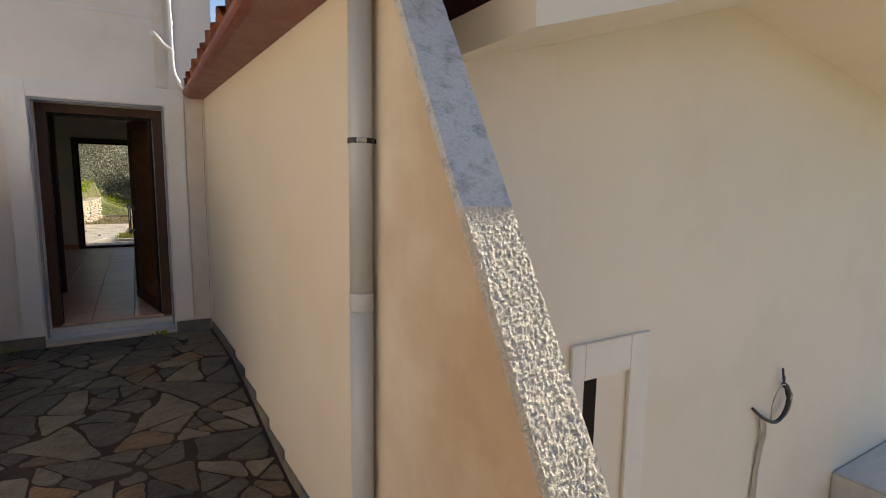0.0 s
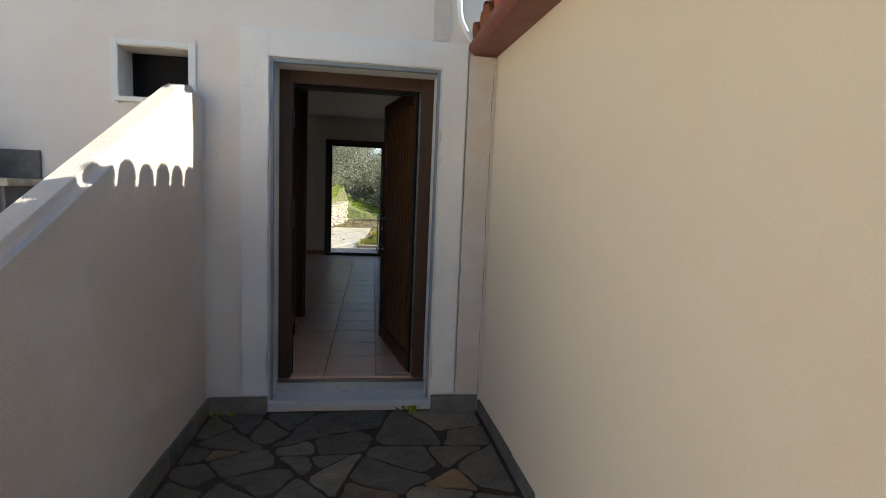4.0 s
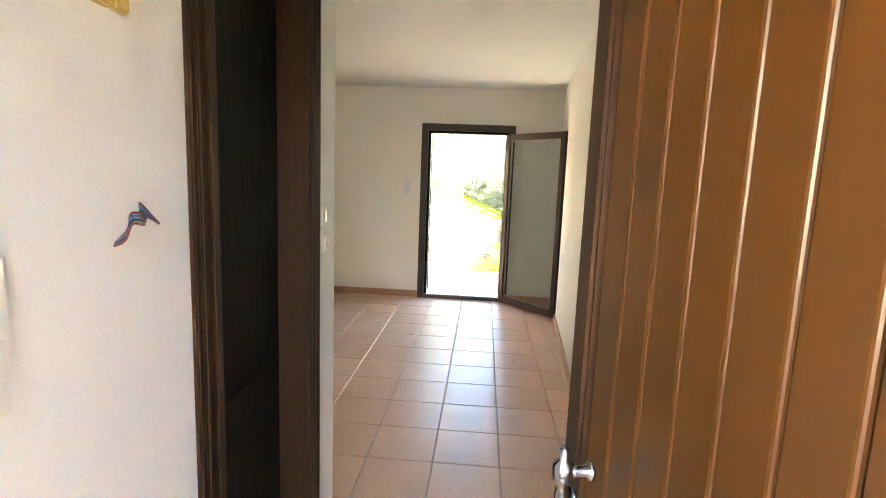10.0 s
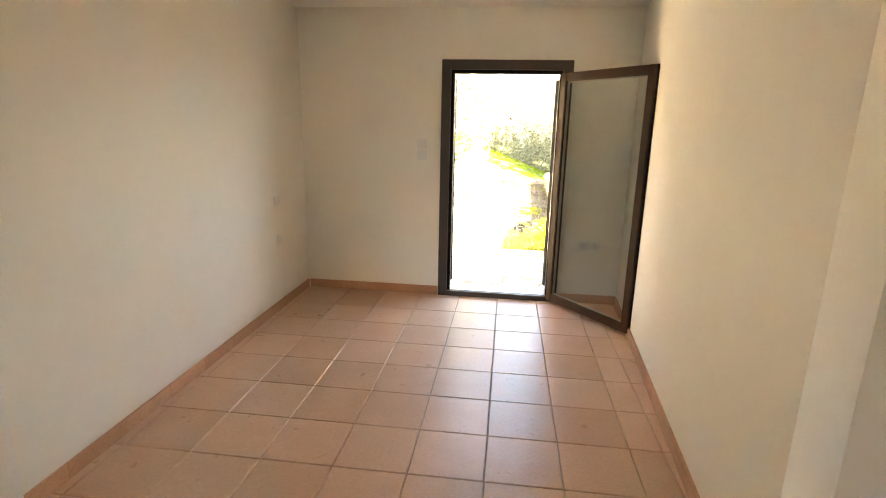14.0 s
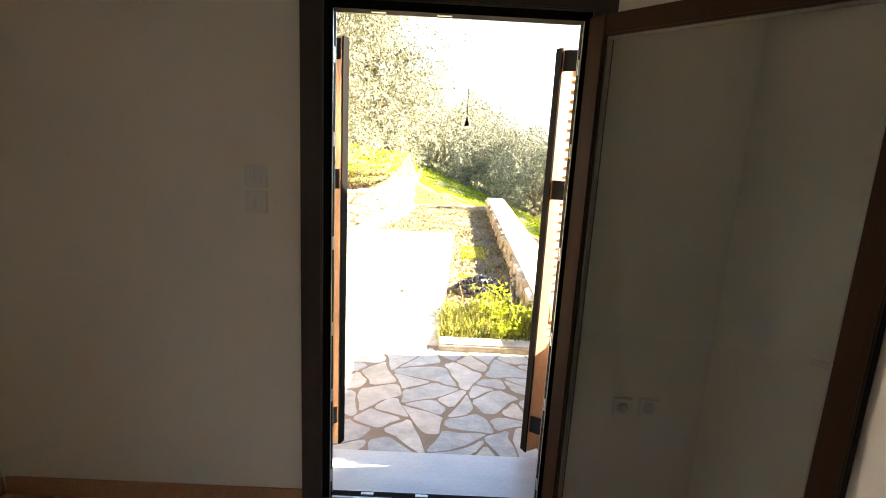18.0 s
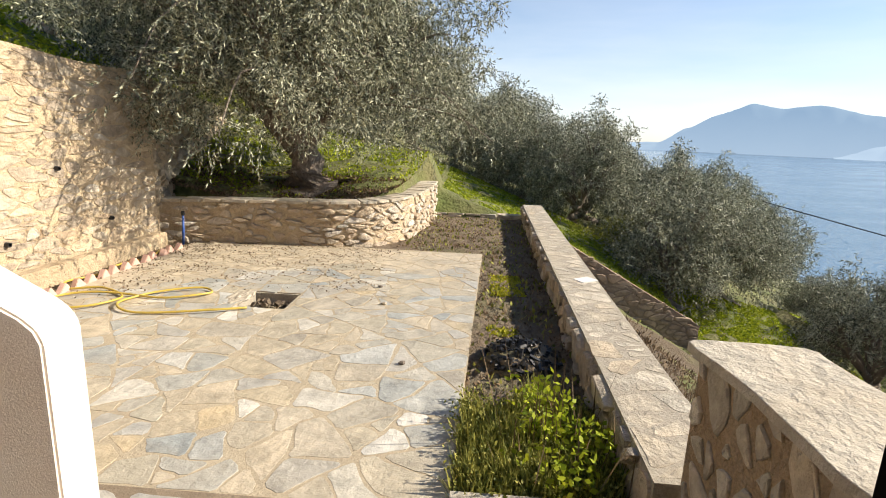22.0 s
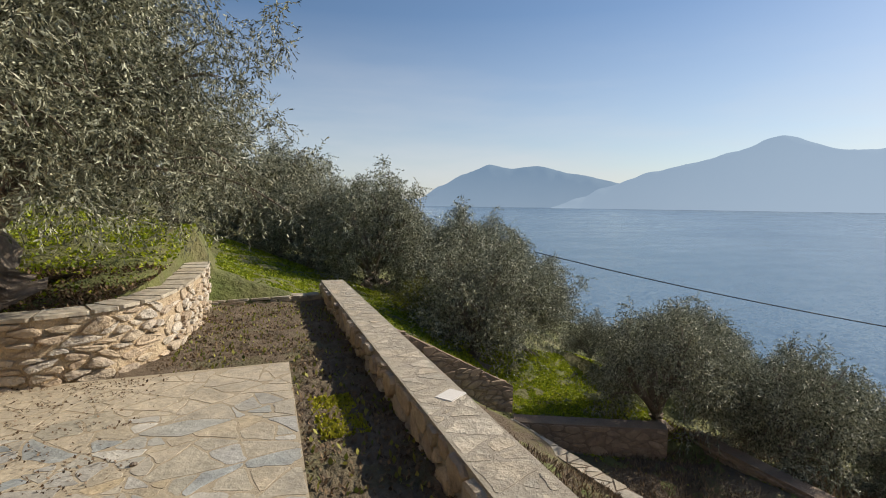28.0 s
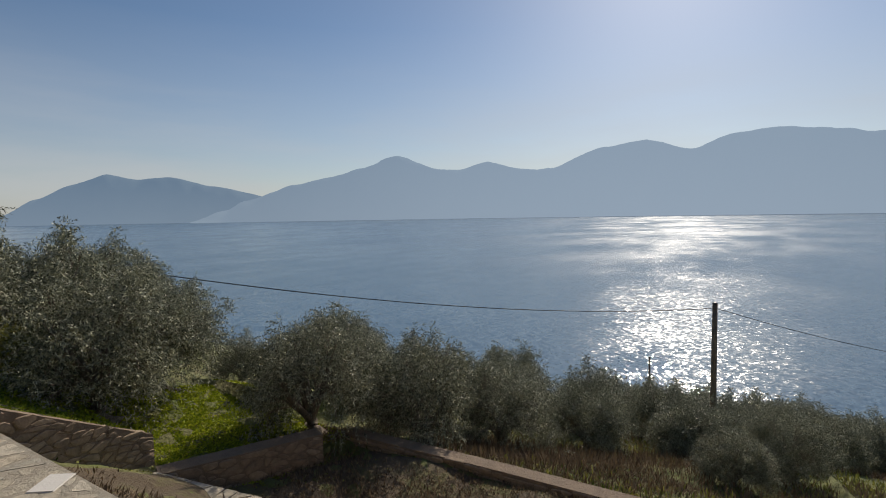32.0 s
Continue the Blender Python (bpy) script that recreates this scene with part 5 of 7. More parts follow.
# pull cord hanging in the terrace doorway
cord = thing("pull_cord", (0.140, 12.02, TTOP - 0.08), "black pull cord with a cone-shaped weight in the doorway", "cord")
bm = bmesh.new()
tube(bm, [(0, 0, 0), (0, 0, -0.315)], 0.0013, 6)
part("string", bm, "black_wire", cord)
bm = bmesh.new()
lathe(bm, [(0.0014, -0.318), (0.0028, -0.326), (0.0086, -0.347), (0.0080, -0.350), (0.0018, -0.351)], steps=12)
part("weight", bm, "rubber", cord, smooth=True)

# chipped and patched plaster at the inner edge of the door band
chips = random.Random(19)
for x, z0, z1 in ((DX0 - 0.016, 0.05, 1.75), (DX1 + 0.016, 0.05, 1.75)):
    z = z0
    while z < z1:
        h, w = chips.uniform(0.06, 0.30), chips.uniform(0.006, 0.014)
        bm = bmesh.new()
        outline = [(x + (w if x > 0 else -w) * (0.4 + 0.6 * chips.random()) * math.cos(a), z + h / 2 + h / 2 * math.sin(a) * chips.uniform(0.8, 1.0)) for a in np.linspace(0, 2 * math.pi, 10)[:-1]]
        prism(bm, outline if x > 0 else outline, "y", FRONT - 0.0265, FRONT - 0.018)
        part("plaster_patch", bm, chips.choice(["rough_plaster", "white_band", "rough_plaster", "roughcast"]), door_band)
        z += h * chips.uniform(0.7, 2.2)
# ---- terrain, sea and distance ----
SEA_Z = -26.0
def smooth_step(a, b, v):
    t = np.clip((v - a) / (b - a), 0, 1)
    return t * t * (3 - 2 * t)

def ground_height(x, y):
    """The hillside: it falls to the right towards the sea, with terraces cut into it."""
    x, y = np.asarray(x, float), np.asarray(y, float)
    nat = -0.36 * (x - 0.3) + 0.25 * np.sin(0.31 * x + 0.2 * y) * smooth_step(3, 9, np.abs(x - 1)) + 0.12 * np.sin(0.9 * y + 0.5 * x)
    nat = np.where(x > 60, nat - 0.08 * (x - 60), nat)
    nat = np.clip(nat, -75, 150)
    z = nat + 0.0
    # terraces below the parapet: a slope, a level strip between two walls, and the grove below
    low = np.where(x < 5.2, -0.95 - 0.53 * (x - 1.45), np.where(x < 8.75, -3.40, nat - 0.45))
    low = low + 0.05 * np.sin(1.7 * x + 2.3 * y)
    z = np.where((x > 1.45) & (y > 11) & (y < 23.05), low + (nat - low) * smooth_step(14, 24, x), z)
    above = np.minimum(nat, -0.22 - 0.545 * (x - 1.4))
    z = np.where((x > 1.4) & (x < 5.3) & (y >= 23.05), above + (nat - above) * smooth_step(23.2, 26, y), z)
    cut = 22.25 - 0.49 * (x - 4.95)
    clover = -2.92 - 0.10 * (x - 5.3) + 0.05 * (y - 22)
    z = np.where((x > 4.9) & (x < 8.75) & (y > cut + 0.36) & (y < 28), clover + (nat - clover) * smooth_step(23.5, 28, y), z)
    bank = 0.44 + 0.20 * (y - 19) + 0.25 * np.maximum(0, -3.2 - x)
    rim = np.interp(x, [-4.2, -2.4, -1.75, -1.35, -1.05, -0.92, -0.80, -0.74], [19.0, 19.2, 19.28, 19.5, 20.0, 20.5, 21.4, 22.6])
    z = np.where((x < -0.74) & (y > rim), bank + (nat - bank) * smooth_step(22, 26, y), z)
    flat = (x > -4.15) & (x <= 1.25) & (y > 12.2) & (y <= np.where(x < -0.74, rim, 19.0))
    z = np.where(flat, -0.34, z)
    z = np.where((x > -0.74) & (x <= 1.35) & (y >= 18.9) & (y < 22.4), -0.34, z)
    z = np.where((x <= -4.15) & (y < 18.95), 1.95 + 0.48 * (-4.15 - x), z)
    house = (x > -4.4) & (x < 1.75) & (y <= 12.3)
    z = np.where(house, -0.45, z)
    z = np.where((x >= 1.3) & (y < 8.0) & (x < 13.5), np.minimum(z, -3.75), z)
    z = np.where((x >= 1.45) & (y >= 8.0) & (y <= 11.0) & (x < 8.75), np.minimum(z, -3.0), z)
    return z

def spaced(lo, fine0, fine1, hi, step, grow):
    v = list(np.arange(fine0, fine1, step))
    s, p = step, fine1
    while p < hi:
        v.append(p)
        s *= grow
        p += s
    v.append(hi)
    s, p, left = step, fine0, []
    while p > lo:
        s *= grow
        p -= s
        left.append(max(p, lo))
    return np.array(sorted(set(left + v)))
gx, gy = spaced(-1500, -8, 14, 4700, 0.25, 1.16), spaced(-1500, 9, 30, 4700, 0.25, 1.16)
XX, YY = np.meshgrid(gx, gy, indexing="ij")
ZZ = ground_height(XX, YY)
ZZ = ZZ + 0.03 * np.random.RandomState(3).standard_normal(ZZ.shape) * (np.abs(ZZ + 0.34) > 0.02)
nx_, ny_ = len(gx), len(gy)
idx = np.arange(nx_ * ny_).reshape(nx_, ny_)
faces = np.stack([idx[:-1, :-1], idx[1:, :-1], idx[1:, 1:], idx[:-1, 1:]], -1).reshape(-1, 4)
ground = from_arrays("ground", np.stack([XX, YY, ZZ], -1).reshape(-1, 3).tolist(), faces.tolist(), "ground", smooth=True)
structure(ground, "grassy hillside of an olive grove falling to the sea", "ground")
sea = structure(from_arrays("water", [(-1500, -4500, SEA_Z), (4800, -4500, SEA_Z), (4800, 4800, SEA_Z), (-1500, 4800, SEA_Z)], [(0, 1, 2, 3)], "water"),
                "calm blue sea with sun glitter", "sea")

def ridge(name, crest, dist, material, label, depth=300):
    """A far range of hills: its crest runs smoothly from saddle to summit (heading and height in degrees, as seen from the terrace)."""
    crest = [(h, math.tan(radians(e)) * (dist + depth) + 27.4) for h, e in crest]
    hs = np.arange(crest[0][0], crest[-1][0], 0.3)
    cx, cz = np.array(crest).T
    k = np.clip(np.searchsorted(cx, hs, "right") - 1, 0, len(cx) - 2)
    t = (hs - cx[k]) / (cx[k + 1] - cx[k])
    t = 0.35 * t + 0.65 * t * t * (3 - 2 * t)
    z = cz[k] + (cz[k + 1] - cz[k]) * t
    z = z + 6 * np.array([noise.noise(Vector((h * 0.8, dist, 0))) for h in hs]) * (z > 15) + 2.5 * np.array([noise.noise(Vector((h * 3.1, dist, 4))) for h in hs]) * (z > 15)
    verts, faces = [], []
    rows = 8
    for r in range(rows):
        f = r / (rows - 1)
        for h, zz in zip(hs, z):
            d = dist + depth * f + 60 * noise.noise(Vector((h * 0.7, f * 3, 1))) * f
            verts.append((d * math.sin(radians(h)), d * math.cos(radians(h)), SEA_Z + zz * math.sin(f * math.pi / 2) if f else SEA_Z - 4))
    n = len(hs)
    for r in range(rows - 1):
        for k in range(n - 1):
            faces.append((r * n + k, r * n + k + 1, (r + 1) * n + k + 1, (r + 1) * n + k))
    return structure(from_arrays(name, verts, faces, material, smooth=True), label, "hills")
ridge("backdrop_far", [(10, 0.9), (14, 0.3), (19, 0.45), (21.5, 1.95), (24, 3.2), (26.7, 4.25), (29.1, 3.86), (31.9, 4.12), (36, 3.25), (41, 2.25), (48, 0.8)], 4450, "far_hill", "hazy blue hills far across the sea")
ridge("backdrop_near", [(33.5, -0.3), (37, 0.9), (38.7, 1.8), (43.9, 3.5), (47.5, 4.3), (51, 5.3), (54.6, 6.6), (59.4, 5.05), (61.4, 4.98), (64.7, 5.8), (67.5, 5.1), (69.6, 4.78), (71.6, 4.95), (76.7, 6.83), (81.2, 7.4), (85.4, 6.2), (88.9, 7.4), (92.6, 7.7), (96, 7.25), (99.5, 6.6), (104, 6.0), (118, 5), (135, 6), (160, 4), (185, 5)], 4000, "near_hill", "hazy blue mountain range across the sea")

# ---- stones ----
def clip_poly(poly, nx, ny, c):
    """The part of a convex polygon where nx * x + ny * y <= c."""
    out = []
    for k in range(len(poly)):
        (ax, ay), (bx, by) = poly[k], poly[(k + 1) % len(poly)]
        da, db = nx * ax + ny * ay - c, nx * bx + ny * by - c
        if da <= 0:
            out.append((ax, ay))
        if (da < 0) != (db < 0) and abs(da - db) > 1e-9:
            t = da / (da - db)
            out.append((ax + t * (bx - ax), ay + t * (by - ay)))
    return out

def poly_area(poly):
    return 0.5 * abs(sum(poly[a][0] * poly[(a + 1) % len(poly)][1] - poly[(a + 1) % len(poly)][0] * poly[a][1] for a in range(len(poly))))

def crazy_cells(region, step, joint, rng, stretch=1.35, holes=()):
    """Irregular broken flagstones that fill a convex region: it is broken in two again and again."""
    todo, done = [orient(list(region))], []
    for hx0, hx1, hy0, hy1 in holes:
        cut = []
        for poly in todo:
            cut += [clip_poly(poly, 1, 0, hx0), clip_poly(poly, -1, 0, -hx1),
                    clip_poly(clip_poly(clip_poly(poly, 1, 0, hx1), -1, 0, -hx0), 0, 1, hy0), clip_poly(clip_poly(clip_poly(poly, 1, 0, hx1), -1, 0, -hx0), 0, -1, -hy1)]
        todo = [c for c in cut if len(c) >= 3]
    goal = step * step * stretch
    while todo:
        poly = todo.pop()
        area = poly_area(poly)
        long_ = max(math.hypot(p[0] - q[0], p[1] - q[1]) for p in poly for q in poly)
        if area < goal * rng.choice((0.5, 0.8, 1.2, 1.8, 2.6)) and long_ < 2.15 * math.sqrt(area):
            done.append(poly)
            continue
        # break across the longer way, at a slant
        a, b = max(((p, q) for p in poly for q in poly), key=lambda w: math.hypot(w[0][0] - w[1][0], w[0][1] - w[1][1]))
        way = math.atan2(b[1] - a[1], b[0] - a[0]) + rng.uniform(-0.62, 0.62)
        f = rng.uniform(0.36, 0.64)
        cx = sum(p[0] for p in poly) / len(poly) * 0.5 + (a[0] + (b[0] - a[0]) * f) * 0.5
        cy = sum(p[1] for p in poly) / len(poly) * 0.5 + (a[1] + (b[1] - a[1]) * f) * 0.5
        nx, ny = math.cos(way), math.sin(way)
        c = nx * cx + ny * cy
        one, two = clip_poly(poly, nx, ny, c), clip_poly(poly, -nx, -ny, -c)
        if len(one) < 3 or len(two) < 3:
            done.append(poly)
            continue
        todo += [one, two]
    cells = []
    for poly in done:
        poly = orient(poly)
        shrunk = poly
        for k in range(len(poly)):
            (ax, ay), (bx, by) = poly[k], poly[(k + 1) % len(poly)]
            L = math.hypot(bx - ax, by - ay)
            if L < 1e-5 or len(shrunk) < 3:
                continue
            turn = rng.uniform(-0.05, 0.05)
            nx, ny = (by - ay) / L, -(bx - ax) / L
            nx, ny = nx * math.cos(turn) - ny * math.sin(turn), nx * math.sin(turn) + ny * math.cos(turn)
            mx, my = (ax + bx) / 2, (ay + by) / 2
            shrunk = clip_poly(shrunk, nx, ny, nx * mx + ny * my - joint * rng.uniform(0.35, 0.8))
        # knock off a sharp corner here and there
        if len(shrunk) >= 3 and rng.random() < 0.75:
            for _ in range(rng.choice((1, 1, 2))):
                if len(shrunk) < 3:
                    break
                k = rng.randrange(len(shrunk))
                p = shrunk[k]
                gx_, gy_ = sum(q[0] for q in shrunk) / len(shrunk), sum(q[1] for q in shrunk) / len(shrunk)
                d = math.hypot(p[0] - gx_, p[1] - gy_)
                if d > 0.05:
                    a = math.atan2(p[1] - gy_, p[0] - gx_) + rng.uniform(-0.4, 0.4)
                    nx, ny = math.cos(a), math.sin(a)
                    shrunk = clip_poly(shrunk, nx, ny, nx * gx_ + ny * gy_ + d * rng.uniform(0.62, 0.85))
        if len(shrunk) >= 3 and poly_area(shrunk) > 0.002:
            cells.append(shrunk)
    return cells

def flag_mesh(poly, z, thick, rng, rough=0.014, lift=0.0, warp=0.0, bounds=(), edge=0.0018):
    cx, cy = sum(p[0] for p in poly) / len(poly), sum(p[1] for p in poly) / len(poly)
    ring = []
    def bend(p):
        # the joints wander
        if not warp:
            return p
        w = noise.noise_vector(Vector((p.x * 3.2, p.y * 3.2, 3.0))) * warp + noise.noise_vector(Vector((p.x * 11, p.y * 11, 9.0))) * warp * 0.3
        k = 1.0
        for a in range(len(bounds)):
            (ax, ay), (bx, by) = bounds[a], bounds[(a + 1) % len(bounds)]
            L = math.hypot(bx - ax, by - ay)
            k = min(k, abs((bx - ax) * (p.y - ay) - (by - ay) * (p.x - ax)) / L / 0.14)
        return p + Vector((w.x, w.y, 0)) * k
    for k in range(len(poly)):
        a, b = Vector((*poly[k], 0)), Vector((*poly[(k + 1) % len(poly)], 0))
        L = (b - a).length
        if L < 0.02:
            ring.append(bend(a))
            continue
        c = min(0.022, L * 0.2)
        ring.append(bend(a + (b - a) * (c / L)))
        cuts = int(L / 0.10)
        for q in range(1, cuts + 1):
            ring.append(bend(a + (b - a) * (q + rng.uniform(-0.2, 0.2)) / (cuts + 1) + Vector((cx - a.x, cy - a.y, 0)).normalized() * rng.uniform(0, rough * 0.7)))
        ring.append(bend(b - (b - a) * (c / L)))
    tx, ty = rng.uniform(-0.003, 0.003), rng.uniform(-0.003, 0.003)
    n = len(ring)
    vs, fs = [], []
    for f, dz in ((1.0, -thick), (1.0, -edge), (0.988, 0.0)):
        for p in ring:
            x, y = (p.x - cx) * f, (p.y - cy) * f
            vs.append((x, y, (z(x + cx, y + cy) if callable(z) else z) + lift + dz + (tx * x + ty * y)))
    for r in range(2):
        for k in range(n):
            j = (k + 1) % n
            fs.append((r * n + k, r * n + j, (r + 1) * n + j, (r + 1) * n + k))
    fs.append(tuple(range(2 * n, 3 * n)))
    return vs, fs, (cx, cy)

def orient(poly):
    s = sum(poly[a][0] * poly[(a + 1) % len(poly)][1] - poly[(a + 1) % len(poly)][0] * poly[a][1] for a in range(len(poly)))
    return poly if s > 0 else poly[::-1]

def pave(parent, cells, z, material, rng, name="paving_stone", near=None, limit=300, warp=0.0, bounds=(), edge=0.0018):
    """Lay the stones: the nearest as pieces of their own, the rest as one sheet."""
    cells = [orient(c) for c in cells]
    if near:
        cells.sort(key=lambda c: math.hypot(sum(p[0] for p in c) / len(c) - near[0], sum(p[1] for p in c) / len(c) - near[1]))
    rest_v, rest_f = [], []
    for k, poly in enumerate(cells):
        vs, fs, (cx, cy) = flag_mesh(poly, z, 0.035, rng, lift=rng.uniform(-0.001, 0.0015), warp=warp, bounds=bounds, edge=edge)
        if k < limit:
            me = bpy.data.meshes.new(name)
            me.from_pydata(vs, [], fs)
            me.materials.append(M[material])
            ob = new(name, me)
            ob.location = (cx, cy, 0)
            ob.parent = parent
        else:
            o = len(rest_v)
            rest_v += [(a + cx, b + cy, c) for a, b, c in vs]
            rest_f += [tuple(i + o for i in f) for f in fs]
    if rest_v:
        tagged(from_arrays(name + "s_far", rest_v, rest_f, material, parent), kind="stuff")

class Line2:
    """A line of points on the plan, by the length along it, with the normal to its left or right."""
    def __init__(self, pts, side=1):
        self.p = [Vector((*q, 0)) for q in pts]
        self.s = [0.0]
        for a, b in zip(self.p, self.p[1:]):
            self.s.append(self.s[-1] + (b - a).length)
        self.side = side
    def at(self, s):
        k = max(0, min(len(self.p) - 2, next((i for i in range(len(self.p) - 1) if self.s[i + 1] >= s), len(self.p) - 2)))
        a, b = self.p[k], self.p[k + 1]
        u = (b - a).normalized()
        return a + u * (s - self.s[k]), Vector((-u.y, u.x, 0)) * self.side

def rubble(parent, line, zlow, ztop, material, rng, mean_l=0.26, mean_h=0.11, depth=0.10, proud=0.02, joint=0.014, limit=300, name="stone", joined="rubble_joined", s_from=0.0, wave=0.06):
    """Courses of uneven stones on the face of a wall. zlow and ztop may follow the line."""
    total = line.s[-1]
    zl = zlow if callable(zlow) else (lambda s: zlow)
    zt = ztop if callable(ztop) else (lambda s: ztop)
    zmax = max(zt(total * k / 20) for k in range(21))
    zmin = min(zl(total * k / 20) for k in range(21))
    z = zmin
    stones = []
    while z < zmax - 0.02:
        h = min(mean_h * rng.uniform(0.55, 1.5), zmax - z)
        s = s_from - rng.uniform(0, mean_l)
        while s < total:
            w = mean_l * rng.uniform(0.4, 1.75)
            a, b = max(s, s_from), min(s + w, total)
            m_ = (a + b) / 2
            lo, hi = max(z, zl(m_)), min(z + h, zt(m_))
            if b - a > 0.05 and hi - lo > 0.03:
                stones.append((a, b, lo, hi))
                if hi - lo > 0.12 and rng.random() < 0.25:
                    stones.pop()
                    mid = lo + (hi - lo) * rng.uniform(0.4, 0.6)
                    stones += [(a, b, lo, mid), (a, b, mid, hi)]
            s += w
        z += h
    rest_v, rest_f = [], []
    stones.sort(key=lambda q: -(q[1] - q[0]) * (q[3] - q[2])) if len(stones) > limit else None
    for k, (a, b, lo, hi) in enumerate(stones):
        j = joint / 2
        out = proud * rng.uniform(0.3, 1.6)
        sway = wave * noise.noise(Vector((a * 0.9, lo * 1.3, 7.0)))
        lo, hi = lo + sway, hi + sway
        corners = [(a + j, lo + j), (b - j, lo + j), (b - j, hi - j), (a + j, hi - j)]
        jit = min(0.022, (hi - lo) * 0.16)
        corners = [(s + rng.uniform(-jit, jit) * 0.8, zz + rng.uniform(-jit, jit)) for s, zz in corners]
        # cut the corners to an eight-sided outline
        ring = []
        for c in range(4):
            p, q = corners[c], corners[(c + 1) % 4]
            f = rng.uniform(0.10, 0.28)
            ring.append((p[0] + (q[0] - p[0]) * f, p[1] + (q[1] - p[1]) * f))
            f = rng.uniform(0.72, 0.90)
            ring.append((p[0] + (q[0] - p[0]) * f, p[1] + (q[1] - p[1]) * f))
        cs, cz = (a + b) / 2, (lo + hi) / 2
        base, nrm = line.at(cs)
        vs = []
        for f, d in ((1.0, -depth), (1.0, out * 0.45), (0.80, out)):
            for s, zz in ring:
                p, nn = line.at(cs + (s - cs) * f)
                q = p + nn * (d + (rng.uniform(-0.006, 0.006) if f < 1 else 0))
                vs.append((q.x, q.y, cz + (zz - cz) * f))
        fs = []
        n = len(ring)
        for r in range(2):
            for c in range(n):
                e = (c + 1) % n
                fs.append((r * n + c, r * n + e, (r + 1) * n + e, (r + 1) * n + c) if line.side < 0 else (r * n + e, r * n + c, (r + 1) * n + c, (r + 1) * n + e))
        fs.append(tuple(range(2 * n, 3 * n)) if line.side < 0 else tuple(range(3 * n - 1, 2 * n - 1, -1)))
        if k < limit:
            me = bpy.data.meshes.new(name)
            me.from_pydata([(x - base.x, y - base.y, zz - cz) for x, y, zz in vs], [], fs)
            me.materials.append(M[material])
            ob = new(name, me)
            ob.location = (base.x, base.y, cz)
            ob.parent = parent
        else:
            o = len(rest_v)
            rest_v += vs
            rest_f += [tuple(i + o for i in f) for f in fs]
    if rest_v:
        tagged(from_arrays("small_stones", rest_v, rest_f, joined, parent), kind="stuff")

def rubble_face(parent, line, zlow, ztop, material, rng, step, flat=1.7, joint=0.022, depth=0.08, proud=0.02, limit=300, joined="rubble_joined", s_from=0.0):
    """Stones of uneven outline, broken to fit one another, set in the mortar of a wall's face."""
    zt = ztop if callable(ztop) else (lambda s: ztop)
    total = line.s[-1]
    zmax = max(zt(total * k / 20) for k in range(21))
    cells = crazy_cells([(s_from / flat, zlow), (total / flat, zlow), (total / flat, zmax), (s_from / flat, zmax)], step, joint, rng, 1.0)
    cells = [orient([(s * flat, z) for s, z in c]) for c in cells]
    cells.sort(key=lambda c: -poly_area(c))
    rest_v, rest_f = [], []
    for k, poly in enumerate(cells):
        cs, cz = sum(p[0] for p in poly) / len(poly), sum(p[1] for p in poly) / len(poly)
        if cz > zt(cs) - 0.02:
            continue
        ring = []
        for i in range(len(poly)):
            a, b = Vector((*poly[i], 0)), Vector((*poly[(i + 1) % len(poly)], 0))
            cuts = 2 if (b - a).length > 0.05 else 1
            for q in range(cuts):
                p = a.lerp(b, (q + 0.5) / cuts)
                w = noise.noise_vector(Vector((p.x * 6, p.y * 6, 5.0))) * 0.020 + noise.noise_vector(Vector((p.x * 21, p.y * 21, 2.0))) * 0.006
                ring.append((p.x + w.x, min(p.y + 0.7 * w.y, zt(cs) - 0.004)))
        out = proud * rng.uniform(0.1, 1.7)
        tip = rng.uniform(-2.5, 2.5) * proud
        base, _ = line.at(cs)
        vs = []
        for f, d in ((1.0, -depth), (1.0, out * 0.25), (0.90, out * 0.85), (0.62, out)):
            for s, z in ring:
                p, nn = line.at(cs + (s - cs) * f)
                q = p + nn * (d + (tip * (z - cz) + rng.uniform(-0.004, 0.004) if f < 1 else 0))
                vs.append((q.x, q.y, cz + (z - cz) * f))
        n, fs = len(ring), []
        for r in range(3):
            for c in range(n):
                e = (c + 1) % n
                fs.append((r * n + c, r * n + e, (r + 1) * n + e, (r + 1) * n + c) if line.side < 0 else (r * n + e, r * n + c, (r + 1) * n + c, (r + 1) * n + e))
        fs.append(tuple(range(3 * n, 4 * n)) if line.side < 0 else tuple(range(4 * n - 1, 3 * n - 1, -1)))
        if k < limit:
            me = bpy.data.meshes.new("stone")
            me.from_pydata([(x - base.x, y - base.y, z - cz) for x, y, z in vs], [], fs)
            me.materials.append(M[material])
            ob = new("stone", me)
            ob.location = (base.x, base.y, cz)
            ob.parent = parent
        else:
            o = len(rest_v)
            rest_v += vs
            rest_f += [tuple(i + o for i in f) for f in fs]
    if rest_v:
        tagged(from_arrays("small_stones", rest_v, rest_f, joined, parent), kind="stuff")

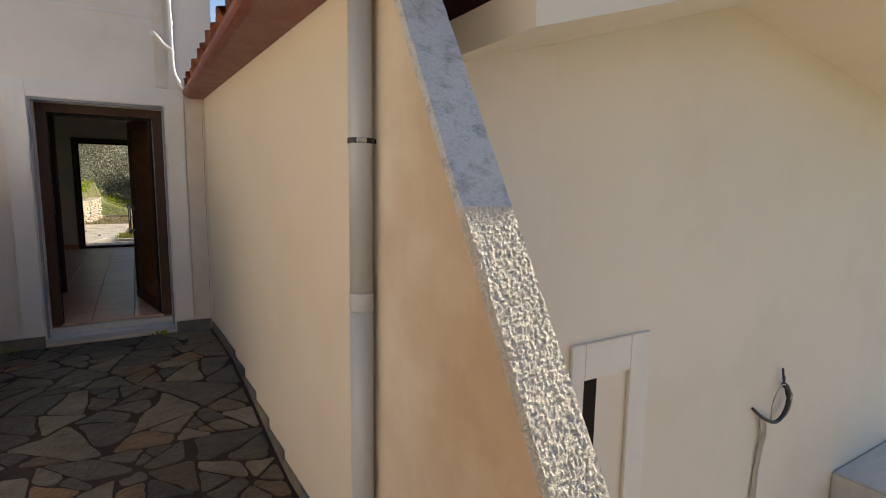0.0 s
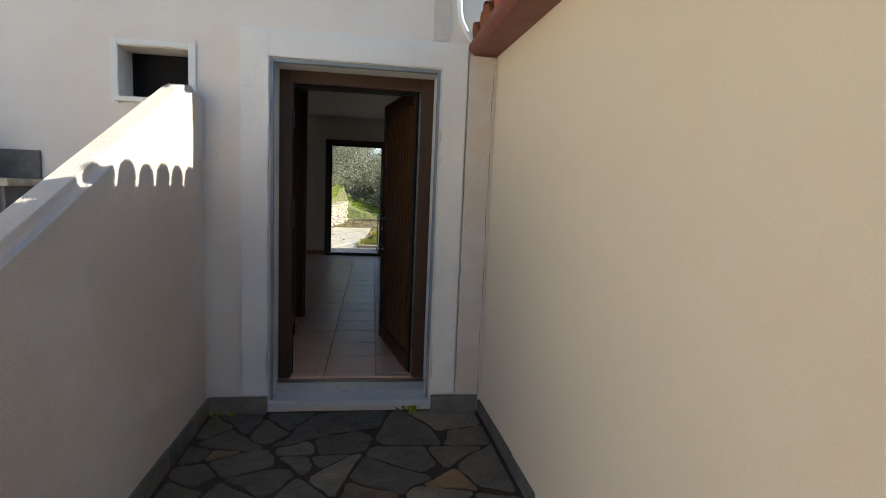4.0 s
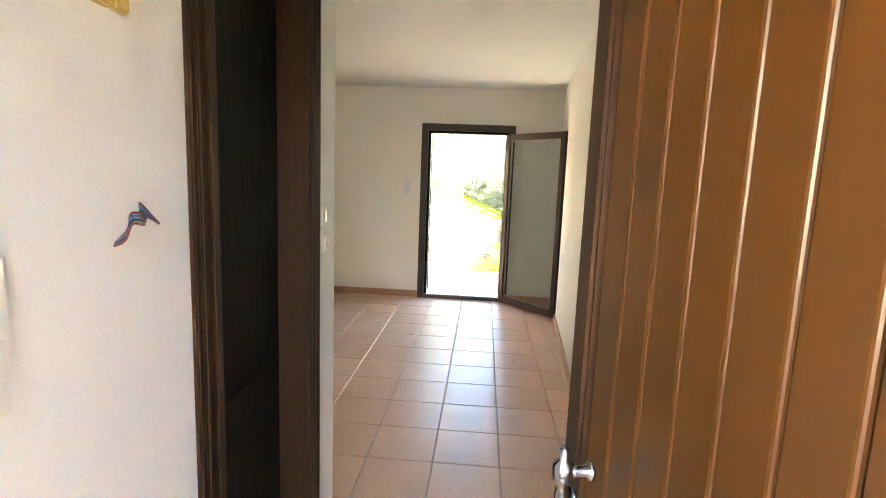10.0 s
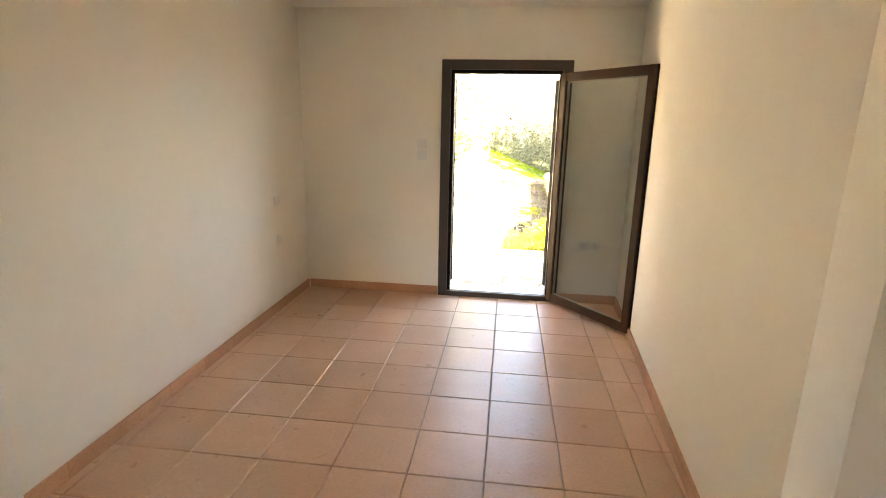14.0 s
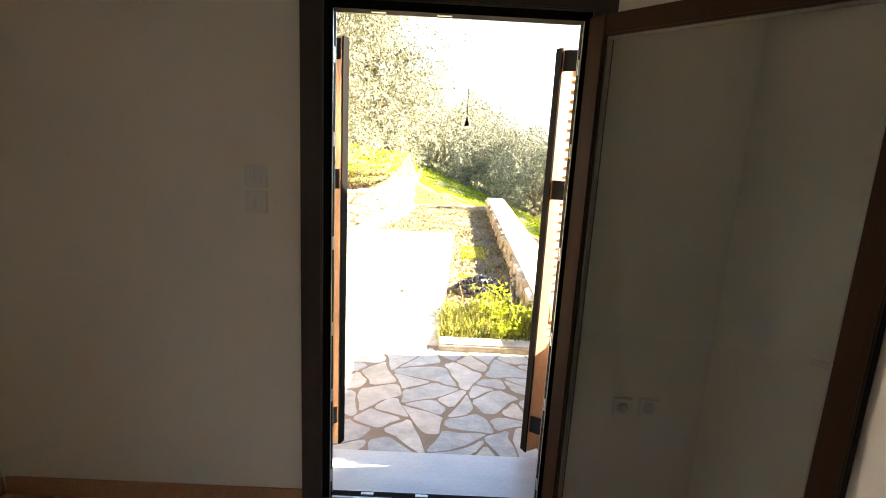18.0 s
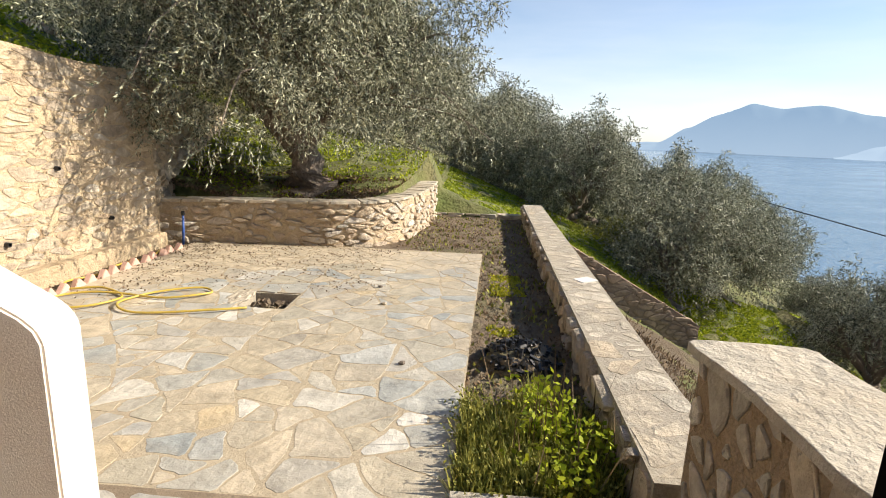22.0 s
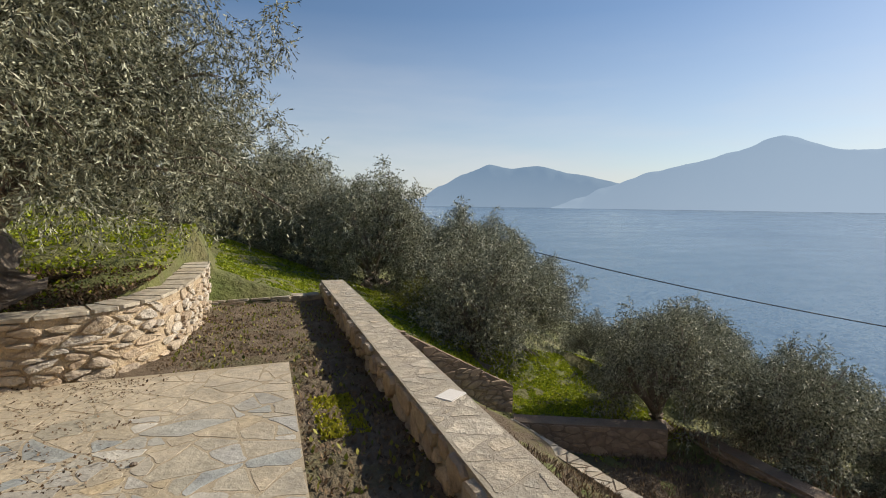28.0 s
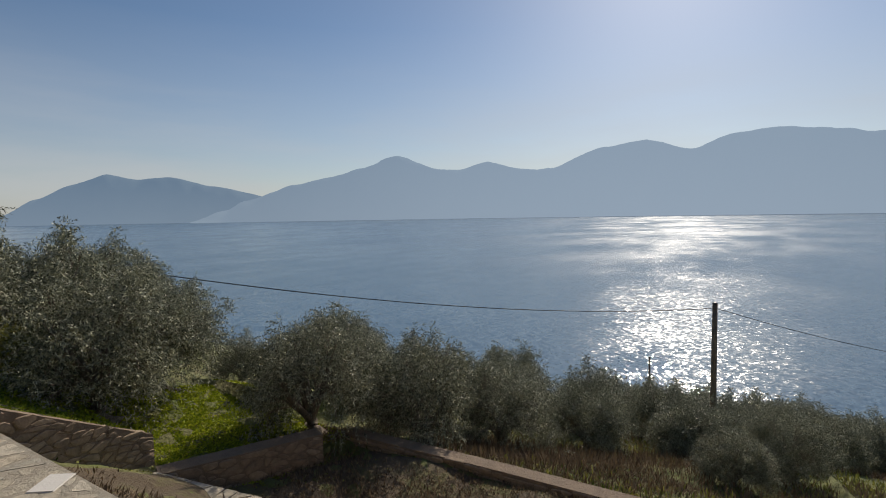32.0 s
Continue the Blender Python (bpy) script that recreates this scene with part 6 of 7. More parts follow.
def core_wall(name, line, inner, outer, zlow, ztop, material, label, steps=24):
    """The mortar core of a stone wall that follows a line."""
    bm = bmesh.new()
    rows = []
    for k in range(steps + 1):
        s = line.s[-1] * k / steps
        p, nn = line.at(s)
        lo = zlow(s) if callable(zlow) else zlow
        hi = ztop(s) if callable(ztop) else ztop
        rows.append([bm.verts.new((*(p + nn * d).xy, z)) for d, z in ((inner, lo), (inner, hi), (-outer, hi), (-outer, lo))])
    for a, b in zip(rows, rows[1:]):
        for k in range(4):
            j = (k + 1) % 4
            bm.faces.new((a[k], a[j], b[j], b[k]))
    bm.faces.new(rows[0])
    bm.faces.new(rows[-1][::-1])
    bmesh.ops.recalc_face_normals(bm, faces=bm.faces)
    return structure(link(name, bm, material), label, "stone wall")

# terrace base and planting bed
terrace = structure(link("pavement_terrace", boxes((-3.62, 1.28, BACK + 0.08, 13.9, -0.30, TERR_Z - 0.002)), "joint_brown"), "sunlit terrace paved with irregular flagstones", "paving")
def edge_x(y):
    return 0.11 + 0.047 * (y - 14.0)
bm = bmesh.new()
HOLE = (-1.93, -1.47, 16.27, 16.74)
for x0, y0, x1, y1 in ((-3.62, 13.9, None, HOLE[2]), (-3.62, HOLE[3], None, 18.95)):
    prism(bm, [(x0, y0), (edge_x(y0), y0), (edge_x(y1), y1), (x0, y1)], "z", -0.30, TERR_Z - 0.0018)
prism(bm, [(-3.62, HOLE[2]), (HOLE[0], HOLE[2]), (HOLE[0], HOLE[3]), (-3.62, HOLE[3])], "z", -0.30, TERR_Z - 0.0018)
prism(bm, [(HOLE[1], HOLE[2]), (edge_x(HOLE[2]), HOLE[2]), (edge_x(HOLE[3]), HOLE[3]), (HOLE[1], HOLE[3])], "z", -0.30, TERR_Z - 0.0018)
terrace2 = structure(link("pavement_terrace_far", bm, "terrace_joint"), "sunlit terrace paved with irregular flagstones", "paving")
bm = bmesh.new()
px_, py_ = np.linspace(-2.4, 1.46, 40), np.linspace(-4.0, FRONT, 90)
rows = [[bm.verts.new((x, y, pass_z(x, y) - 0.006)) for x in px_] for y in py_]
low = [[bm.verts.new((x, y, -0.8)) for x in px_] for y in py_]
for j in range(len(py_) - 1):
    for k in range(len(px_) - 1):
        bm.faces.new((rows[j][k], rows[j][k + 1], rows[j + 1][k + 1], rows[j + 1][k]))
        bm.faces.new((low[j][k], low[j + 1][k], low[j + 1][k + 1], low[j][k + 1]))
for k in range(len(px_) - 1):
    bm.faces.new((low[0][k], low[0][k + 1], rows[0][k + 1], rows[0][k]))
    bm.faces.new((low[-1][k + 1], low[-1][k], rows[-1][k], rows[-1][k + 1]))
for j in range(len(py_) - 1):
    bm.faces.new((low[j + 1][0], low[j][0], rows[j][0], rows[j + 1][0]))
    bm.faces.new((low[j][-1], low[j + 1][-1], rows[j + 1][-1], rows[j][-1]))
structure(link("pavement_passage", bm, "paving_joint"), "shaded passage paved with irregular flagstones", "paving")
pit = thing("drain_pit", (-1.70, 16.5, -0.3), "open square pit in the paving with rubble inside", "pit")
bm = bmesh.new()
for k in range(110):
    a = random.Random(k)
    r = a.uniform(0.015, 0.05)
    vs = box(bm, -r, r, -r * 0.7, r * 0.7, -r * 0.5, r * 0.5, m=pose(a.uniform(-0.19, 0.19), a.uniform(-0.19, 0.19), 0.03 + a.uniform(0, 0.10), a.uniform(0, 90), a.uniform(0, 90), a.uniform(0, 90)))
part("rubble", bm, "soil", pit)
part("lining", boxes((-0.23, 0.23, 0.215, 0.232, -0.02, 0.2), (-0.23, -0.215, -0.23, 0.215, -0.02, 0.2), (0.215, 0.23, -0.23, 0.215, -0.02, 0.2)), "coping_mortar", pit)
bm = bmesh.new()
bmesh.ops.create_icosphere(bm, subdivisions=4, radius=1)
for v in bm.verts:
    v.co = Vector((-0.30 + v.co.x * 0.11, 0.03 + v.co.y * 0.23, 0.205 + max(v.co.z, -0.2) * 0.012)) + 0.014 * noise.noise_vector(v.co * 2.6) + 0.006 * noise.noise_vector(v.co * 9)
part("mortar_lump", bm, "coping", pit, "lump of whitish mortar at the edge", smooth=True)

BED_Z = -0.115
def par_x(y):
    return 0.975 + 0.035 * (y - 15.76)
bx, by = np.linspace(0, 1, 34), np.linspace(13.9, 22.35, 190)
verts = []
rs = np.random.RandomState(5)
for y in by:
    xl = edge_x(y) if y < 18.95 else -0.75
    if 18.95 <= y:
        xl = -1.3 + 0.55 * min(1, (y - 18.95) / 1.2)
    xr = par_x(y) + 0.06
    for t in bx:
        x = xl + (xr - xl) * t
        verts.append((x, y, BED_Z + 0.035 * noise.noise(Vector((x * 3, y * 3, 0))) + 0.012 * rs.standard_normal() ))
n = len(bx)
faces = [(j * n + k, j * n + k + 1, (j + 1) * n + k + 1, (j + 1) * n + k) for j in range(len(by) - 1) for k in range(n - 1)]
bed = structure(from_arrays("soil_bed", verts, faces, "soil", smooth=True), "planting bed of dry brown soil and litter beside the paving", "soil")

# ---- terrace walls: mortar cores ----
PAR = Line2([(par_x(13.84), 13.84), (par_x(22.75), 22.75)], 1)
PAR_TOP = 0.165
core_par = core_wall("wall_parapet", PAR, -0.012, 0.40, -1.6, PAR_TOP - 0.003, "coping_mortar", "low stone parapet wall with a flagstone top")
CURVE = Line2([(-4.1, 18.62), (-3.2, 18.80), (-2.4, 18.88), (-1.75, 18.92), (-1.25, 19.12), (-0.92, 19.55), (-0.72, 20.3), (-0.60, 21.3), (-0.56, 22.4)], -1)
def curve_top(s):
    return 0.50 + 0.10 * s / CURVE.s[-1]
core_curve = core_wall("wall_planter", CURVE, -0.012, 0.34, -0.5, lambda s: curve_top(s) - 0.02, "wall_mortar", "curved dry stone retaining wall below the olive tree", 40)
LEFTW = Line2([(-3.98, 12.30), (-3.98, 18.50)], -1)
core_left = core_wall("wall_retaining", LEFTW, -0.005, 0.45, -0.5, lambda s: 2.10 + 0.03 * math.sin(s * 2.1), "wall_mortar", "tall sunlit stone retaining wall", 30)
LEFTW2 = Line2([(-3.99, 18.50), (-4.9, 22.5)], -1)
core_left2 = core_wall("wall_retaining_far", LEFTW2, -0.012, 0.45, 0.0, lambda s: 2.05 - 0.05 * s, "wall_mortar", "stone retaining wall behind the olive tree", 20)
END = Line2([(-0.62, 22.36), (1.20, 22.42)], -1)
core_end = core_wall("wall_end", END, -0.01, 0.30, -0.5, -0.045, "wall_mortar", "low stone kerb wall closing the planting bed", 8)
STUB = Line2([(1.02, 12.40), (1.00, 13.80)], 1)
core_stub = core_wall("wall_stub", STUB, -0.003, 0.42, -1.6, lambda s: 0.752 + 0.004 * s, "stub_mortar", "stone stub wall beside the terrace door", 8)
plinth = structure(link("plinth", boxes((-3.96, -3.83, 12.4, 18.45, -0.3, 0.09), bev=0.012), "wall_mortar"), "low cream plinth along the stone wall", "plinth")
strip = structure(link("soil_strip", boxes((-3.83, -3.62, 12.4, 18.6, -0.3, -0.10)), "soil"), "narrow strip of soil between kerb and wall", "soil")
pillar = bmesh.new()
prism(pillar, [(-0.96, -0.3), (-0.96, 0.89), (-0.975, 0.93), (-1.01, 0.965), (-2.3, 1.81), (-2.3, -0.3)], "y", 13.19, 13.36)
bevel(pillar, 0.007, 2)
bmesh.ops.rotate(pillar, verts=list(pillar.verts), cent=(-0.96, 13.19, 0), matrix=Matrix.Rotation(radians(8), 3, "Z"))
structure(link("wall_pillar", pillar, "white_plaster"), "white plastered sloping parapet wall beside the door", "wall")

# lower terraces beyond the parapet
LOW1 = Line2([(1.4, 22.55), (5.23, 22.81)], -1)
core_low1 = core_wall("wall_lower_1", LOW1, -0.012, 0.45, -4.0, lambda s: -0.14 - 0.56 * s, "mortar_dark", "stepped stone wall of the lower terrace", 10)
LOW2 = Line2([(4.95, 22.25), (7.65, 20.93)], -1)
core_low2 = core_wall("wall_lower_2", LOW2, -0.012, 0.40, -4.5, lambda s: -2.80 - 0.01 * s, "mortar_dark", "dark stone wall of the lower terrace", 10)
LOW3 = Line2([(5.42, 14.0), (5.15, 19.2), (4.70, 22.4)], 1)
core_low3 = core_wall("wall_lower_3", LOW3, -0.012, 0.30, -4.2, -2.80, "mortar_dark", "narrow stone wall below the parapet", 10)
LOW4 = Line2([(8.62, 11.5), (8.66, 17.4), (8.60, 21.3)], 1)
core_low4 = core_wall("wall_lower_4", LOW4, -0.012, 0.35, -5.5, lambda s: -3.22, "mortar_dark", "long low stone wall along the lower terrace", 14)
LOW5 = Line2([(14.0, 11.8), (22, 10.2)], -1)
core_low5 = core_wall("wall_lower_5", LOW5, -0.012, 0.5, -12.0, lambda s: -5.6 - 0.33 * s, "mortar_dark", "low stone wall among the olive trees", 10)

# ---- olive trees ----
def leaf_cloud(rng, centres, sizes, count, length, width, droop=0.5, per=1):
    """Many narrow leaves round the given points: single, or set along short drooping twigs."""
    n = count // per
    c = rng.integers(0, len(centres), n)
    spray = rng.standard_normal((n, 3))
    spray /= np.linalg.norm(spray, axis=1)[:, None]
    p = centres[c] + spray * (rng.random(n) ** 0.55)[:, None] * sizes[c][:, None]
    if per > 1:
        way = spray * 0.9 + rng.standard_normal((n, 3)) * 0.45
        way[:, 2] += 0.35 - 1.25 * rng.random(n)
        way /= np.linalg.norm(way, axis=1)[:, None] + 1e-6
        run = np.tile(np.arange(per) / per, n)
        reach = np.repeat(length * rng.uniform(2.2, 4.6, n), per)
        spray = np.repeat(way, per, 0)
        p = np.repeat(p, per, 0) + spray * (run * reach)[:, None]
        p[:, 2] -= 0.25 * run ** 2 * reach
        count = n * per
        d = spray * 0.75 + rng.standard_normal((count, 3)) * 0.42
    else:
        count = n
        d = spray * 0.8 + rng.standard_normal((count, 3)) * 0.55
    d[:, 2] -= droop * rng.random(count)
    d /= np.linalg.norm(d, axis=1)[:, None] + 1e-6
    side = np.cross(d, rng.standard_normal((count, 3)))
    side /= np.linalg.norm(side, axis=1)[:, None] + 1e-6
    L = (length * rng.uniform(0.6, 1.3, count))[:, None]
    w = (width * rng.uniform(0.7, 1.3, count))[:, None]
    v = np.stack([p, p + d * L * 0.45 + side * w, p + d * L, p + d * L * 0.45 - side * w], 1)
    return v.reshape(-1, 3)

def quads(name, v, material, parent):
    me = bpy.data.meshes.new(name)
    n = len(v) // 4
    me.vertices.add(4 * n)
    me.vertices.foreach_set("co", np.asarray(v, np.float32).ravel())
    me.loops.add(4 * n)
    me.loops.foreach_set("vertex_index", np.arange(4 * n, dtype=np.int32))
    me.polygons.add(n)
    me.polygons.foreach_set("loop_start", np.arange(0, 4 * n, 4, dtype=np.int32))
    me.update(calc_edges=True)
    me.materials.append(M[material])
    ob = new(name, me)
    if parent:
        ob.parent = parent
    return ob

def olive(at, height, spread, leaves, leaf_len, seed, trunk_r=0.22, bole=1.1, label="old olive tree with a gnarled trunk and silvery crown", low=0.25, lobes=9, turn=0.0, group="olive grove", skirt=0, shift=(0.0, 0.0)):
    """An olive tree: gnarled bole, forked limbs, and a ragged crown of many small leaves."""
    rng = np.random.default_rng(seed)
    t = thing("olive_tree", at, label, "tree", group, turn)
    bm = bmesh.new()
    lean = rng.uniform(-0.25, 0.25, 2)
    base = [Vector((lean[0] * f * bole + 0.05 * rng.standard_normal(), lean[1] * f * bole + 0.05 * rng.standard_normal(), f * bole - 0.15)) for f in np.linspace(0, 1, 7)]
    tube(bm, base, lambda f: trunk_r * (1.55 - 1.3 * f ** 0.45 + 0.35 * f * f), 14)
    for v in bm.verts:
        a = math.atan2(v.co.y, v.co.x)
        k = 1 + 0.28 * noise.noise(Vector((math.cos(a) * 1.7, math.sin(a) * 1.7, v.co.z * 1.2 + seed))) + 0.13 * math.sin(5 * a + 3 * v.co.z)
        k *= 1 + 0.55 * max(0.0, 1 - (v.co.z + 0.15) / 0.55) ** 1.5 * (0.6 + 0.8 * max(0.0, math.sin(4 * a + seed)))
        v.co.x *= k
        v.co.y *= k
    part("trunk", bm, "bark", t, smooth=True)
    top = base[-1]
    centres, sizes = [], []
    for k in range(lobes):
        a = 2 * math.pi * k * 0.382 + rng.uniform(-0.3, 0.3)
        f = (k + 0.5) / lobes
        r = spread * (0.25 + 0.50 * f ** 0.5) * rng.uniform(0.85, 1.15)
        z = height * (0.82 - 0.50 * f ** 1.1) * rng.uniform(0.9, 1.1)
        tip = Vector((r * math.cos(a) + lean[0] * bole + shift[0], r * math.sin(a) + lean[1] * bole + shift[1], z))
        mid = top.lerp(tip, 0.45) + Vector((0.12 * rng.standard_normal(), 0.12 * rng.standard_normal(), 0.10 * height * rng.uniform(0.2, 1)))
        pts = curve_points([top - Vector((0, 0, 0.15)), mid, tip], 4)
        bm = bmesh.new()
        tube(bm, pts, lambda f: trunk_r * (0.42 - 0.36 * f), 7)
        lobe = spread * rng.uniform(0.24, 0.42)
        m = 34
        q = rng.standard_normal((m, 3))
        q /= np.linalg.norm(q, axis=1)[:, None]
        q *= (rng.random(m) ** 0.45)[:, None] * lobe * np.array([1.0, 1.0, 0.95])
        q += np.array(tip)
        fr = q[: m // 2].copy()
        out = np.stack([np.cos(a) * np.ones(len(fr)), np.sin(a) * np.ones(len(fr)), np.zeros(len(fr))], 1)
        fr += out * rng.uniform(0, 0.25 * spread, len(fr))[:, None]
        fr[:, 2] -= rng.uniform(0.1, 0.46 * height, len(fr))
        shoots = []
        for e in q[rng.integers(0, len(q), 7)]:
            # loose shoots that break the outline, some upright, some hanging
            way = (e - np.array(tip)) / (np.linalg.norm(e - np.array(tip)) + 1e-6) + np.array([0, 0, rng.choice([0.9, 0.5, -0.9])]) + 0.3 * rng.standard_normal(3)
            way /= np.linalg.norm(way)
            shoots += [e + way * spread * 0.30 * f for f in np.linspace(0.25, 1.0, 5)]
        q = np.vstack([q, fr])
        q = q[q[:, 2] > low * height]
        centres.append(q)
        sizes.append(spread * rng.uniform(0.08, 0.19, len(q)))
        shoots = np.array(shoots)
        shoots = shoots[shoots[:, 2] > low * height]
        centres.append(shoots)
        sizes.append(np.full(len(shoots), spread * 0.045))
        for e in q[:: 6]:
            tube(bm, curve_points([pts[len(pts) // 2], (Vector(pts[-2]) + Vector(e)) / 2, e], 3), lambda f: 0.020 - 0.015 * f, 5)
        part("limb", bm, "bark", t, smooth=True)
    if skirt:
        # low hanging sprays round the bole
        a, r = rng.uniform(0, 2 * np.pi, skirt), spread * rng.uniform(0.25, 0.95, skirt)
        centres.append(np.stack([r * np.cos(a) + shift[0], r * np.sin(a) + shift[1], height * rng.uniform(low, 0.45, skirt)], 1))
        sizes.append(spread * rng.uniform(0.06, 0.15, skirt))
        n = skirt * 2 // 3
        a, r = rng.uniform(0, 2 * np.pi, n), spread * rng.uniform(0.08, 0.62, n)
        centres.append(np.stack([r * np.cos(a) + shift[0], r * np.sin(a) + shift[1], height * (0.24 + 0.26 * rng.random(n))], 1))
        sizes.append(spread * rng.uniform(0.06, 0.13, n))
    v = leaf_cloud(rng, np.vstack(centres), np.concatenate(sizes), leaves, leaf_len, leaf_len * 0.125, 0.35, 12)
    quads("crown", v, "olive_leaf", t)
    return t
# the old olive on the bank, and the grove
def gz(x, y):
    return float(ground_height(x, y))
olive((-2.42, 20.05, 0.58), 4.8, 2.45, 360000, 0.053, 11, 0.37, 0.85, "large old olive tree with a gnarled trunk on the bank", low=0.15, lobes=22, skirt=140, shift=(0.08, -0.40))
grove_a = olive((3.4, 28.5, gz(3.4, 28.5)), 3.2, 1.9, 62000, 0.080, 21, 0.2, 0.7, low=0.06, lobes=13)
grove_b = olive((5.4, 25.2, gz(5.4, 25.2)), 3.1, 1.8, 66000, 0.078, 22, 0.22, 0.7, low=0.06, lobes=13)
grove_c = olive((8.3, 21.9, gz(8.3, 21.9)), 2.4, 1.55, 58000, 0.072, 23, 0.2, 0.55, low=0.05, lobes=12)
spots = [
    (grove_b, 7.0, 26.2, 80, 1.0), (grove_a, 1.2, 33, 40, 1.15), (grove_c, 4.8, 33, 140, 1.5), (grove_a, -2.0, 31, 200, 1.3), (grove_b, 8.5, 32, 30, 1.25), (grove_c, 6.4, 29.5, 20, 1.35), (grove_a, 2.0, 30.5, 10, 1.0),
    (grove_c, 10.4, 20.2, 70, 1.0), (grove_b, 12.0, 24.5, 200, 0.95), (grove_a, 13.0, 19.2, 110, 0.78), (grove_c, 16.5, 17.8, 160, 0.9), (grove_b, 16, 24, 250, 1.0), (grove_a, 10.0, 26.5, 300, 0.5), (grove_c, 14.0, 21.6, 20, 1.05),
    (grove_a, 20.5, 18.8, 20, 0.85), (grove_c, 23.5, 16.2, 300, 1.1), (grove_b, 22, 23, 60, 1.0), (grove_a, 27, 13.4, 70, 0.9), (grove_c, 31, 17.5, 120, 1.25), (grove_c, 19.0, 15.2, 220, 0.85), (grove_b, 19, 21, 120, 0.9),
    (grove_b, 33, 11.5, 180, 1.0), (grove_a, 36, 15.5, 240, 1.0), (grove_c, 29, 9.0, 10, 1.1), (grove_b, 25, 9.5, 100, 0.75), (grove_a, 42, 12, 50, 1.1), (grove_b, 26, 19, 30, 1.0), (grove_c, 24, 12.2, 330, 0.8),
    (grove_c, 38, 6, 80, 1.2), (grove_b, 19.0, 14.6, 40, 0.7), (grove_c, 22.8, 10.8, 200, 0.85), (grove_a, 26.0, 9.2, 260, 0.85), (grove_c, 33, 8.2, 10, 1.1), (grove_b, 36, 7, 100, 1.0), (grove_a, 17.5, 12.3, 140, 0.6), (grove_c, 20.5, 11.6, 260, 0.7), (grove_b, 22.5, 13.6, 15, 0.7), (grove_c, 14.6, 13.6, 190, 0.6), (grove_a, 27.5, 10.6, 310, 0.8), (grove_c, 24.5, 7.5, 75, 0.8), (grove_b, 30.5, 12.4, 95, 0.9), (grove_b, -5.0, 28, 10, 1.3), (grove_a, -7, 23, 90, 1.2), (grove_c, 1.0, 41, 40, 2.0), (grove_b, 7, 42, 300, 1.7), (grove_a, -6, 38, 130, 1.7),
    (grove_c, 20, 31, 200, 1.5), (grove_b, 30, 26, 140, 1.3), (grove_a, 14, 38, 100, 1.5), (grove_c, 45, 20, 0, 1.4), (grove_b, 52, 9, 60, 1.3), (grove_a, 27, 38, 60, 1.5), (grove_b, 34, 21, 210, 1.1), (grove_a, 38, 10, 10, 1.0),
]
for src, x, y, a, s in spots:
    o = copy_thing(src, pose(x, y, gz(x, y) - 0.05, 0, 0, a))
    o.scale = (s, s, s * (0.92 + 0.16 * ((x * 7) % 1)))

# ---- poles and the cable ----
def pole(x, y, top, r, label):
    z = gz(x, y) - 0.3
    t = thing("utility_pole", (x, y, z), label, "pole")
    bm = bmesh.new()
    tube(bm, [(0, 0, 0), (0, 0, (top - z) * 0.5), (0, 0, top - z)], lambda f: r * (1.15 - 0.3 * f), 12)
    part("shaft", bm, "bark", t, smooth=True)
    bm = bmesh.new()
    lathe(bm, [(r * 0.9, 0.0), (r * 0.9, 0.04), (r * 0.5, 0.08)], pose(0, 0, top - z), 12)
    part("cap", bm, "iron", t)
    return t
POLE_TOP = (29.2, 14.6, -3.15)
pole(29.2, 14.6, -3.05, 0.14, "dark wooden utility pole on the slope")
pole(33.5, 18.3, -7.4, 0.07, "thin metal pole among the olive trees")
wire = thing("overhead_cable", POLE_TOP, "thin black overhead cable from pole to pole", "cable")
def sag_line(a, b, sag, n=24):
    a, b = Vector(a), Vector(b)
    return [a.lerp(b, k / n) - Vector((0, 0, sag * 4 * (k / n) * (1 - k / n))) for k in range(n + 1)]
for b, sag in (((9.5, 29.0, -0.1), 0.55), ((48.0, -6.0, -9.0), 0.8)):
    bm = bmesh.new()
    tube(bm, [p - Vector(POLE_TOP) for p in sag_line((29.2, 14.6, -3.25), b, sag)], 0.018, 6)
    part("span", bm, "black_wire", wire)

# ---- ground cover ----
def scatter(name, label, category, region, count, height, width, material, seed, zfun, blades=1.0, kind="stuff", keep=None):
    rng = np.random.default_rng(seed)
    x0, x1, y0, y1 = region
    x, y = rng.uniform(x0, x1, count), rng.uniform(y0, y1, count)
    if keep:
        k = keep(x, y, rng)
        x, y = x[k], y[k]
    z = np.array(zfun(x, y), float) * np.ones_like(x)
    n = len(x)
    a = rng.uniform(0, 2 * np.pi, n)
    lean = rng.uniform(0.1, 0.9, n) * blades
    h = height * rng.uniform(0.35, 1.25, n)
    w = width * rng.uniform(0.6, 1.4, n)
    d = np.stack([np.cos(a) * lean, np.sin(a) * lean, np.ones(n)], 1)
    d /= np.linalg.norm(d, axis=1)[:, None]
    s = np.stack([-np.sin(a), np.cos(a), rng.uniform(-0.3, 0.3, n)], 1)
    p = np.stack([x, y, z - 0.01], 1)
    v = np.stack([p, p + d * h[:, None] * 0.55 + s * w[:, None], p + d * h[:, None], p + d * h[:, None] * 0.55 - s * w[:, None]], 1).reshape(-1, 3)
    return tagged(quads(name, v, material, None), label, category, kind=kind)

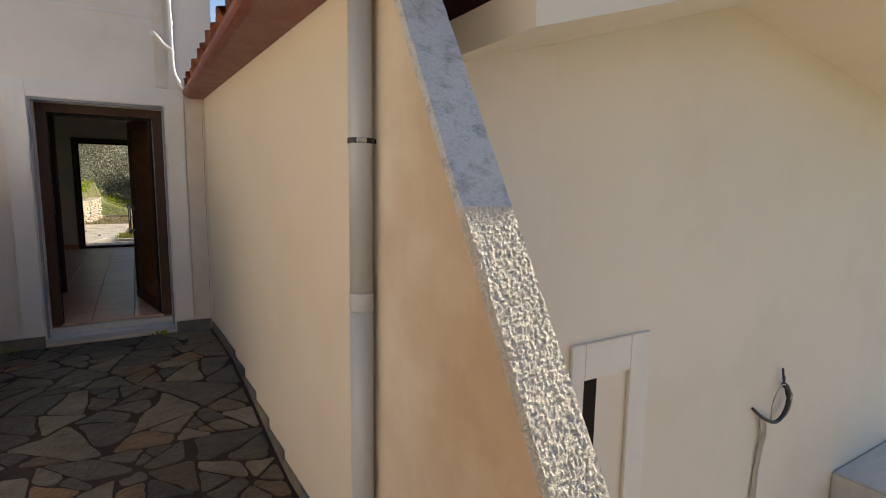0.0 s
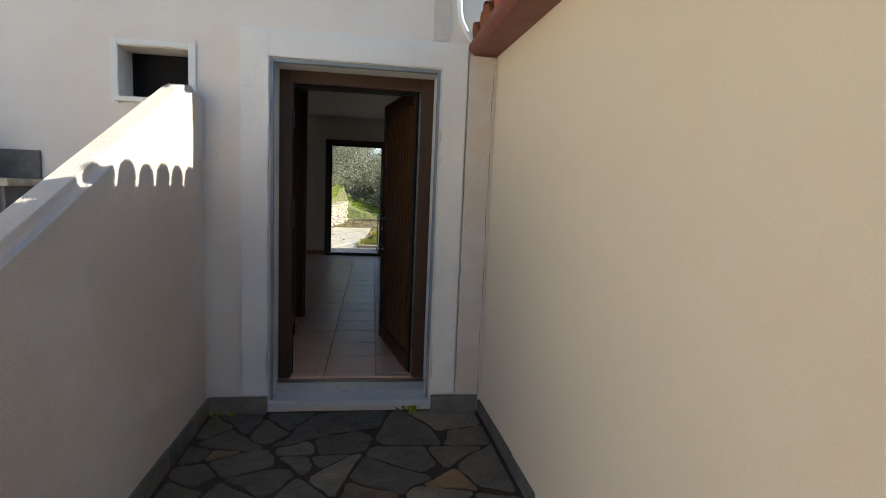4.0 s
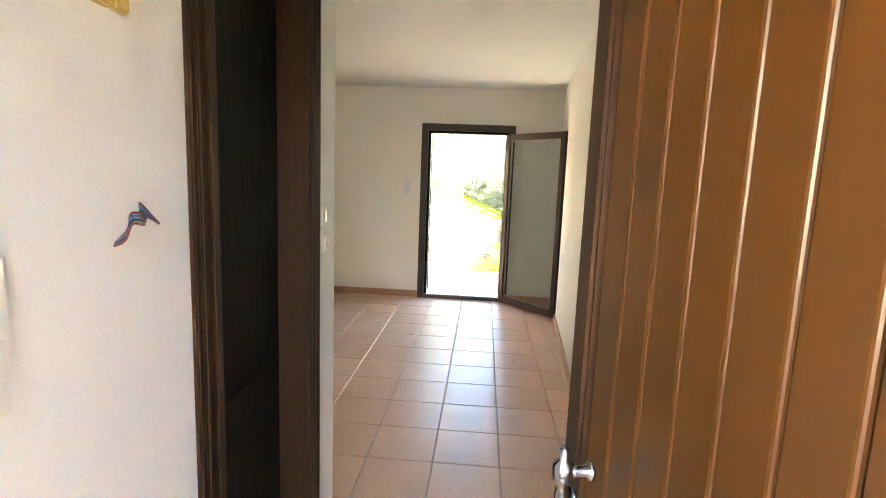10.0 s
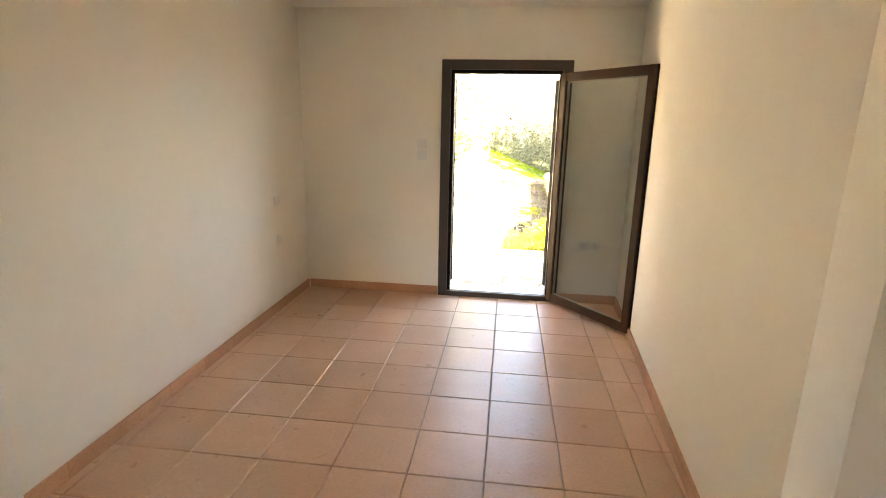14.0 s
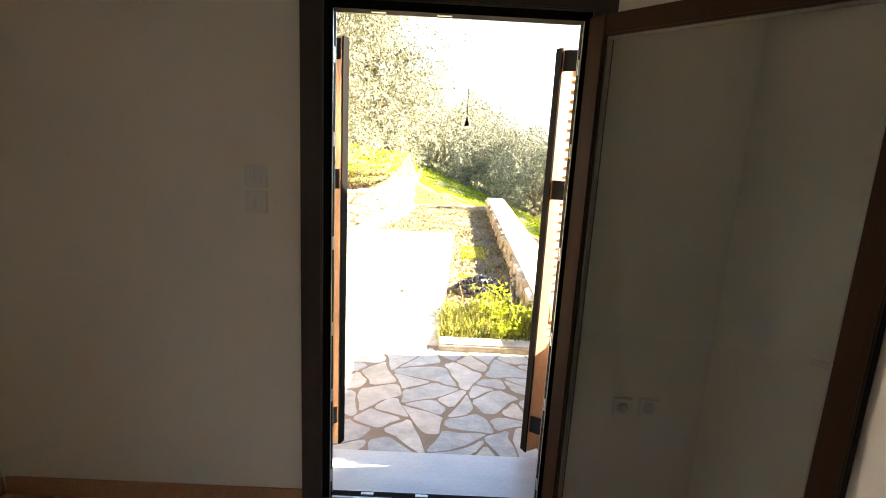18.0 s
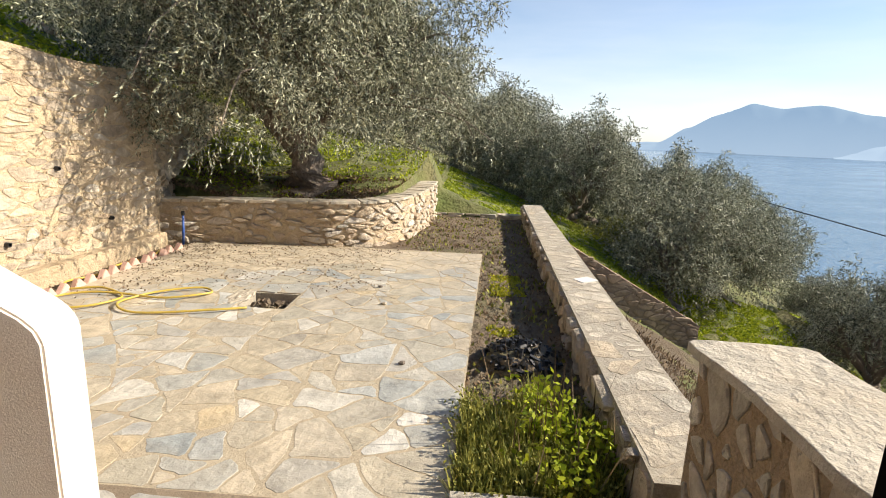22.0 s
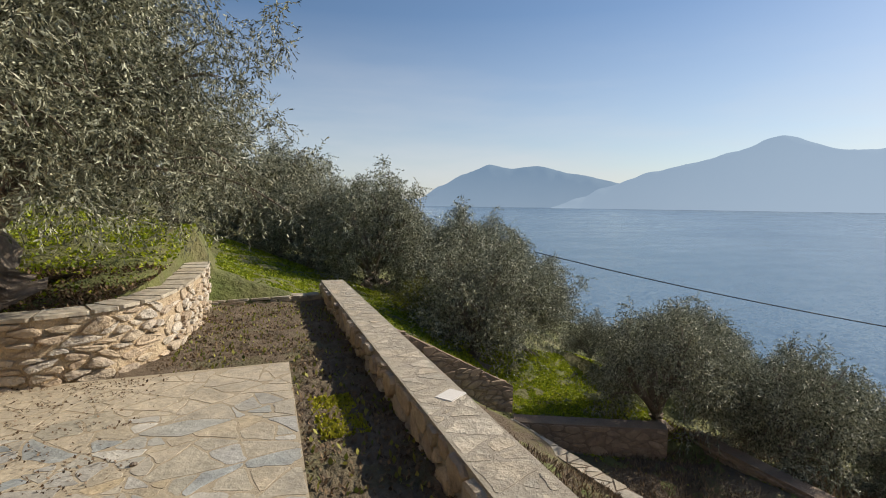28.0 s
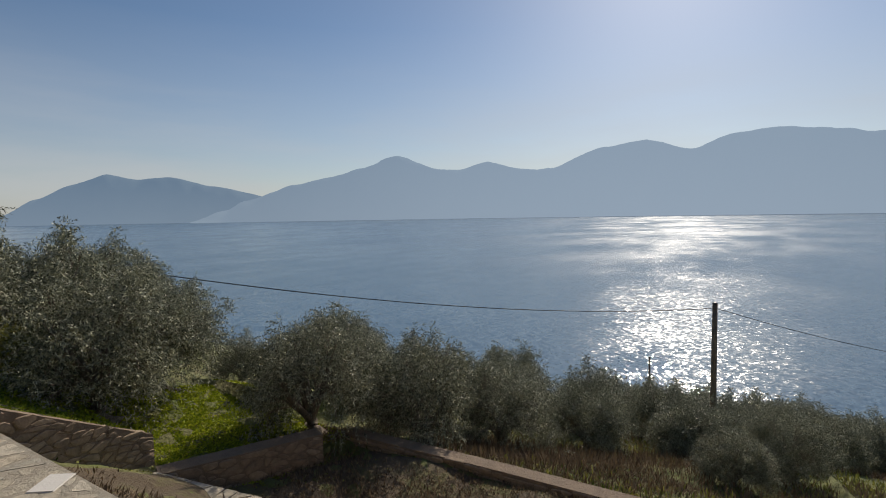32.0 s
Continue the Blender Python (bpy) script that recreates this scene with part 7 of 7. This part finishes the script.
def patch(sc, thr):
    def keep(x, y, rng):
        f = np.sin(x * sc + 1.3 * np.sin(y * sc * 0.7)) + np.cos(y * sc * 1.1 + x * 0.5)
        return f + rng.uniform(-0.8, 0.8, len(x)) > thr
    return keep
scatter("grass", "short green clover and grass on the slope", "grass", (-0.6, 6, 22.8, 31), 45000, 0.06, 0.026, "grass_leaf", 1, ground_height, blades=2.0)
scatter("grass_bank", "green grass on the bank under the olive tree", "grass", (-7.5, -0.75, 19.35, 30), 60000, 0.055, 0.022, "grass_leaf", 2, ground_height, blades=2.0, keep=patch(0.8, -0.6))
scatter("grass_upper", "bright green grass above the retaining wall", "grass", (-9.5, -4.45, 13.5, 24), 34000, 0.07, 0.026, "grass_leaf", 3, ground_height, blades=2.0)
scatter("grass_lower", "bright green clover on the lower terrace", "grass", (5.3, 9.0, 21.2, 26.0), 34000, 0.06, 0.028, "grass_leaf", 4, ground_height, blades=2.0)
scatter("grass_slope", "patchy grass and dry weeds on the slope", "grass", (1.6, 20, 12.8, 24), 26000, 0.07, 0.022, "weed_leaf", 5, ground_height, blades=1.5, keep=patch(0.9, 0.2))
scatter("brush", "dry twigs and brush on the lower terrace", "brush", (1.6, 13, 12.6, 22.0), 90000, 0.13, 0.009, "dry_leaf", 6, lambda x, y: ground_height(x, y) + 0.03, blades=2.6, keep=patch(1.1, -0.5))
scatter("brush_lower", "dry brush and low weeds on the slope below the terrace", "brush", (8.9, 32, 5.5, 20), 60000, 0.32, 0.012, "dry_leaf", 18, ground_height, blades=1.6, keep=patch(0.6, -0.3))
scatter("weeds_lower", "low green weeds on the slope below the terrace", "weeds", (8.9, 32, 5.5, 20), 40000, 0.20, 0.020, "weed_leaf", 19, ground_height, blades=1.6, keep=patch(0.45, 0.1))
def bed_z(x, y):
    return BED_Z + 0.0 * x
def in_bed(x, y, rng):
    return (x > edge_x(y) + 0.02) & (x < par_x(y) - 0.02)
def bushy(name, label, region, tufts, per, height, leaf, material, seed, keep):
    """Low bushy weeds: tufts of small leaves up to a height."""
    rng = np.random.default_rng(seed)
    x0, x1, y0, y1 = region
    x, y = rng.uniform(x0, x1, tufts), rng.uniform(y0, y1, tufts)
    k = keep(x, y, rng)
    x, y = x[k], y[k]
    h = height * rng.uniform(0.3, 1.0, len(x))
    c = np.repeat(np.stack([x, y, np.full(len(x), BED_Z)], 1), per, 0)
    hh = np.repeat(h, per) * rng.random(len(c)) ** 0.7
    c = c + np.stack([0.05 * rng.standard_normal(len(c)), 0.05 * rng.standard_normal(len(c)), hh], 1)
    v = leaf_cloud(rng, c, np.full(len(c), 0.015), len(c), leaf, leaf * 0.34, 0.1)
    return tagged(quads(name, v, material, None), label, "weeds", kind="stuff")
scatter("bed_grass", "tangled green and yellow grass at the end of the bed", "weeds", (0.1, 0.98, 13.97, 15.15), 9000, 0.15, 0.0045, "weed_leaf", 7, bed_z, blades=0.9, keep=lambda x, y, q: in_bed(x, y, q) & (y < 15.15 - 0.5 * np.abs(np.sin(5 * x))))
bushy("bed_weeds", "dense low green and yellow weeds in the bed", (0.1, 1.0, 13.98, 14.85), 260, 40, 0.13, 0.024, "weed_leaf", 25, in_bed)
bushy("bed_shrub", "taller leafy weeds with round leaves against the parapet", (0.42, 1.0, 13.98, 14.75), 30, 34, 0.40, 0.036, "grass_leaf", 8, in_bed)
scatter("bed_stalks", "thin upright dry weed stalks in the bed", "weeds", (0.35, 0.98, 13.98, 14.9), 60, 0.46, 0.0035, "dry_leaf", 17, bed_z, blades=0.5, keep=in_bed)
scatter("bed_weeds_sparse", "sparse weeds in the bed", "weeds", (-0.9, 1.25, 15.1, 22.3), 1600, 0.06, 0.014, "weed_leaf", 9, bed_z, keep=lambda x, y, r: (x > np.where(y < 18.95, edge_x(y), -0.8)) & (x < par_x(y)))
scatter("litter", "dry leaves and twigs on the soil", "leaf litter", (-1.2, 1.25, 15.0, 22.3), 15000, 0.045, 0.010, "dry_leaf", 10, bed_z, blades=3.0, keep=lambda x, y, r: (x > np.where(y < 18.95, edge_x(y), -0.9)) & (x < par_x(y)))
scatter("moss_patch", "bright yellow-green moss in the bed", "moss", (0.40, 0.75, 17.1, 17.9), 2600, 0.035, 0.012, "moss", 11, bed_z)
scatter("moss_patch", "bright yellow-green moss in the bed", "moss", (0.33, 0.60, 16.0, 16.2), 500, 0.03, 0.010, "moss", 12, bed_z)
scatter("bank_litter", "dry leaves under the olive tree", "leaf litter", (-4.2, -0.8, 19.0, 20.6), 14000, 0.055, 0.013, "dry_leaf", 13, ground_height, blades=3.0)
def drifts(seed, n, x0, x1, y0, y1, size):
    """Loose heaps blown together here and there, with some leaves between."""
    rr = np.random.default_rng(seed)
    cx, cy, cs = rr.uniform(x0, x1, n), y1 - (y1 - y0) * rr.random(n) ** 1.8, size * rr.uniform(0.4, 1.6, n)
    def keep(x, y, rng):
        d = np.zeros(len(x))
        for a_, b_, c_ in zip(cx, cy, cs):
            d = np.maximum(d, np.exp(-(((x - a_) / (1.7 * c_)) ** 2 + ((y - b_) / c_) ** 2)))
        return rng.random(len(x)) < 0.035 + 0.5 * d
    return keep
scatter("terrace_litter", "dark dry olive leaves drifted on the far paving", "leaf litter", (-3.6, -0.75, 16.6, 18.9), 12000, 0.028, 0.009, "fallen_leaf", 14, lambda x, y: TERR_Z + 0.006 + 0 * x, blades=5.0, keep=drifts(5, 60, -3.6, -0.9, 16.9, 18.9, 0.12))
scatter("kerb_litter", "dark dry leaves lying along the clay kerb", "leaf litter", (-3.62, -2.9, 14.6, 18.6), 5000, 0.036, 0.009, "fallen_leaf", 24, lambda x, y: TERR_Z + 0.006 + 0 * x, blades=5.0, keep=drifts(9, 26, -3.6, -3.1, 15.2, 18.5, 0.07))
scatter("strip_litter", "dry leaves along the foot of the stone wall", "leaf litter", (-3.83, -3.62, 12.5, 18.5), 2500, 0.03, 0.008, "dry_leaf", 15, lambda x, y: -0.095 + 0 * x, blades=3.0)
scatter("passage_weeds", "small weeds at the foot of the doorstep", "weeds", (-0.62, 0.95, FRONT - 0.06, FRONT - 0.01), 300, 0.06, 0.012, "grass_leaf", 16, lambda x, y: PASS_Z + 0 * x, blades=1.2, keep=lambda x, y, r: (np.abs(x + 0.45) < 0.07) | (np.abs(x - 0.62) < 0.06))

shrub = thing("shrub", (4.6, 26.4, gz(4.6, 26.4)), "low grey-brown shrub on the grassy slope", "shrub")
srng = np.random.default_rng(77)
sc_ = srng.standard_normal((120, 3)) * np.array([0.55, 0.5, 0.22]) + np.array([0, 0, 0.45])
quads("foliage", leaf_cloud(srng, sc_, np.full(120, 0.16), 14000, 0.05, 0.008, 0.2, 8), "weed_leaf", shrub)
bm = bmesh.new()
for k in range(9):
    tube(bm, curve_points([(0, 0, -0.05), sc_[k] * 0.5, sc_[k]], 3), lambda f: 0.018 - 0.013 * f, 5)
part("stem", bm, "bark", shrub, smooth=True)
# bare earth of the lower terrace
bx, by = np.linspace(1.5, 8.55, 120), np.linspace(12.6, 22.2, 150)
verts = []
for y in by:
    for x in bx:
        verts.append((x, y, float(ground_height(x, min(y, 22.2 - max(0.0, 0.49 * (x - 4.95)) - 0.15 if x > 4.9 else y))) + 0.03 + 0.05 * noise.noise(Vector((x * 1.4, y * 1.4, 2)))))
n = len(bx)
structure(from_arrays("soil_lower", verts, [(j * n + k, j * n + k + 1, (j + 1) * n + k + 1, (j + 1) * n + k) for j in range(len(by) - 1) for k in range(n - 1) if not (bx[k] > 4.9 and by[j] > 22.2 - 0.49 * (bx[k] - 4.95) - 0.15)], "soil_dry", smooth=True),
          "bare brown earth of the lower terraces with patches of weeds", "soil")
mound = thing("ash_heap", (0.56, 15.5, BED_Z), "dark heap of burnt twigs and ash in the bed", "heap")
bm = bmesh.new()
bmesh.ops.create_icosphere(bm, subdivisions=4, radius=1)
for v in bm.verts:
    v.co = Vector((v.co.x * 0.27, v.co.y * 0.30, max(v.co.z, 0) * 0.13)) * (1 + 0.20 * noise.noise(v.co * 4)) + 0.012 * noise.noise_vector(v.co * 19)
part("ash", bm, "soil", mound, smooth=True)
rng = random.Random(5)
bm = bmesh.new()
for k in range(220):
    a, r = rng.uniform(0, 6.28), 0.27 * rng.random() ** 0.5
    s = rng.uniform(0.008, 0.022)
    box(bm, -s * 2, s * 2, -s * 0.6, s * 0.6, -s * 0.5, s * 0.5, m=pose(r * math.cos(a), r * math.sin(a) * 1.1, 0.13 * (1 - (r / 0.3) ** 2) + 0.01, rng.uniform(0, 180), rng.uniform(0, 180), rng.uniform(0, 180)))
tagged(part("char", bm, "iron", mound), kind="stuff")

# loose rocks on the slope above the retaining wall, and bits lying about
for k in range(26):
    rr = random.Random(100 + k)
    x, y = -5.1 - 1.5 * rr.random(), 17.0 + 3.6 * rr.random()
    r = rr.uniform(0.06, 0.15)
    rock = bmesh.new()
    bmesh.ops.create_icosphere(rock, subdivisions=2, radius=1)
    for v in rock.verts:
        v.co = Vector((v.co.x * r * 1.3, v.co.y * r, v.co.z * r * 0.6)) * (1 + 0.35 * noise.noise(v.co * 1.6 + Vector((k, 0, 0))))
    o = tagged(link("rock", rock, "rubble"), "rough brown stone lying on the grassy slope", "rock", "loose rocks")
    o.matrix_world = pose(x, y, gz(x, y) + 0.3 * r, 0, 0, rr.uniform(0, 180))
for x, y, r, mm in ((-0.62, 16.55, 0.022, "coping"), (-0.28, 15.3, 0.020, "bark"), (-0.75, 17.1, 0.018, "bark")):
    rock = bmesh.new()
    bmesh.ops.create_icosphere(rock, subdivisions=2, radius=1)
    for v in rock.verts:
        v.co = Vector((v.co.x * r * 1.4, v.co.y * r, v.co.z * r * 0.7)) * (1 + 0.3 * noise.noise(v.co * 2 + Vector((x, 0, 0))))
    o = tagged(link("pebble", rock, mm), "small loose stone lying on the paving", "stone", "pebbles")
    o.matrix_world = pose(x, y, TERR_Z + 0.6 * r, 0, 0, 30)
white = tagged(link("white_coping_stone", boxes((-0.11, 0.10, -0.07, 0.08, 0.0, 0.012), bev=0.005), "white_band"), "pale white flat stone set in the parapet top", "stone")
white.matrix_world = pose(1.30, 16.9, PAR_TOP - 0.0075, 0, 0, 35)
# hose, kerb tiles, blue pipe
hose = thing("garden_hose", (-2.6, 16.3, TERR_Z), "yellow garden hose lying in loops on the paving", "hose")
route = [(-1.78, 16.20), (-2.05, 16.05), (-2.62, 15.92), (-2.88, 16.10), (-2.80, 16.42), (-2.42, 16.66), (-2.28, 16.52), (-2.55, 16.32), (-3.05, 16.36), (-3.45, 16.28), (-3.55, 16.02), (-3.35, 15.90), (-3.02, 16.02),
         (-2.98, 16.30), (-3.30, 16.48), (-3.62, 16.42), (-3.74, 16.62), (-3.66, 16.95), (-3.70, 17.35), (-3.62, 17.75), (-3.70, 18.05)]
bm = bmesh.new()
tube(bm, [(p.x + 2.6, p.y - 16.3, 0.018 + 0.012 * math.sin(k * 0.21) ** 2) for k, p in enumerate(curve_points([(*q, 0) for q in route], 8))], 0.0105, 8)
part("tube", bm, "yellow_hose", hose, smooth=True)
kerb = thing("sawtooth_kerb", (-3.60, 12.6, TERR_Z - 0.02), "row of pink clay kerb tiles set on their corners", "kerb")
kt = bmesh.new()
prism(kt, [(-0.085, 0.0), (0.085, 0.0), (0.01, 0.10), (-0.01, 0.10)], "x", -0.03, 0.03)
bevel(kt, 0.006)
first = link("kerb_tile", kt, "pink_tile", kerb)
for k in range(1, 34):
    o = first.copy()
    scene.collection.objects.link(o)
    o.parent = kerb
    o.matrix_basis = pose(0.012 * math.sin(k * 3.3), 0.172 * k, 0.0, 4 * math.sin(k * 1.7), 6 * math.sin(k * 2.9), 5 * math.sin(k * 5.1))
bp_ = thing("blue_pipe", (-3.70, 18.58, -0.1), "short upright blue water pipe by the wall", "pipe")
bm = bmesh.new()
tube(bm, [(0, 0, 0), (0.01, 0, 0.2), (0.02, 0, 0.42)], 0.016, 8)
part("tube", bm, "blue_plastic", bp_, smooth=True)
bm = bmesh.new()
lathe(bm, [(0.022, 0.40), (0.024, 0.41), (0.024, 0.45), (0.018, 0.46)], pose(0.02, 0, 0), 10)
part("cap", bm, "iron", bp_)
shelf = thing("stone_ledge", (-3.96, 15.95, 1.86), "grey stone slab sticking out of the retaining wall", "ledge")
part("slab", boxes((-0.05, 0.20, -0.30, 0.28, -0.05, 0.0), bev=0.012), "coping", shelf)
part("support", boxes((-0.05, 0.15, -0.26, 0.18, -0.10, -0.052), bev=0.01), "iron", shelf)
drain = thing("drain_spout", (-3.95, 16.32, 1.80), "round clay drain pipe end in the wall", "pipe")
bm = bmesh.new()
lathe(bm, [(0.040, -0.05), (0.048, -0.05), (0.048, 0.04), (0.034, 0.04), (0.034, 0.0)], pose(0, 0, 0, 0, 90, 0), 14)
part("pipe_end", bm, "coping", drain, smooth=True)
for y, z in ((14.6, 0.35), (16.25, 0.36), (15.4, 1.05), (16.9, 1.0), (17.6, 0.40)):
    h = thing("weep_hole", (-3.955, y, z), "small dark drain hole in the stone wall", "drain hole", "weep holes")
    bm = bmesh.new()
    lathe(bm, [(0.017, -0.03), (0.023, -0.03), (0.023, 0.016), (0.018, 0.016), (0.018, -0.02)], pose(0, 0, 0, 0, 90, 0), 12)
    part("sleeve", bm, "iron", h)
slab = thing("edge_slab", (0.56, 13.90, TERR_Z), "long grey flagstone at the foot of the bed", "stone")
part("slab", boxes((-0.46, 0.44, -0.10, 0.07, -0.10, 0.055), bev=0.012), "tread_stone", slab)

# ---- pieces: rubble, copings, paving, floor tiles ----
rng = random.Random(31)
rubble_face(core_par, PAR, -0.30, PAR_TOP - 0.01, "rubble", rng, 0.16, 1.4, joint=0.016, proud=0.028)
bm_cells = crazy_cells([(0.02, 0.012), (PAR.s[-1] - 0.02, 0.012), (PAR.s[-1] - 0.02, 0.395), (0.02, 0.395)], 0.20, 0.030, rng, 1.0)
for poly in bm_cells:
    q = []
    for s, d in poly:
        p, nn = PAR.at(s)
        w = p - nn * d
        q.append((w.x, w.y))
    pave(core_par, [q], PAR_TOP - 0.0015, "coping", rng, "coping_stone", warp=0.03, edge=0.0008)
rubble_face(core_curve, CURVE, -0.28, lambda s: curve_top(s) - 0.045, "white_stone", rng, 0.088, 2.8, joint=0.012, proud=0.030, limit=320)
s = 0.0
while s < CURVE.s[-1] - 0.12:
    w = rng.uniform(0.22, 0.45)
    e = min(s + w, CURVE.s[-1])
    a, na = CURVE.at(s + 0.008)
    b, nb_ = CURVE.at(e - 0.008)
    quad = [(a + na * 0.035).xy[:], (b + nb_ * rng.uniform(0.02, 0.05)).xy[:], (b - nb_ * rng.uniform(0.28, 0.36)).xy[:], (a - na * 0.32).xy[:]]
    pave(core_curve, [[tuple(p) for p in quad]], curve_top(s), "coping", rng, "coping_stone")
    s = e
rubble_face(core_left, LEFTW, 0.10, lambda s: 2.08 + 0.03 * math.sin(s * 2.1), "rubble", rng, 0.092, 3.0, joint=0.009, proud=0.005, s_from=1.2)
rubble_face(core_left2, LEFTW2, 0.4, lambda s: 2.03 - 0.05 * s, "rubble", rng, 0.13, 1.9, joint=0.016, proud=0.02, limit=150)
rubble(core_end, END, -0.30, -0.05, "rubble", rng, 0.28, 0.11)
pave(core_end, crazy_cells([(-0.6, 22.33), (1.18, 22.39), (1.17, 22.70), (-0.61, 22.64)], 0.26, 0.02, rng), -0.03, "coping", rng, "coping_stone")
rubble_face(core_stub, STUB, -0.30, lambda s: 0.735 + 0.02 * s, "coping", rng, 0.16, 0.85, joint=0.03, proud=0.008)
STUB_END = Line2([(1.00, 13.80), (1.41, 13.81)], 1)
rubble_face(core_stub, STUB_END, 0.18, 0.735, "coping", rng, 0.15, 0.85, joint=0.03, proud=0.008)
pave(core_stub, crazy_cells([(0.98, 12.4), (1.43, 12.4), (1.42, 13.82), (0.97, 13.81)], 0.95, 0.006, rng), 0.775, "coping", rng, "coping_stone", warp=0.05)
rubble_face(core_low1, LOW1, -3.4, lambda s: -0.16 - 0.56 * s, "rubble_dark", rng, 0.13, 2.2, joint=0.012, proud=0.014, joined="rubble_dark_joined", limit=200)
rubble_face(core_low2, LOW2, -3.5, lambda s: -2.82 - 0.01 * s, "rubble_dark", rng, 0.13, 2.2, joint=0.012, proud=0.014, joined="rubble_dark_joined", limit=150)
rubble(core_low3, LOW3, -3.1, -2.83, "rubble_dark", rng, 0.30, 0.14, joined="rubble_dark_joined", limit=150)
pave(core_low3, crazy_cells([(5.40, 14.0), (5.73, 14.0), (5.46, 19.2), (5.13, 19.2)], 0.24, 0.02, rng), -2.785, "coping", rng, "coping_stone")
pave(core_low3, crazy_cells([(5.13, 19.2), (5.46, 19.2), (5.01, 22.4), (4.68, 22.4)], 0.24, 0.02, rng), -2.785, "coping", rng, "coping_stone")
rubble(core_low4, LOW4, -3.8, lambda s: -3.25, "rubble_dark", rng, 0.34, 0.14, joined="rubble_dark_joined", limit=150)
rubble(core_low5, LOW5, -9.5, lambda s: -5.65 - 0.33 * s, "rubble_dark", rng, 0.36, 0.16, joined="rubble_dark_joined", limit=120)

pr = random.Random(8)
near_part = [(-3.58, 12.38), (1.0, 12.38), (1.0, 13.84), (-3.58, 13.90)]
pave(terrace, crazy_cells(near_part, 0.205, 0.011, pr), TERR_Z, "paving_near", pr, warp=0.055, bounds=near_part, edge=0.0012)
far_part = [(-3.58, 13.90), (edge_x(13.9), 13.90), (edge_x(18.93), 18.93), (-3.58, 18.70)]
pave(terrace2, crazy_cells(far_part, 0.215, 0.012, pr, holes=[HOLE]), TERR_Z, "paving_light", pr, near=(-0.3, 14.5), warp=0.055, bounds=far_part, edge=0.0007)
passage = bpy.data.objects["pavement_passage"]
pass_part = [(PX1 + 0.03, -1.5), (wall_x(-1.5) - 0.03, -1.5), (wall_x(FRONT) - 0.03, FRONT - 0.02), (PX1 + 0.03, FRONT - 0.02)]
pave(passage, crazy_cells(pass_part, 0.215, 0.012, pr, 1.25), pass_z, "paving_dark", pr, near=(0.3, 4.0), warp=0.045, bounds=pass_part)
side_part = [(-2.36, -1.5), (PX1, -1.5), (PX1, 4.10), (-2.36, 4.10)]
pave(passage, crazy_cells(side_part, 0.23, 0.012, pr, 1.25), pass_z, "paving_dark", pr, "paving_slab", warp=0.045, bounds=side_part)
def foot_stones(ax, ay, bx, by, side, h, ztop):
    a, b = Vector((ax, ay, 0)), Vector((bx, by, 0))
    d = b - a
    u = d.normalized()
    out = Vector((-u.y, u.x, 0)) * side
    n = max(1, round(d.length / 0.32))
    for k in range(n):
        p, q = a + d * (k / n) + u * 0.003, a + d * ((k + 1) / n) - u * 0.003
        t = 0.014 + 0.004 * pr.random()
        bm = bmesh.new()
        prism(bm, [(p.x, p.y), (q.x, q.y), (q.x + out.x * t, q.y + out.y * t), (p.x + out.x * t, p.y + out.y * t)], "z", PASS_Z - 0.34, ztop + pass_z(p.x, p.y + 0.16) - PASS_Z + 0.008 * pr.random())
        part("foot_stone", bm, "slate", passage)
foot_stones(PX1, 4.16, PX1, FRONT, -1, 0.1, PASS_Z + 0.085)
foot_stones(wall_x(1.3), 1.3, wall_x(FRONT), FRONT - 0.03, 1, 0.1, PASS_Z + 0.06)
foot_stones(PX1 + 0.02, FRONT - 0.022, DX0 - 0.015, FRONT - 0.022, -1, 0.1, -0.035)
foot_stones(DX1 + 0.015, FRONT - 0.036, WR - 0.02, FRONT - 0.036, -1, 0.1, -0.035)
foot_stones(PX0, 4.16, PX1, 4.16, -1, 0.1, PASS_Z + 0.12)
lay_tiles(-1.615, 0.92, HEND, BACK_IN - 0.002)
lay_tiles(0.92, 1.253, 9.0, BACK_IN - 0.002)
lay_tiles(HX, 1.034, FRONT_IN - 0.115, HEND)
lay_tiles(0.92, 1.034, HEND, 8.95)
lay_tiles(-1.6, HX, FRONT_IN, HEND - 0.12)
